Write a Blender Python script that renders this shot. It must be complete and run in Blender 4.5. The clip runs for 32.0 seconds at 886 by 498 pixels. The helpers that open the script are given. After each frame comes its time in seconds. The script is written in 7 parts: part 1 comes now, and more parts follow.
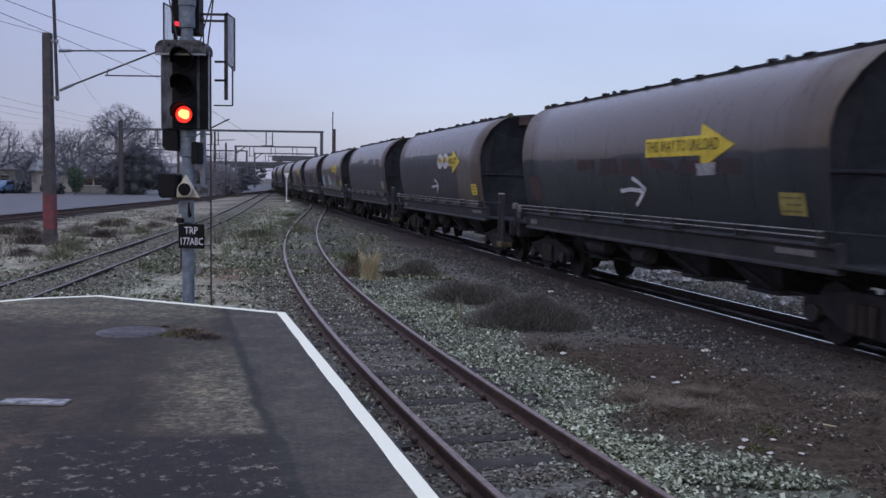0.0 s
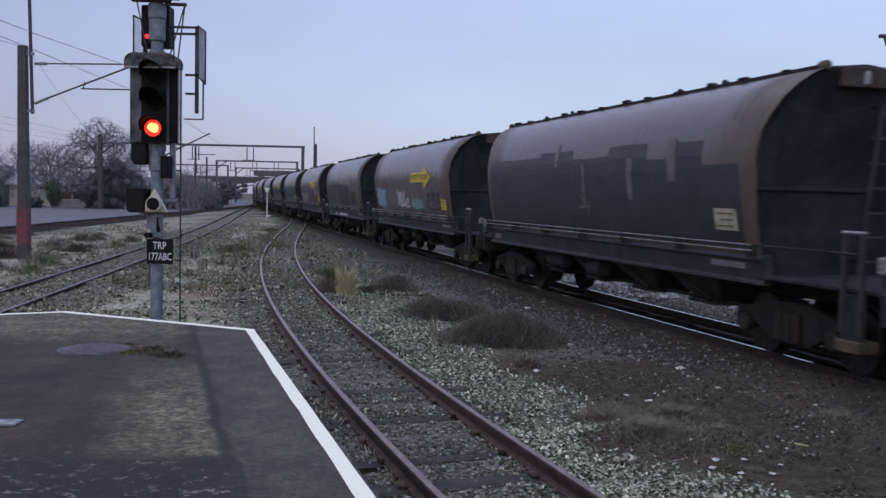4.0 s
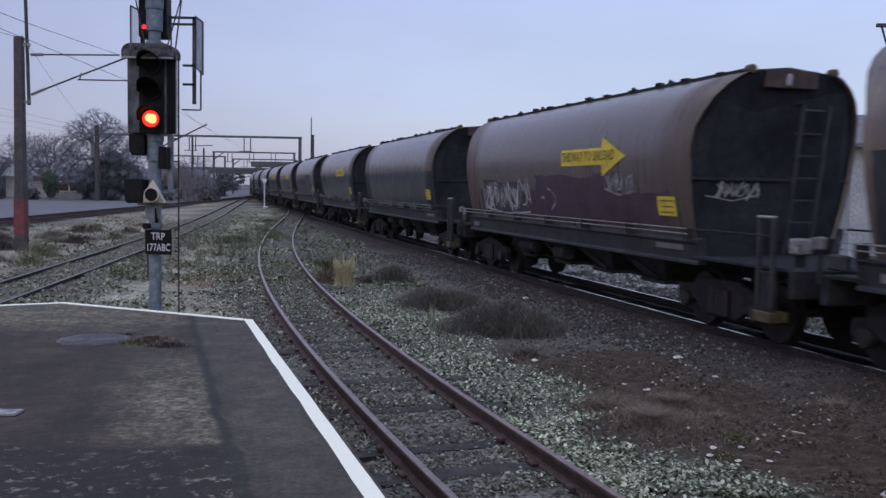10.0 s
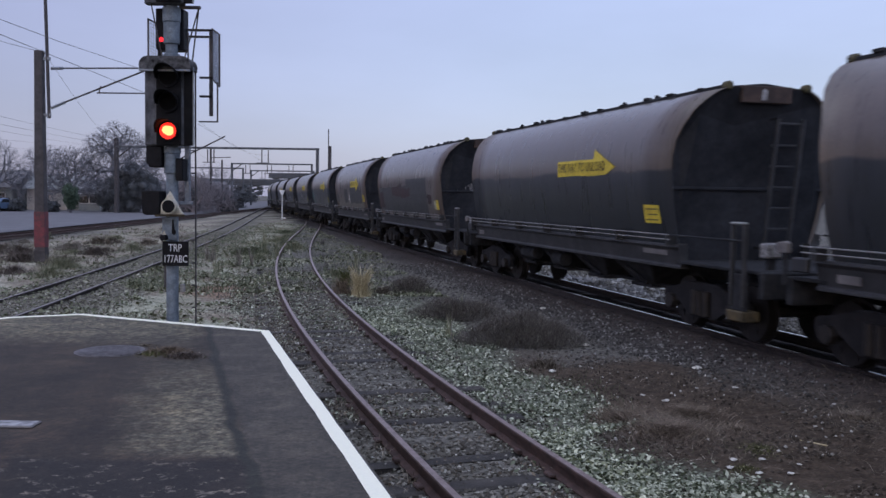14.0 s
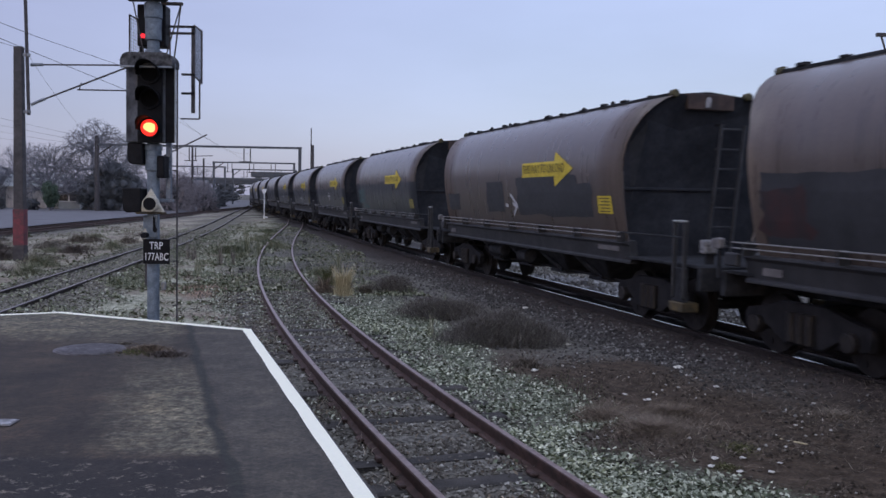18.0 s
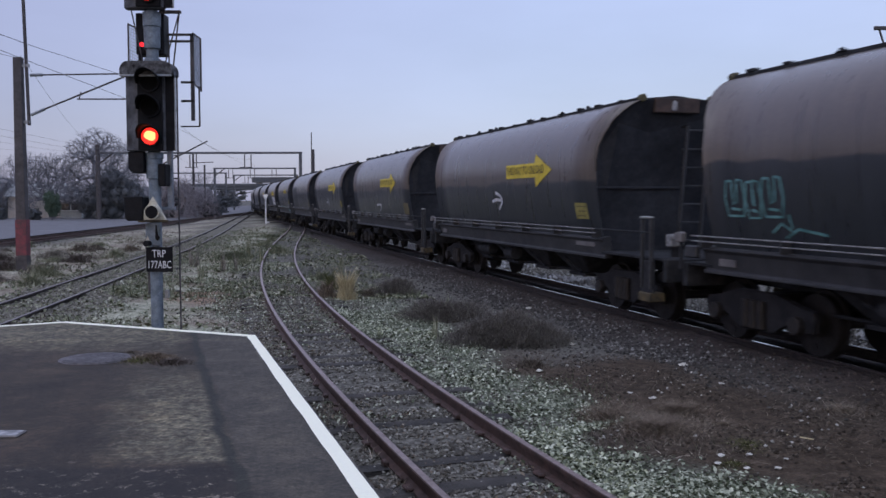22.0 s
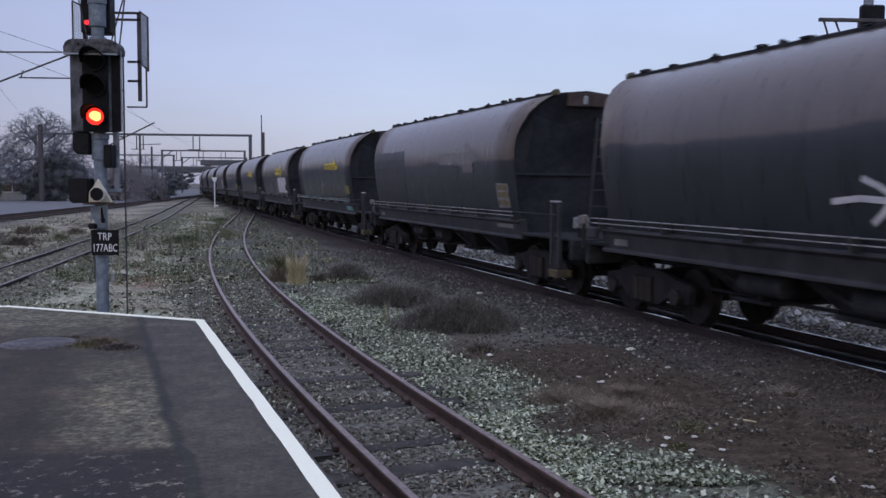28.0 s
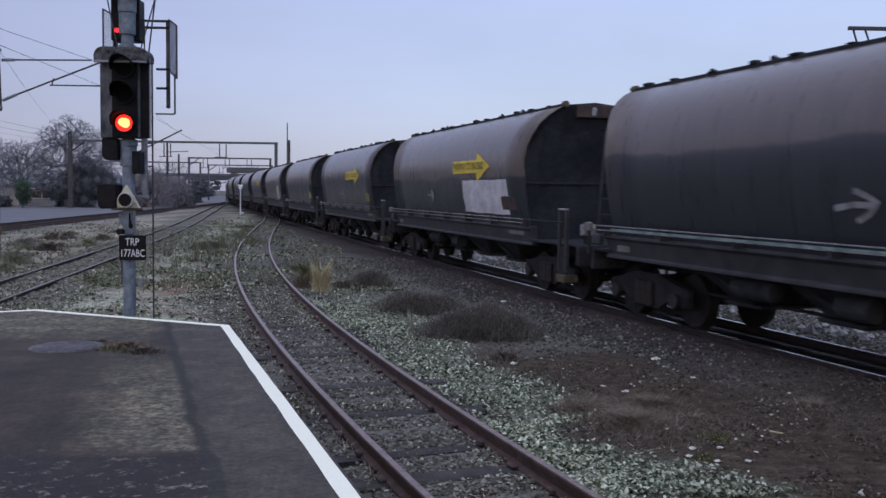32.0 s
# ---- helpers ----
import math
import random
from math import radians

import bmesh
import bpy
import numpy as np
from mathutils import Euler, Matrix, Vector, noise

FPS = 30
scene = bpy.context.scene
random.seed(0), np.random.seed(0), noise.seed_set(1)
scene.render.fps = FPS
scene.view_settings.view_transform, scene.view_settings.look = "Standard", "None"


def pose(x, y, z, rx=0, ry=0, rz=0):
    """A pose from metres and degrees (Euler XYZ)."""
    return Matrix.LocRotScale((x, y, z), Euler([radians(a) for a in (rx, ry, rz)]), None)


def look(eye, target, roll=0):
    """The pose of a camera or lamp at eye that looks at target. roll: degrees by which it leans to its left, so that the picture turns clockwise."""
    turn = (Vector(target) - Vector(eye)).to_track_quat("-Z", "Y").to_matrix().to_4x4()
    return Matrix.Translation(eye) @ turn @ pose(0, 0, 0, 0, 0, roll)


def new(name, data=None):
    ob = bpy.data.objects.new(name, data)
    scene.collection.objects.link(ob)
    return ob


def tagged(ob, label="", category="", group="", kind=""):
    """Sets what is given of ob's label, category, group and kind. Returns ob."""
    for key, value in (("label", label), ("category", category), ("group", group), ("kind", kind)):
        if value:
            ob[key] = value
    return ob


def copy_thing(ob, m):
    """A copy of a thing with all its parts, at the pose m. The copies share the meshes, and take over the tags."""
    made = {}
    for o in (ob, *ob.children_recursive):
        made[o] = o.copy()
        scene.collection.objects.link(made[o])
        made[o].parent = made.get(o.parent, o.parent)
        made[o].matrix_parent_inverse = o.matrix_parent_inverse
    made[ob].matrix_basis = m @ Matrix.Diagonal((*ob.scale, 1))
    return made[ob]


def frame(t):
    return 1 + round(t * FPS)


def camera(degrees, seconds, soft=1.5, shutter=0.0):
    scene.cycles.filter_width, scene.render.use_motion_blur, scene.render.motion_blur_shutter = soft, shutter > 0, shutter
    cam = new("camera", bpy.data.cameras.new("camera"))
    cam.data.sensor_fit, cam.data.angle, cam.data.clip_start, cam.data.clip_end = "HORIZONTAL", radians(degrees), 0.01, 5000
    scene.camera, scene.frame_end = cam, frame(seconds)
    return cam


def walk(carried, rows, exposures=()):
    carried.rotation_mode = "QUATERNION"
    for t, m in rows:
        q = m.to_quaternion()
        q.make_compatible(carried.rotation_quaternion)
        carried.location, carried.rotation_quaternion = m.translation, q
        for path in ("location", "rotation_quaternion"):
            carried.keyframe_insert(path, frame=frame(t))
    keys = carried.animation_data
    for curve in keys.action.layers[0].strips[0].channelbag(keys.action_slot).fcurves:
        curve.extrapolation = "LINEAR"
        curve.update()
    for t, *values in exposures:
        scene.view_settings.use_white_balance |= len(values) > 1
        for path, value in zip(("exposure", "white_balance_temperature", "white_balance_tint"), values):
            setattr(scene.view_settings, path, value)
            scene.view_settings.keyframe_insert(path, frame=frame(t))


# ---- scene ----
cam = camera(52.0, 32.0, soft=1.5, shutter=0.4)

PATH = [
    (0.0, pose(-0.104, -0.117, 2.034, 85.71, -0.93, 0.83)),
    (0.5, pose(0.029, -0.043, 2.030, 85.59, -0.82, 1.31)),
    (1.0, pose(0.060, 0.020, 2.029, 86.60, -0.37, 1.19)),
    (1.5, pose(0.049, -0.006, 2.037, 86.94, -0.46, 1.10)),
    (2.0, pose(0.037, -0.018, 2.044, 87.45, -0.72, 1.40)),
    (2.5, pose(0.031, -0.014, 2.032, 87.00, -1.34, 1.00)),
    (3.0, pose(0.023, -0.016, 2.031, 86.76, -1.45, 0.40)),
    (3.5, pose(0.014, -0.004, 2.034, 86.73, -1.55, -0.01)),
    (5.5, pose(0.013, -0.029, 2.038, 86.28, 0.09, -1.01)),
    (6.0, pose(0.010, -0.029, 2.030, 85.68, -0.48, -0.71)),
    (6.5, pose(0.019, -0.029, 2.022, 84.64, -0.60, -1.05)),
    (7.0, pose(0.023, -0.018, 2.021, 84.67, -0.72, -0.94)),
    (7.5, pose(0.026, -0.033, 2.025, 85.05, -0.55, 0.21)),
    (8.0, pose(0.015, -0.036, 2.028, 85.08, -0.76, 1.40)),
    (8.5, pose(0.021, -0.036, 2.022, 84.71, -0.94, 0.88)),
    (9.0, pose(0.023, -0.033, 2.026, 85.26, -0.99, 0.13)),
    (9.5, pose(0.018, -0.029, 2.025, 86.12, -0.93, -0.41)),
    (10.0, pose(0.005, -0.028, 2.029, 86.13, -1.06, -0.44)),
    (10.5, pose(-0.001, -0.040, 2.027, 85.63, -1.25, -0.61)),
    (11.0, pose(0.005, -0.029, 2.019, 84.95, -1.09, -1.10)),
    (11.5, pose(0.005, 0.008, 2.031, 85.12, -1.62, -2.42)),
    (12.0, pose(-0.005, 0.036, 2.026, 84.39, -1.22, -0.04)),
    (12.5, pose(0.007, 0.044, 2.030, 84.76, -1.19, 0.55)),
    (13.0, pose(0.014, 0.036, 2.023, 85.33, -1.30, 0.91)),
    (13.5, pose(0.018, 0.013, 2.029, 86.22, -0.67, 0.93)),
    (14.0, pose(0.017, 0.004, 2.027, 86.77, -0.77, 0.64)),
    (14.5, pose(0.013, 0.017, 2.020, 86.22, -0.74, 0.70)),
    (16.5, pose(-0.006, 0.031, 2.018, 86.38, -1.49, -0.20)),
    (17.0, pose(-0.000, 0.012, 2.024, 86.86, -1.57, -0.25)),
    (17.5, pose(0.002, 0.011, 2.020, 87.04, -1.68, -0.33)),
    (18.0, pose(0.012, 0.016, 2.014, 86.78, -1.05, -0.45)),
    (18.5, pose(0.021, 0.013, 2.023, 86.40, -1.11, -1.11)),
    (19.0, pose(0.014, 0.013, 2.018, 86.35, -0.82, -1.52)),
    (19.5, pose(0.015, 0.021, 2.013, 86.87, -1.01, -1.49)),
    (20.0, pose(0.008, 0.006, 2.016, 87.03, -1.07, -1.08)),
    (20.5, pose(0.011, 0.014, 2.014, 86.94, -0.79, -0.91)),
    (21.0, pose(0.013, 0.011, 2.020, 87.18, -0.75, -0.75)),
    (21.5, pose(0.016, 0.004, 2.023, 87.22, -0.28, -0.73)),
    (22.0, pose(0.011, 0.007, 2.023, 86.88, 0.10, -0.37)),
    (22.5, pose(0.006, 0.003, 2.024, 86.52, -0.08, -0.19)),
    (23.0, pose(-0.000, 0.000, 2.020, 86.62, -0.34, 0.02)),
    (23.5, pose(-0.012, -0.008, 2.017, 86.31, -0.21, 0.61)),
    (24.0, pose(-0.009, -0.004, 2.018, 86.54, -0.14, -0.30)),
    (24.5, pose(-0.019, -0.011, 2.014, 87.11, -0.30, -0.64)),
    (25.0, pose(-0.021, -0.026, 2.014, 86.88, -1.35, -0.92)),
    (25.5, pose(-0.026, 0.003, 2.011, 86.21, -1.82, -1.35)),
    (27.5, pose(0.004, 0.008, 2.011, 86.56, -1.10, -3.07)),
    (28.0, pose(0.008, 0.012, 2.020, 85.94, -0.41, -3.42)),
    (28.5, pose(0.010, 0.018, 2.014, 85.89, -0.50, -3.17)),
    (29.0, pose(0.005, 0.024, 2.012, 86.13, -0.38, -3.22)),
    (29.5, pose(-0.000, 0.026, 2.017, 85.65, -0.30, -3.11)),
    (30.0, pose(0.012, 0.023, 2.009, 85.63, -0.47, -3.01)),
    (30.5, pose(0.000, 0.036, 2.004, 85.68, -0.51, -2.54)),
    (31.0, pose(0.007, 0.015, 2.005, 85.62, -0.49, -2.01)),
    (31.5, pose(-0.002, 0.011, 2.011, 85.87, -0.47, -1.93)),
    (32.0, pose(0.003, 0.008, 2.009, 86.46, -0.71, -1.89)),
]
walk(cam, PATH)

# ---- light: a dull overcast evening ----
world = bpy.data.worlds.new("overcast_sky")
scene.world = world
world.use_nodes = True
wn, wl = world.node_tree.nodes, world.node_tree.links
wn.clear()
w_out = wn.new("ShaderNodeOutputWorld")
w_bg = wn.new("ShaderNodeBackground")
w_sky = wn.new("ShaderNodeTexSky")
w_sky.sky_type = "NISHITA"
w_sky.sun_disc = False
w_sky.sun_elevation = radians(12)
w_sky.sun_rotation = radians(200)
w_co = wn.new("ShaderNodeTexCoord")
w_sep = wn.new("ShaderNodeSeparateXYZ")
w_ramp = wn.new("ShaderNodeValToRGB")
w_cloud = wn.new("ShaderNodeTexNoise")
w_cloud.inputs["Scale"].default_value = 2.6
w_cloud.inputs["Detail"].default_value = 6
w_map = wn.new("ShaderNodeMapping")
w_map.inputs["Scale"].default_value = (1.0, 1.0, 3.2)
w_map.inputs["Location"].default_value = (0.7, 0.2, 0.4)
w_add = wn.new("ShaderNodeMath")
w_add.operation = "MULTIPLY_ADD"
w_add.inputs[1].default_value = 0.34
cr = w_ramp.color_ramp
cr.elements[0].position, cr.elements[0].color = 0.17, (0.315, 0.350, 0.560, 1)
cr.elements[1].position, cr.elements[1].color = 0.95, (0.69, 0.77, 1.13, 1)
e = cr.elements.new(0.40)
e.color = (0.430, 0.482, 0.775, 1)
w_mix = wn.new("ShaderNodeMixRGB")
w_mix.inputs["Fac"].default_value = 0.04
wl.new(w_co.outputs["Generated"], w_sep.inputs[0])
wl.new(w_co.outputs["Generated"], w_map.inputs["Vector"])
wl.new(w_map.outputs["Vector"], w_cloud.inputs["Vector"])
wl.new(w_cloud.outputs["Fac"], w_add.inputs[0])
wl.new(w_sep.outputs["Z"], w_add.inputs[2])
wl.new(w_add.outputs[0], w_ramp.inputs["Fac"])
wl.new(w_ramp.outputs["Color"], w_mix.inputs["Color1"])
wl.new(w_sky.outputs["Color"], w_mix.inputs["Color2"])
w_side = wn.new("ShaderNodeMapRange")
w_side.inputs["From Min"].default_value, w_side.inputs["From Max"].default_value = -0.6, 0.1
w_side.inputs["To Min"].default_value, w_side.inputs["To Max"].default_value = 0.0, 1.0
wl.new(w_sep.outputs["X"], w_side.inputs["Value"])
w_tint = wn.new("ShaderNodeMixRGB")
w_tint.inputs["Color1"].default_value = (0.83, 0.775, 0.80, 1)
w_tint.inputs["Color2"].default_value = (1, 1, 1, 1)
w_mul = wn.new("ShaderNodeMixRGB")
w_mul.blend_type = "MULTIPLY"
w_mul.inputs["Fac"].default_value = 1.0
wl.new(w_mix.outputs["Color"], w_mul.inputs["Color1"])
wl.new(w_side.outputs["Result"], w_tint.inputs["Fac"])
wl.new(w_tint.outputs["Color"], w_mul.inputs["Color2"])
wl.new(w_mul.outputs["Color"], w_bg.inputs["Color"])
wl.new(w_bg.outputs["Background"], w_out.inputs["Surface"])
w_bg.inputs["Strength"].default_value = 1.0
sun_data = bpy.data.lights.new("sun", "SUN")
sun_data.energy, sun_data.angle, sun_data.color = 0.5, radians(60), (0.92, 0.96, 1.0)
sun = new("sun", sun_data)
sun.matrix_world = look((0, 0, 50), (18, 30, 0))
scene.view_settings.exposure = 0.0


# ---- materials ----
def nodes_of(name):
    m = bpy.data.materials.new(name)
    m.use_nodes = True
    return m, m.node_tree.nodes, m.node_tree.links, m.node_tree.nodes["Principled BSDF"]


def noise_node(n, l, scale, detail=4.0, coords="Object", rough=0.6):
    co = n.new("ShaderNodeTexCoord")
    tx = n.new("ShaderNodeTexNoise")
    tx.inputs["Scale"].default_value, tx.inputs["Detail"].default_value = scale, detail
    tx.inputs["Roughness"].default_value = rough
    l.new(co.outputs[coords], tx.inputs["Vector"])
    return tx


def ramp_node(n, l, src, stops):
    r = n.new("ShaderNodeValToRGB")
    els = r.color_ramp.elements
    els[0].position, els[0].color = stops[0][0], (*stops[0][1], 1)
    els[1].position, els[1].color = stops[-1][0], (*stops[-1][1], 1)
    for p, c in stops[1:-1]:
        els.new(p).color = (*c, 1)
    l.new(src, r.inputs["Fac"])
    return r


def mix_node(n, l, kind, fac, a, b):
    mx = n.new("ShaderNodeMixRGB")
    mx.blend_type = kind
    for sock, v in zip(("Fac", "Color1", "Color2"), (fac, a, b)):
        if hasattr(v, "links"):
            l.new(v, mx.inputs[sock])
        else:
            mx.inputs[sock].default_value = v if sock == "Fac" else (*v, 1)
    return mx.outputs["Color"]


def bump_on(n, l, p, src, strength, dist=0.02):
    b = n.new("ShaderNodeBump")
    b.inputs["Strength"].default_value, b.inputs["Distance"].default_value = strength, dist
    l.new(src, b.inputs["Height"])
    l.new(b.outputs["Normal"], p.inputs["Normal"])


def surface(name, dark, light, scale=6.0, rough=0.7, metal=0.0, bump=0.2, fine=40.0, coords="Object", spec=0.5, rand=0.0):
    """Two-scale mottled surface: broad stains and fine grain."""
    m, n, l, p = nodes_of(name)
    a = noise_node(n, l, scale, 5, coords)
    b = noise_node(n, l, scale * fine / 6, 3, coords)
    r1 = ramp_node(n, l, a.outputs["Fac"], [(0.32, dark), (0.7, light)])
    r2 = ramp_node(n, l, b.outputs["Fac"], [(0.25, (0.62,) * 3), (0.75, (1.25,) * 3)])
    c = mix_node(n, l, "MULTIPLY", 0.8, r1.outputs["Color"], r2.outputs["Color"])
    if rand:
        oi = n.new("ShaderNodeObjectInfo")
        r3 = ramp_node(n, l, oi.outputs["Random"], [(0.0, (1 - rand,) * 3), (1.0, (1 + rand,) * 3)])
        c = mix_node(n, l, "MULTIPLY", 1.0, c, r3.outputs["Color"])
    l.new(c, p.inputs["Base Color"])
    rr = ramp_node(n, l, b.outputs["Fac"], [(0.2, (max(0, rough - 0.12),) * 3), (0.8, (min(1, rough + 0.12),) * 3)])
    l.new(rr.outputs["Color"], p.inputs["Roughness"])
    p.inputs["Metallic"].default_value = metal
    p.inputs["Specular IOR Level"].default_value = spec
    if bump:
        bump_on(n, l, p, b.outputs["Fac"], bump)
    return m


def glow(name, colour, strength):
    m, n, l, p = nodes_of(name)
    p.inputs["Base Color"].default_value = (*colour, 1)
    p.inputs["Emission Color"].default_value = (*colour, 1)
    p.inputs["Emission Strength"].default_value = strength
    return m


def wagon_paint(name, dust, paint, lo, hi):
    """Hopper side paint: dusty brown above, smoother slate below the wavy line where it was painted over."""
    m, n, l, p = nodes_of(name)
    co = n.new("ShaderNodeTexCoord")
    sep = n.new("ShaderNodeSeparateXYZ")
    l.new(co.outputs["Object"], sep.inputs[0])
    wav = noise_node(n, l, 0.55, 2)
    h = n.new("ShaderNodeMath")
    h.operation = "MULTIPLY_ADD"
    l.new(wav.outputs["Fac"], h.inputs[0])
    h.inputs[1].default_value = -0.4
    l.new(sep.outputs["Z"], h.inputs[2])
    mr = n.new("ShaderNodeMapRange")
    l.new(h.outputs[0], mr.inputs["Value"])
    mr.inputs["From Min"].default_value, mr.inputs["From Max"].default_value = lo - 0.2, hi - 0.2
    st = n.new("ShaderNodeTexNoise")
    mp = n.new("ShaderNodeMapping")
    mp.inputs["Scale"].default_value = (3.0, 5.0, 0.35)
    l.new(co.outputs["Object"], mp.inputs["Vector"])
    l.new(mp.outputs["Vector"], st.inputs["Vector"])
    st.inputs["Scale"].default_value, st.inputs["Detail"].default_value = 1.6, 5
    streak = ramp_node(n, l, st.outputs["Fac"], [(0.3, (0.72,) * 3), (0.72, (1.22,) * 3)])
    g = noise_node(n, l, 22, 4)
    grain = ramp_node(n, l, g.outputs["Fac"], [(0.3, (0.82,) * 3), (0.7, (1.15,) * 3)])
    base = mix_node(n, l, "MIX", mr.outputs["Result"], paint, dust)
    base = mix_node(n, l, "MULTIPLY", 0.75, base, streak.outputs["Color"])
    base = mix_node(n, l, "MULTIPLY", 0.8, base, grain.outputs["Color"])
    l.new(base, p.inputs["Base Color"])
    rr = ramp_node(n, l, st.outputs["Fac"], [(0.3, (0.25,) * 3), (0.75, (0.40,) * 3)])
    l.new(rr.outputs["Color"], p.inputs["Roughness"])
    p.inputs["Specular IOR Level"].default_value = 0.7
    p.inputs["Coat Weight"].default_value = 0.22
    p.inputs["Coat Roughness"].default_value = 0.22
    bump_on(n, l, p, wav.outputs["Fac"], 0.25, 0.05)
    return m


M_RUST_RAIL = surface("rusty_rail_steel", (0.040, 0.024, 0.019), (0.105, 0.060, 0.048), 9, 0.75, 0.15, 0.3)
M_BRIGHT = surface("worn_rail_head", (0.40, 0.39, 0.39), (0.58, 0.57, 0.57), 14, 0.24, 0.95, 0.0)
M_PORTAL = surface("grey_portal_steel", (0.065, 0.070, 0.080), (0.12, 0.13, 0.145), 3, 0.7, 0.1, 0.1)
M_CREAMWALL = surface("cream_weatherboard", (0.46, 0.42, 0.38), (0.60, 0.56, 0.52), 1.5, 0.7, 0, 0.1)
M_DULLHEAD = surface("dull_rail_head", (0.16, 0.108, 0.094), (0.33, 0.25, 0.225), 12, 0.42, 0.4, 0.2)
M_SLEEPER = surface("weathered_timber", (0.018, 0.016, 0.014), (0.062, 0.055, 0.047), 5, 0.9, 0, 0.6, 60, rand=0.25)
M_CONC = surface("weathered_concrete", (0.16, 0.155, 0.145), (0.34, 0.33, 0.31), 3, 0.88, 0, 0.3)
M_POLE = surface("grey_painted_pole", (0.095, 0.120, 0.148), (0.225, 0.272, 0.315), 9, 0.55, 0.1, 0.1)
M_BLACK = surface("black_painted_steel", (0.005, 0.005, 0.006), (0.014, 0.014, 0.017), 7, 0.6, 0, 0.15, spec=0.15)
M_GALV = surface("galvanised_steel", (0.16, 0.18, 0.21), (0.30, 0.33, 0.37), 8, 0.5, 0.5, 0.1)
M_MAST = surface("dark_steel_mast", (0.045, 0.041, 0.043), (0.095, 0.086, 0.088), 4, 0.75, 0.1, 0.2)
M_MASTRED = surface("faded_red_paint", (0.075, 0.040, 0.044), (0.235, 0.042, 0.055), 5.5, 0.7, 0, 0.2)
M_WHITE = surface("white_enamel_paint", (0.80, 0.80, 0.79), (0.93, 0.93, 0.92), 5, 0.6, 0, 0.1)


def line_paint():
    """Fresh white line paint over rough asphalt, thin and grey only in small chips."""
    m, n, l, p = nodes_of("white_road_paint")
    a, b = noise_node(n, l, 9, 6, rough=0.7), noise_node(n, l, 60, 3)
    chips = ramp_node(n, l, a.outputs["Fac"], [(0.26, (0.52, 0.50, 0.40)), (0.34, (0.985, 0.965, 0.76))])
    g = ramp_node(n, l, b.outputs["Fac"], [(0.3, (0.94,) * 3), (0.6, (1.0,) * 3)])
    l.new(mix_node(n, l, "MULTIPLY", 1.0, chips.outputs["Color"], g.outputs["Color"]), p.inputs["Base Color"])
    p.inputs["Roughness"].default_value = 0.55
    bump_on(n, l, p, b.outputs["Fac"], 0.2, 0.006)
    return m


M_LINE = line_paint()
M_MAINRAIL = surface("grimy_running_rail", (0.018, 0.014, 0.013), (0.046, 0.034, 0.030), 9, 0.8, 0.1, 0.3)
M_LOOPHEAD = surface("worn_loop_rail_head", (0.13, 0.108, 0.10), (0.26, 0.225, 0.21), 12, 0.45, 0.5, 0.2)
M_TEXTWHITE = surface("white_sign_paint", (0.68, 0.69, 0.70), (0.82, 0.83, 0.84), 8, 0.6, 0, 0.0)
M_UNDER = surface("grimy_black_underframe", (0.0155, 0.0166, 0.0190), (0.044, 0.046, 0.051), 5, 0.85, 0.0, 0.3, spec=0.2)
M_WHEEL = surface("brown_wheel_steel", (0.018, 0.015, 0.014), (0.055, 0.045, 0.040), 6, 0.6, 0.5, 0.2)
M_BOGIE = surface("oily_black_bogie", (0.011, 0.011, 0.0125), (0.032, 0.031, 0.033), 5, 0.8, 0.0, 0.3, spec=0.2)
M_BOGIESTEEL = surface("oily_brown_wheel_steel", (0.014, 0.0125, 0.012), (0.040, 0.034, 0.031), 6, 0.6, 0.4, 0.2)
M_END = surface("coal_black_end_paint", (0.0145, 0.0165, 0.021), (0.038, 0.042, 0.051), 2.2, 0.65, 0, 0.2, spec=0.2)
M_SILL = surface("dusty_slate_sill", (0.016, 0.017, 0.020), (0.046, 0.046, 0.049), 3, 0.6, 0, 0.25)
M_LADDER = surface("grey_ladder_paint", (0.022, 0.024, 0.029), (0.056, 0.059, 0.066), 6, 0.6, 0.1, 0.1)
M_EDGE = surface("worn_handrail_edge", (0.20, 0.20, 0.20), (0.42, 0.42, 0.41), 6, 0.5, 0.4, 0.1)
M_YELLOW = surface("dirty_yellow_board", (0.55, 0.41, 0.035), (0.78, 0.61, 0.06), 5, 0.6, 0, 0.1)
M_YELLOWOLD = surface("faded_yellow_board", (0.20, 0.175, 0.045), (0.36, 0.31, 0.085), 6, 0.7, 0, 0.1)
M_INK = surface("faded_black_ink", (0.035, 0.030, 0.018), (0.085, 0.07, 0.03), 8, 0.7, 0, 0.0)
M_YELSTEP = surface("scuffed_yellow_step", (0.022, 0.019, 0.016), (0.125, 0.092, 0.036), 5, 0.7, 0, 0.2)
M_RUSTPLATE = surface("rusty_end_plate", (0.025, 0.018, 0.016), (0.075, 0.048, 0.040), 5, 0.8, 0, 0.3)
M_OLIVE = surface("olive_yellow_cap", (0.014, 0.014, 0.012), (0.10, 0.088, 0.036), 6, 0.7, 0, 0.2)
M_SPRAYWHITE = surface("white_spray_paint", (0.42, 0.42, 0.44), (0.68, 0.68, 0.70), 3.5, 0.6, 0, 0.05)
M_SPRAYBLUE = surface("pale_blue_spray_paint", (0.10, 0.22, 0.32), (0.22, 0.38, 0.50), 3.5, 0.6, 0, 0.05)
M_SPRAYTEAL = surface("teal_spray_paint", (0.055, 0.16, 0.16), (0.18, 0.38, 0.37), 3.5, 0.6, 0, 0.05)
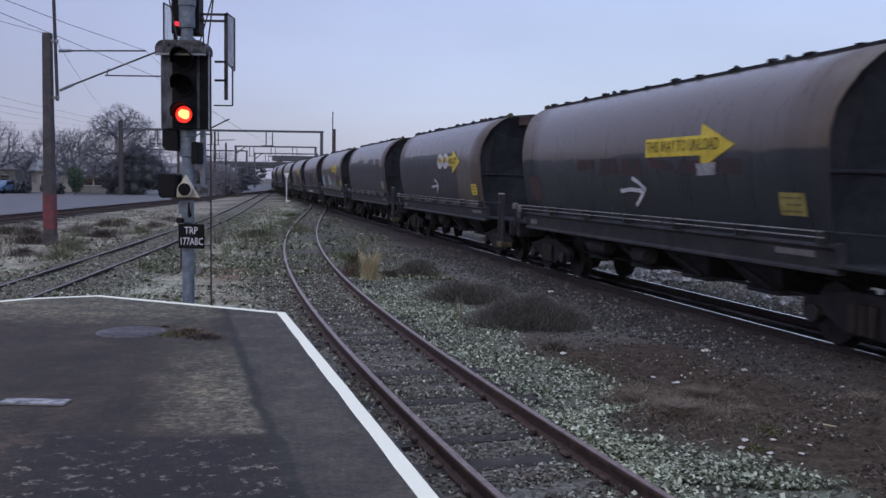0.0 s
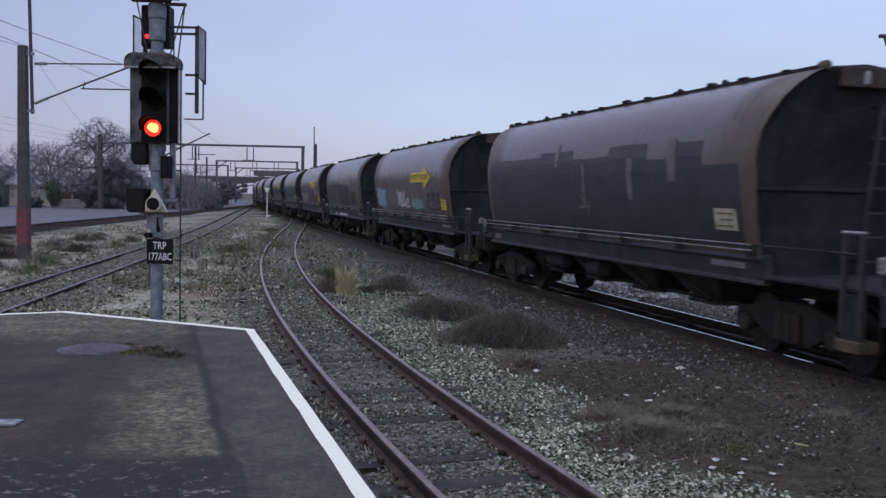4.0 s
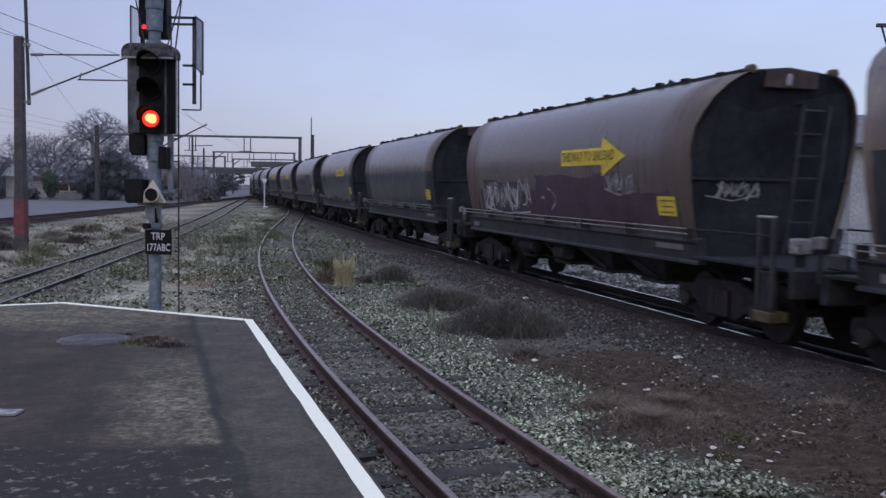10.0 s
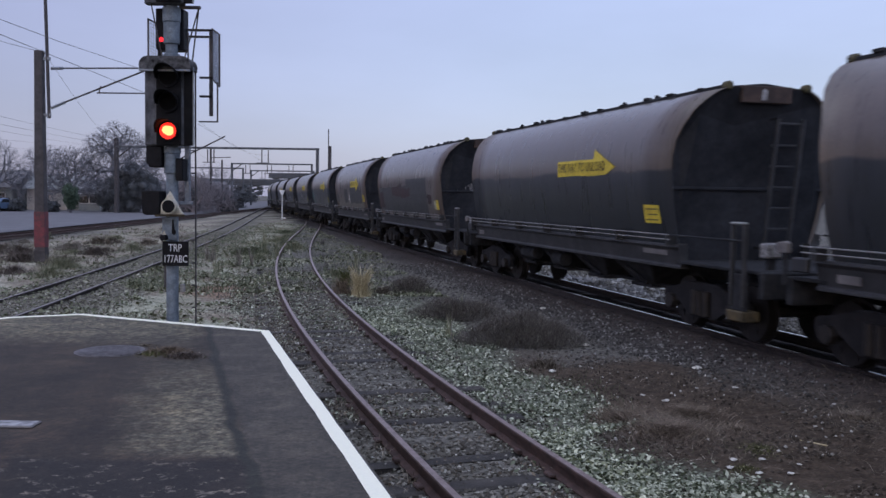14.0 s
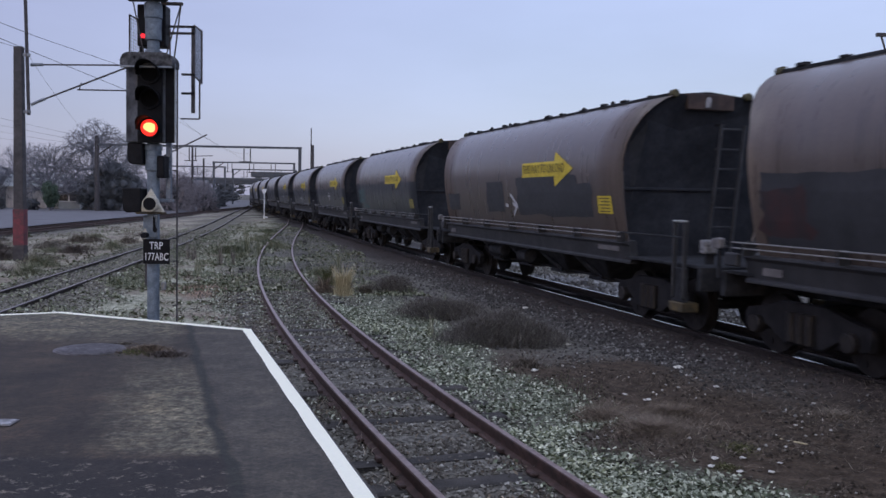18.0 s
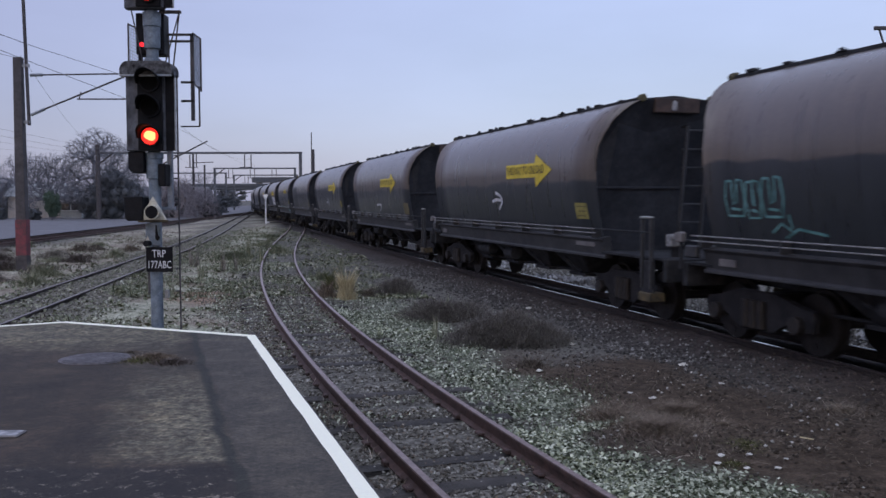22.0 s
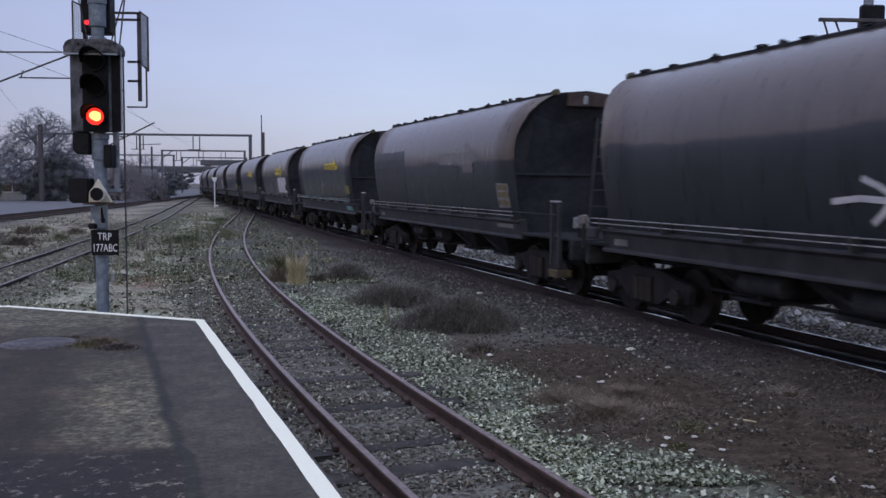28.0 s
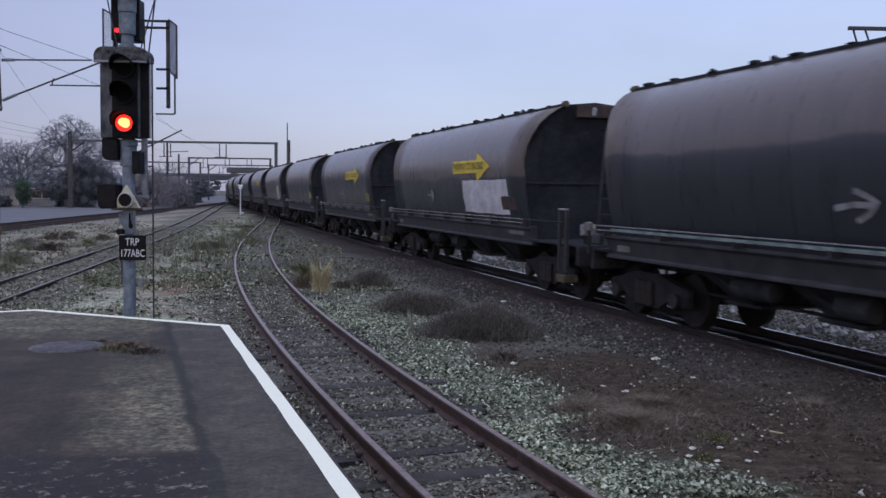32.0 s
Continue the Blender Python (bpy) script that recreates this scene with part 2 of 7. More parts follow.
M_SPRAYDARK = surface("charcoal_spray_paint", (0.026, 0.027, 0.030), (0.060, 0.061, 0.066), 3.5, 0.55, 0, 0.05)
M_SPRAYPURPLE = surface("purple_spray_paint", (0.040, 0.026, 0.036), (0.080, 0.050, 0.070), 3.5, 0.6, 0, 0.05)
M_TAGWHITE = surface("thin_white_spray", (0.12, 0.12, 0.125), (0.42, 0.42, 0.43), 5, 0.6, 0, 0.05)
M_SLATE = surface("slate_cover_paint", (0.024, 0.026, 0.031), (0.046, 0.048, 0.055), 2.0, 0.45, 0, 0.08)
M_REDHAZE = surface("dark_red_showing_paint", (0.022, 0.019, 0.022), (0.066, 0.022, 0.022), 2.2, 0.55, 0, 0.05)
M_SPRAYPALE = surface("milky_blue_spray_paint", (0.16, 0.26, 0.34), (0.36, 0.46, 0.54), 6, 0.6, 0, 0.05)
M_TAGTEAL = surface("pale_teal_spray", (0.10, 0.22, 0.22), (0.36, 0.48, 0.46), 6, 0.6, 0, 0.05)
M_CREAMLABEL = surface("bleached_cream_board", (0.30, 0.29, 0.20), (0.52, 0.50, 0.36), 6, 0.7, 0, 0.1)
M_OCHRE = surface("dull_ochre_board", (0.10, 0.085, 0.045), (0.21, 0.17, 0.08), 6, 0.7, 0, 0.1)
M_OCHREDIM = surface("ghost_ochre_board", (0.075, 0.064, 0.046), (0.15, 0.125, 0.080), 5, 0.7, 0, 0.1)
M_GHOSTPALE = surface("pale_ghost_paint", (0.13, 0.125, 0.125), (0.25, 0.24, 0.235), 3.0, 0.6, 0, 0.05)
M_GHOST = surface("bleached_paint", (0.11, 0.10, 0.10), (0.19, 0.18, 0.175), 3.0, 0.6, 0, 0.05)
M_WAGON = [wagon_paint("brown_dusted_hopper_paint", (0.100, 0.079, 0.070), (0.078, 0.060, 0.053), 1.3, 2.6),
           wagon_paint("two_tone_hopper_paint", (0.103, 0.084, 0.074), (0.021, 0.025, 0.033), 2.33, 2.39),
           wagon_paint("slate_hopper_paint", (0.088, 0.074, 0.070), (0.029, 0.031, 0.038), 2.4, 2.95),
           wagon_paint("dark_hopper_paint", (0.080, 0.070, 0.068), (0.033, 0.033, 0.038), 2.6, 3.2),
           wagon_paint("two_tone_hopper_paint_high", (0.104, 0.085, 0.075), (0.021, 0.025, 0.033), 2.48, 2.53),
           wagon_paint("two_tone_hopper_paint_higher", (0.100, 0.082, 0.073), (0.021, 0.025, 0.033), 2.60, 2.66)]


# ---- small building helpers ----
def mesh_ob(name, verts, faces, mats, parent=None, label="", smooth=False, mat_ids=None):
    me = bpy.data.meshes.new(name)
    me.from_pydata([tuple(v) for v in verts], [], [tuple(f) for f in faces])
    for m in (mats if isinstance(mats, (list, tuple)) else [mats]):
        me.materials.append(m)
    if mat_ids is not None:
        me.polygons.foreach_set("material_index", mat_ids)
    if smooth:
        me.polygons.foreach_set("use_smooth", [True] * len(me.polygons))
    me.update()
    ob = new(name, me)
    ob.parent = parent
    if label:
        ob["label"] = label
    return ob


def part(name, bm, material, parent, label="", smooth=False):
    me = bpy.data.meshes.new(name)
    bmesh.ops.recalc_face_normals(bm, faces=bm.faces[:])
    if smooth:
        for f in bm.faces:
            f.smooth = True
    bm.to_mesh(me)
    bm.free()
    me.materials.append(material)
    ob = new(name, me)
    ob.parent = parent
    if label:
        ob["label"] = label
    return ob


def empty(name, x, y, z=0.0, rz=0.0):
    ob = new(name)
    ob.empty_display_size = 0.2
    ob.matrix_basis = pose(x, y, z, 0, 0, rz)
    return ob


def bevelled(bm, w, seg=1):
    if w:
        bmesh.ops.bevel(bm, geom=bm.edges[:], offset=w, segments=seg, profile=0.5, affect="EDGES")
    return bm


def box(x0, x1, y0, y1, z0, z1, w=0.0, bm=None):
    """An axis-parallel box between two corners, with worn edges."""
    b = bmesh.new()
    m = Matrix.LocRotScale(((x0 + x1) / 2, (y0 + y1) / 2, (z0 + z1) / 2), None, (abs(x1 - x0), abs(y1 - y0), abs(z1 - z0)))
    bmesh.ops.create_cube(b, size=1, matrix=m)
    return bevelled(b, w)


def add_to(bm, other):
    me = bpy.data.meshes.new("tmp")
    other.to_mesh(me)
    other.free()
    bm.from_mesh(me)
    bpy.data.meshes.remove(me)
    return bm


def rod(a, b, r, seg=8, r2=None):
    """A round bar from a to b."""
    a, b = Vector(a), Vector(b)
    bm = bmesh.new()
    d = b - a
    m = Matrix.Translation((a + b) / 2) @ d.to_track_quat("Z", "Y").to_matrix().to_4x4()
    bmesh.ops.create_cone(bm, cap_ends=True, segments=seg, radius1=r, radius2=r if r2 is None else r2, depth=d.length, matrix=m)
    return bm


def prism(pts, axis, a, b):
    """Extrudes a flat outline along an axis: axis 'x' takes (y, z) points, 'y' takes (x, z), 'z' takes (x, y)."""
    put = {"x": lambda p, t: (t, p[0], p[1]), "y": lambda p, t: (p[0], t, p[1]), "z": lambda p, t: (p[0], p[1], t)}[axis]
    bm = bmesh.new()
    lo = [bm.verts.new(put(p, a)) for p in pts]
    hi = [bm.verts.new(put(p, b)) for p in pts]
    bm.faces.new(lo)
    bm.faces.new(hi[::-1])
    for i in range(len(pts)):
        j = (i + 1) % len(pts)
        bm.faces.new((lo[i], hi[i], hi[j], lo[j]))
    return bm


def disc_outline(cx, cy, r, n=20, start=0.0, sweep=360.0):
    return [(cx + r * math.cos(radians(start + sweep * i / n)), cy + r * math.sin(radians(start + sweep * i / n))) for i in range(n)]


def lettering(name, text, size, material, parent, m, squeeze=1.0, depth=0.0, label=""):
    """Raised flat letters from the built-in font, turned into a mesh."""
    cu = bpy.data.curves.new(name, "FONT")
    cu.body, cu.size, cu.align_x, cu.align_y, cu.extrude = text, size, "CENTER", "CENTER", depth
    cu.resolution_u = 2
    tmp = bpy.data.objects.new(name, cu)
    me = bpy.data.meshes.new_from_object(tmp)
    bpy.data.objects.remove(tmp)
    bpy.data.curves.remove(cu)
    me.transform(m @ Matrix.Diagonal((squeeze, 1, 1, 1)))
    me.materials.clear()
    me.materials.append(material)
    ob = new(name, me)
    ob.parent = parent
    if label:
        ob["label"] = label
    return ob


# ---- the lines of the tracks, from above ----
def main_heading(s):
    if s < 0:
        return 16.01 - 0.0576 * s
    if s < 50:
        return 16.01 - 0.0576 * s + 0.00045 * s * s
    if s < 105:
        return 14.25
    return 14.25 - (s - 105) * 0.085


MAIN_STEP, MAIN_S0 = 0.5, -60.0
MAIN = []
_x, _y = 0.0, 0.0
for _i in range(1000):
    _s = MAIN_S0 + _i * MAIN_STEP
    MAIN.append((_x, _y, main_heading(_s)))
    _h = radians(main_heading(_s + MAIN_STEP / 2))
    _x, _y = _x - math.sin(_h) * MAIN_STEP, _y + math.cos(_h) * MAIN_STEP
_ox, _oy = 5.57 - MAIN[120][0], 11.13 - MAIN[120][1]
MAIN = [(x + _ox, y + _oy, h) for x, y, h in MAIN]


def main_at(s):
    """Place and heading of the goods line's centre, s metres along it."""
    k = (s - MAIN_S0) / MAIN_STEP
    i = max(0, min(len(MAIN) - 2, int(k)))
    f = k - i
    return tuple(a + (b - a) * f for a, b in zip(MAIN[i], MAIN[i + 1]))


def siding_x(y):
    t = y / 10
    return 2.8793 - 4.0131 * t + 0.545 * t * t - 0.03574 * t * t * t if y > 0 else 2.8793 - 0.40131 * y


def loop_x(y):
    t = y / 10
    if y > 70:
        return loop_x(70) - (y - 70) * 0.180
    return -5.944 - 1.0834 * t - 0.0570 * t * t


def electric_x(y):
    return -17.6 - 0.082 * y


def spaced(fx, y0, y1, step):
    """Points (x, y, heading) at even steps along a line x = fx(y)."""
    out, y = [], y0
    while y < y1:
        dx = (fx(y + 0.5) - fx(y - 0.5))
        h = math.atan2(-dx, 1)
        out.append((fx(y), y, math.degrees(h)))
        y += step * math.cos(h)
    return out


RAIL = [(-0.065, -0.14), (0.065, -0.14), (0.065, -0.125), (0.012, -0.105), (0.012, -0.045), (0.034, -0.032), (0.034, -0.006),
        (0.026, 0.0), (-0.026, 0.0), (-0.034, -0.006), (-0.034, -0.032), (-0.012, -0.045), (-0.012, -0.105), (-0.065, -0.125)]


def rail(name, line, off, head, parent, web=None):
    v, f, ids = [], [], []
    n = len(RAIL)
    for x, y, h in line:
        c, s = math.cos(radians(h)), math.sin(radians(h))
        for px, pz in RAIL:
            v.append((x + (off + px) * c, y + (off + px) * s, pz))
    for i in range(len(line) - 1):
        for j in range(n):
            k = (j + 1) % n
            f.append((i * n + j, i * n + k, (i + 1) * n + k, (i + 1) * n + j))
            ids.append(1 if j == 7 else 0)
    return mesh_ob(name, v, f, [web or M_RUST_RAIL, head], parent, mat_ids=ids)


def track(name, line, head, label, sleepers=(), wood=None, web=None, sunk=0.0):
    root = tagged(new(name), label, "railway track", kind="structure")
    for off in (-0.5335, 0.5335):
        rail("rail", line, off, head, root, web)
    if sleepers:
        rng = random.Random(len(sleepers))
        shapes = []
        for i in range(4):
            b = bevelled(box(-1.06, 1.06, -0.11, 0.11, -0.27, -0.140 - 0.008 * i), 0.012)
            for vv in b.verts:
                vv.co += Vector((rng.uniform(-.03, .03), rng.uniform(-.012, .012), rng.uniform(-.008, .004)))
            me = bpy.data.meshes.new("sleeper")
            b.to_mesh(me)
            b.free()
            me.materials.append(wood or M_SLEEPER)
            shapes.append(me)
        for x, y, h in sleepers:
            if name == "track_siding" and rng.random() < 0.14:
                continue
            o = new("sleeper", rng.choice(shapes))
            o.parent = root
            o.matrix_basis = pose(x + rng.uniform(-.03, .03), y, rng.uniform(-.018, .002) - sunk, rng.uniform(-.8, .8), rng.uniform(-.7, .7), h + rng.uniform(-2, 2))
    return root


MAIN_LINE = [MAIN[i] for i in range(0, 800, 4)]
track("track_main", MAIN_LINE, M_BRIGHT, "goods line with bright-worn rail heads on dark ballast",
      [main_at(-16 + 0.62 * i) for i in range(130)], web=M_MAINRAIL, sunk=0.045)
SIDING = spaced(siding_x, -14, 74, 1.0)
track("track_siding", SIDING, M_DULLHEAD, "disused siding with rusty rails on old timber sleepers", spaced(siding_x, 2.5, 70, 0.66), sunk=-0.020)
SPIKES = []
for _w in ((-0.022, 0.022, -0.05, 0.05, -0.145, -0.105), (-0.03, 0.03, -0.065, 0.065, -0.145, -0.118)):
    _b = bevelled(box(*_w), 0.008)
    _me = bpy.data.meshes.new("rail_clip")
    _b.to_mesh(_me)
    _b.free()
    _me.materials.append(M_RUST_RAIL)
    SPIKES.append(_me)
_track = bpy.data.objects["track_siding"]
for _k, (_x, _y, _h) in enumerate(spaced(siding_x, 2.5, 26, 0.66)):
    _c, _s = math.cos(radians(_h)), math.sin(radians(_h))
    for _o in (-0.5335, 0.5335):
        for _d in (-0.082, 0.082):
            _ob = new("rail_clip", SPIKES[(_k + (_d > 0)) % 2])
            _ob.parent = _track
            _ob.matrix_basis = pose(_x + (_o + _d) * _c, _y + (_o + _d) * _s, 0.012, 0, 0, _h)
LOOP = spaced(loop_x, -14, 190, 2.0)
track("track_loop", LOOP, M_LOOPHEAD, "single loop line with dull rails in gravel", spaced(loop_x, 8, 70, 0.68), web=M_MAINRAIL, sunk=0.034)
for _k in range(1):
    _line = spaced(lambda y: electric_x(y) - 3.7 * _k, -10, 260, 4.0)
    track("track_electric_%d" % (_k + 1), _line, M_RUST_RAIL, "electrified main line on a dark ballast bed",
          spaced(lambda y: electric_x(y) - 3.7 * _k, 30, 110, 0.72))

# ---- ground: one sheet to the horizon ----
_xs = np.concatenate([[-2500, -900, -400, -220, -140, -100, -75, -58, -46, -38, -32, -27, -23, -20, -17.5, -15.5, -14, -13],
                      np.arange(-12, 12.01, 0.16), [13, 14.5, 16.5, 19, 23, 28, 36, 48, 70, 110, 200, 400, 900, 2500]])
_ys = np.concatenate([[-2500, -800, -300, -120, -60, -30, -15, -8, -4, -1, 1, 2.5], np.arange(3.5, 34, 0.16),
                      np.arange(34, 70, 0.7), [72, 76, 82, 90, 100, 115, 135, 165, 210, 280, 400, 700, 1300, 2600]])


def smooth01(a, lo, hi):
    t = np.clip((a - lo) / (hi - lo), 0, 1)
    return t * t * (3 - 2 * t)


def vnoise(x, y, sc, seed):
    """Cheap smooth value noise over arrays."""
    r = np.random.RandomState(seed).rand(64, 64)
    u, v = x / sc, y / sc
    i, j = np.floor(u).astype(int), np.floor(v).astype(int)
    fu, fv = u - i, v - j
    fu, fv = fu * fu * (3 - 2 * fu), fv * fv * (3 - 2 * fv)
    g = lambda a, b: r[a % 64, b % 64]
    return (g(i, j) * (1 - fu) + g(i + 1, j) * fu) * (1 - fv) + (g(i, j + 1) * (1 - fu) + g(i + 1, j + 1) * fu) * fv


_MY = np.array([m[1] for m in MAIN])
_MX = np.array([m[0] for m in MAIN])
_SY = np.arange(-14, 120, 0.5)
_SX = np.array([siding_x(min(v, 76)) for v in _SY])
_LX = np.array([loop_x(v) for v in _SY])


PALE_IN = 0.08


def zones(x, y):
    """Signed sideways distances to the main line and the siding, and how much of each ground cover lies at a place."""
    dm = (x - np.interp(y, _MY, _MX)) * 0.96
    ds = (x - np.interp(y, _SY, _SX)) * 0.95
    dl = (x - np.interp(y, _SY, _LX)) * 0.99
    n1, n2 = vnoise(x, y, 1.3, 1), vnoise(x, y, 0.45, 2)
    w = n1 * 0.7 + n2 * 0.3 - 0.5
    ball = smooth01(-np.abs(dm) + w * 1.2, -2.6, -1.5) * np.where(dm < -0.62, 0.15 + 0.85 * smooth01(y + w * 3, 10.0, 13.0), 1.0)
    pale = smooth01(ds + w * 1.0, 0.55, 0.85) * (1 - smooth01(ds + w * 1.6 + np.clip(y - 12, 0, 9) * -0.10, 1.50 - PALE_IN * np.clip(9.5 - y, 0, 4), 2.10 - PALE_IN * np.clip(9.5 - y, 0, 4))) * (1 - smooth01(y, 15, 24))
    soil = smooth01(ds + w * 1.3 + PALE_IN * np.clip(9.5 - y, 0, 4), 1.5, 2.1) * (1 - ball) * (1 - smooth01(y + w * 3, 11.6, 13.6))
    bed = smooth01(-np.abs(ds) + w * 0.35, -1.05, -0.75)
    grass = (1 - smooth01(ds + w * 0.8, -1.7, -0.9)) * smooth01(dl + w, 0.7, 1.5)
    dead = (1 - smooth01(dl + w, -1.6, -0.8)) * smooth01(x - (-17.6 - 0.082 * y) + w * 2, 1.2, 2.6)
    return dm, ds, ball, pale, soil, bed, grass, dead, n1, n2


def shoulder(dm, y):
    """Dusty bank heaped against the near rail of the goods line."""
    return smooth01(-dm, 0.58, 0.66) * (1 - smooth01(-dm, 0.85, 1.9)) * smooth01(y, 1, 4) * (1 - smooth01(y, 45, 60))


def loop_bed(x, y):
    """How much of the loop line's gravel lies at a place."""
    return smooth01(-np.abs(x - np.interp(y, _SY, _LX)), -1.7, -0.9) * smooth01(y, 2, 8)


_gx, _gy = np.meshgrid(_xs, _ys)
_px, _py = _gx.ravel(), _gy.ravel()
_dm, _ds, _ball, _pale, _soil, _bed, _grass, _dead, _n1, _n2 = zones(_px, _py)
_near = smooth01(_py, -5, 3) * (1 - smooth01(_py, 60, 90)) * smooth01(_px, -14, -11) * (1 - smooth01(_px, 11, 13))
_near = _near * (1 - 0.75 * _bed)
_pz = -0.185 + (_n1 - 0.5) * 0.07 * _near + (_n2 - 0.5) * 0.04 * _near + (0.036 + 0.045 * smooth01(_py, 14, 24)) * _bed + 0.05 * _grass * _near + 0.05 * _soil + 0.11 * loop_bed(_px, _py) + 0.115 * shoulder(_dm, _py)
_nx = len(_xs)
_faces = [(j * _nx + i, j * _nx + i + 1, (j + 1) * _nx + i + 1, (j + 1) * _nx + i) for j in range(len(_ys) - 1) for i in range(_nx - 1)]


def ground_material():
    m, n, l, p = nodes_of("track_bed_ground")
    fine = noise_node(n, l, 38, 5)
    mid = noise_node(n, l, 7, 5)
    broad = noise_node(n, l, 0.9, 3)
    vor = n.new("ShaderNodeTexVoronoi")
    vor.inputs["Scale"].default_value = 24
    co = n.new("ShaderNodeTexCoord")
    l.new(co.outputs["Object"], vor.inputs["Vector"])

    def attr(name):
        a = n.new("ShaderNodeAttribute")
        a.attribute_name = name
        return a.outputs["Fac"]
    stone = ramp_node(n, l, vor.outputs["Color"], [(0.2, (0.066, 0.061, 0.051)), (0.75, (0.185, 0.176, 0.150))])
    c = stone.outputs["Color"]
    gr = ramp_node(n, l, mid.outputs["Fac"], [(0.3, (0.158, 0.156, 0.108)), (0.5, (0.34, 0.34, 0.25)), (0.72, (0.55, 0.545, 0.43))])
    patchy = noise_node(n, l, 0.55, 5, rough=0.65)
    bare = ramp_node(n, l, patchy.outputs["Fac"], [(0.46, (0, 0, 0)), (0.60, (1, 1, 1))])
    clay = ramp_node(n, l, mid.outputs["Fac"], [(0.3, (0.135, 0.110, 0.086)), (0.7, (0.34, 0.285, 0.22))])
    verge = mix_node(n, l, "MIX", bare.outputs["Color"], gr.outputs["Color"], clay.outputs["Color"])
    c = mix_node(n, l, "MIX", attr("grass"), c, verge)
    c = mix_node(n, l, "MIX", attr("clay"), c, ramp_node(n, l, mid.outputs["Fac"], [(0.3, (0.15, 0.085, 0.055)), (0.7, (0.30, 0.19, 0.13))]).outputs["Color"])
    dd = ramp_node(n, l, mid.outputs["Fac"], [(0.3, (0.175, 0.165, 0.122)), (0.52, (0.37, 0.345, 0.265)), (0.75, (0.58, 0.555, 0.44))])
    scrub = mix_node(n, l, "MIX", bare.outputs["Color"], dd.outputs["Color"], clay.outputs["Color"])
    c = mix_node(n, l, "MIX", attr("dead"), c, scrub)
    so = ramp_node(n, l, mid.outputs["Fac"], [(0.3, (0.037, 0.027, 0.018)), (0.55, (0.078, 0.058, 0.041)), (0.8, (0.145, 0.112, 0.081))])
    c = mix_node(n, l, "MIX", attr("soil"), c, so.outputs["Color"])
    pa = ramp_node(n, l, vor.outputs["Color"], [(0.15, (0.060, 0.066, 0.047)), (0.8, (0.245, 0.262, 0.190))])
    c = mix_node(n, l, "MIX", attr("pale"), c, pa.outputs["Color"])
    ba = ramp_node(n, l, vor.outputs["Color"], [(0.2, (0.030, 0.026, 0.024)), (0.8, (0.098, 0.087, 0.080))])
    c = mix_node(n, l, "MIX", attr("ball"), c, ba.outputs["Color"])
    lo = ramp_node(n, l, mid.outputs["Fac"], [(0.3, (0.085, 0.078, 0.060)), (0.7, (0.22, 0.208, 0.162))])
    c = mix_node(n, l, "MIX", attr("loopbed"), c, lo.outputs["Color"])
    du = ramp_node(n, l, mid.outputs["Fac"], [(0.3, (0.034, 0.026, 0.023)), (0.7, (0.080, 0.062, 0.054))])
    c = mix_node(n, l, "MIX", attr("dust"), c, du.outputs["Color"])
    # near-black strip between the goods rails paints in the shade under the train
    c = mix_node(n, l, "MIX", attr("train_shade"), c, (0.012, 0.0115, 0.012))
    sh = ramp_node(n, l, fine.outputs["Fac"], [(0.28, (0.6,) * 3), (0.72, (1.3,) * 3)])
    c = mix_node(n, l, "MULTIPLY", 0.8, c, sh.outputs["Color"])
    sb = ramp_node(n, l, broad.outputs["Fac"], [(0.3, (0.8,) * 3), (0.7, (1.15,) * 3)])
    c = mix_node(n, l, "MULTIPLY", 0.8, c, sb.outputs["Color"])
    l.new(c, p.inputs["Base Color"])
    p.inputs["Roughness"].default_value = 0.95
    p.inputs["Specular IOR Level"].default_value = 0.2
    bump_on(n, l, p, vor.outputs["Distance"], 0.7, 0.03)
    return m


M_GROUND = ground_material()
ground = mesh_ob("ground", np.stack([_px, _py, _pz], 1).tolist(), _faces, M_GROUND, smooth=True)
tagged(ground, "gravel, soil and weeds round the railway tracks", "ground", kind="structure")
for _nm, _w in (("ball", _ball), ("pale", _pale), ("soil", _soil), ("grass", _grass), ("dead", _dead),
                 ("loopbed", loop_bed(_px, _py)), ("dust", shoulder(_dm, _py)), ("train_shade", smooth01(-np.abs(_dm), -0.62, -0.55)),
                 ("clay", _grass * smooth01(-np.hypot((_px + 5.0) / 1.9, (_py - 20.3) / 2.1) + (_n1 - 0.5) * 0.9, -1.0, -0.5) * 0.8)):
    ground.data.attributes.new(_nm, "FLOAT", "POINT").data.foreach_set("value", _w.astype(np.float32))

# ---- the platform end ----
PZ = 0.55
PLAT = [(4.3, -10.2), (-0.23, 4.33), (-1.97, 9.84), (-4.49, 11.0), (-5.20, 10.61), (-6.1, 9.5), (-4.9, -10.2)]


def inset(poly, d):
    """The outline moved inwards by d metres."""
    out = []
    for i in range(len(poly)):
        a, b, c = Vector(poly[i - 1]), Vector(poly[i]), Vector(poly[(i + 1) % len(poly)])
        u, v = (b - a).normalized(), (c - b).normalized()
        nu, nv = Vector((-u.y, u.x)), Vector((-v.y, v.x))
        k = (nu + nv) / (1 + nu.dot(nv))
        out.append(tuple(b + k * d))
    return out


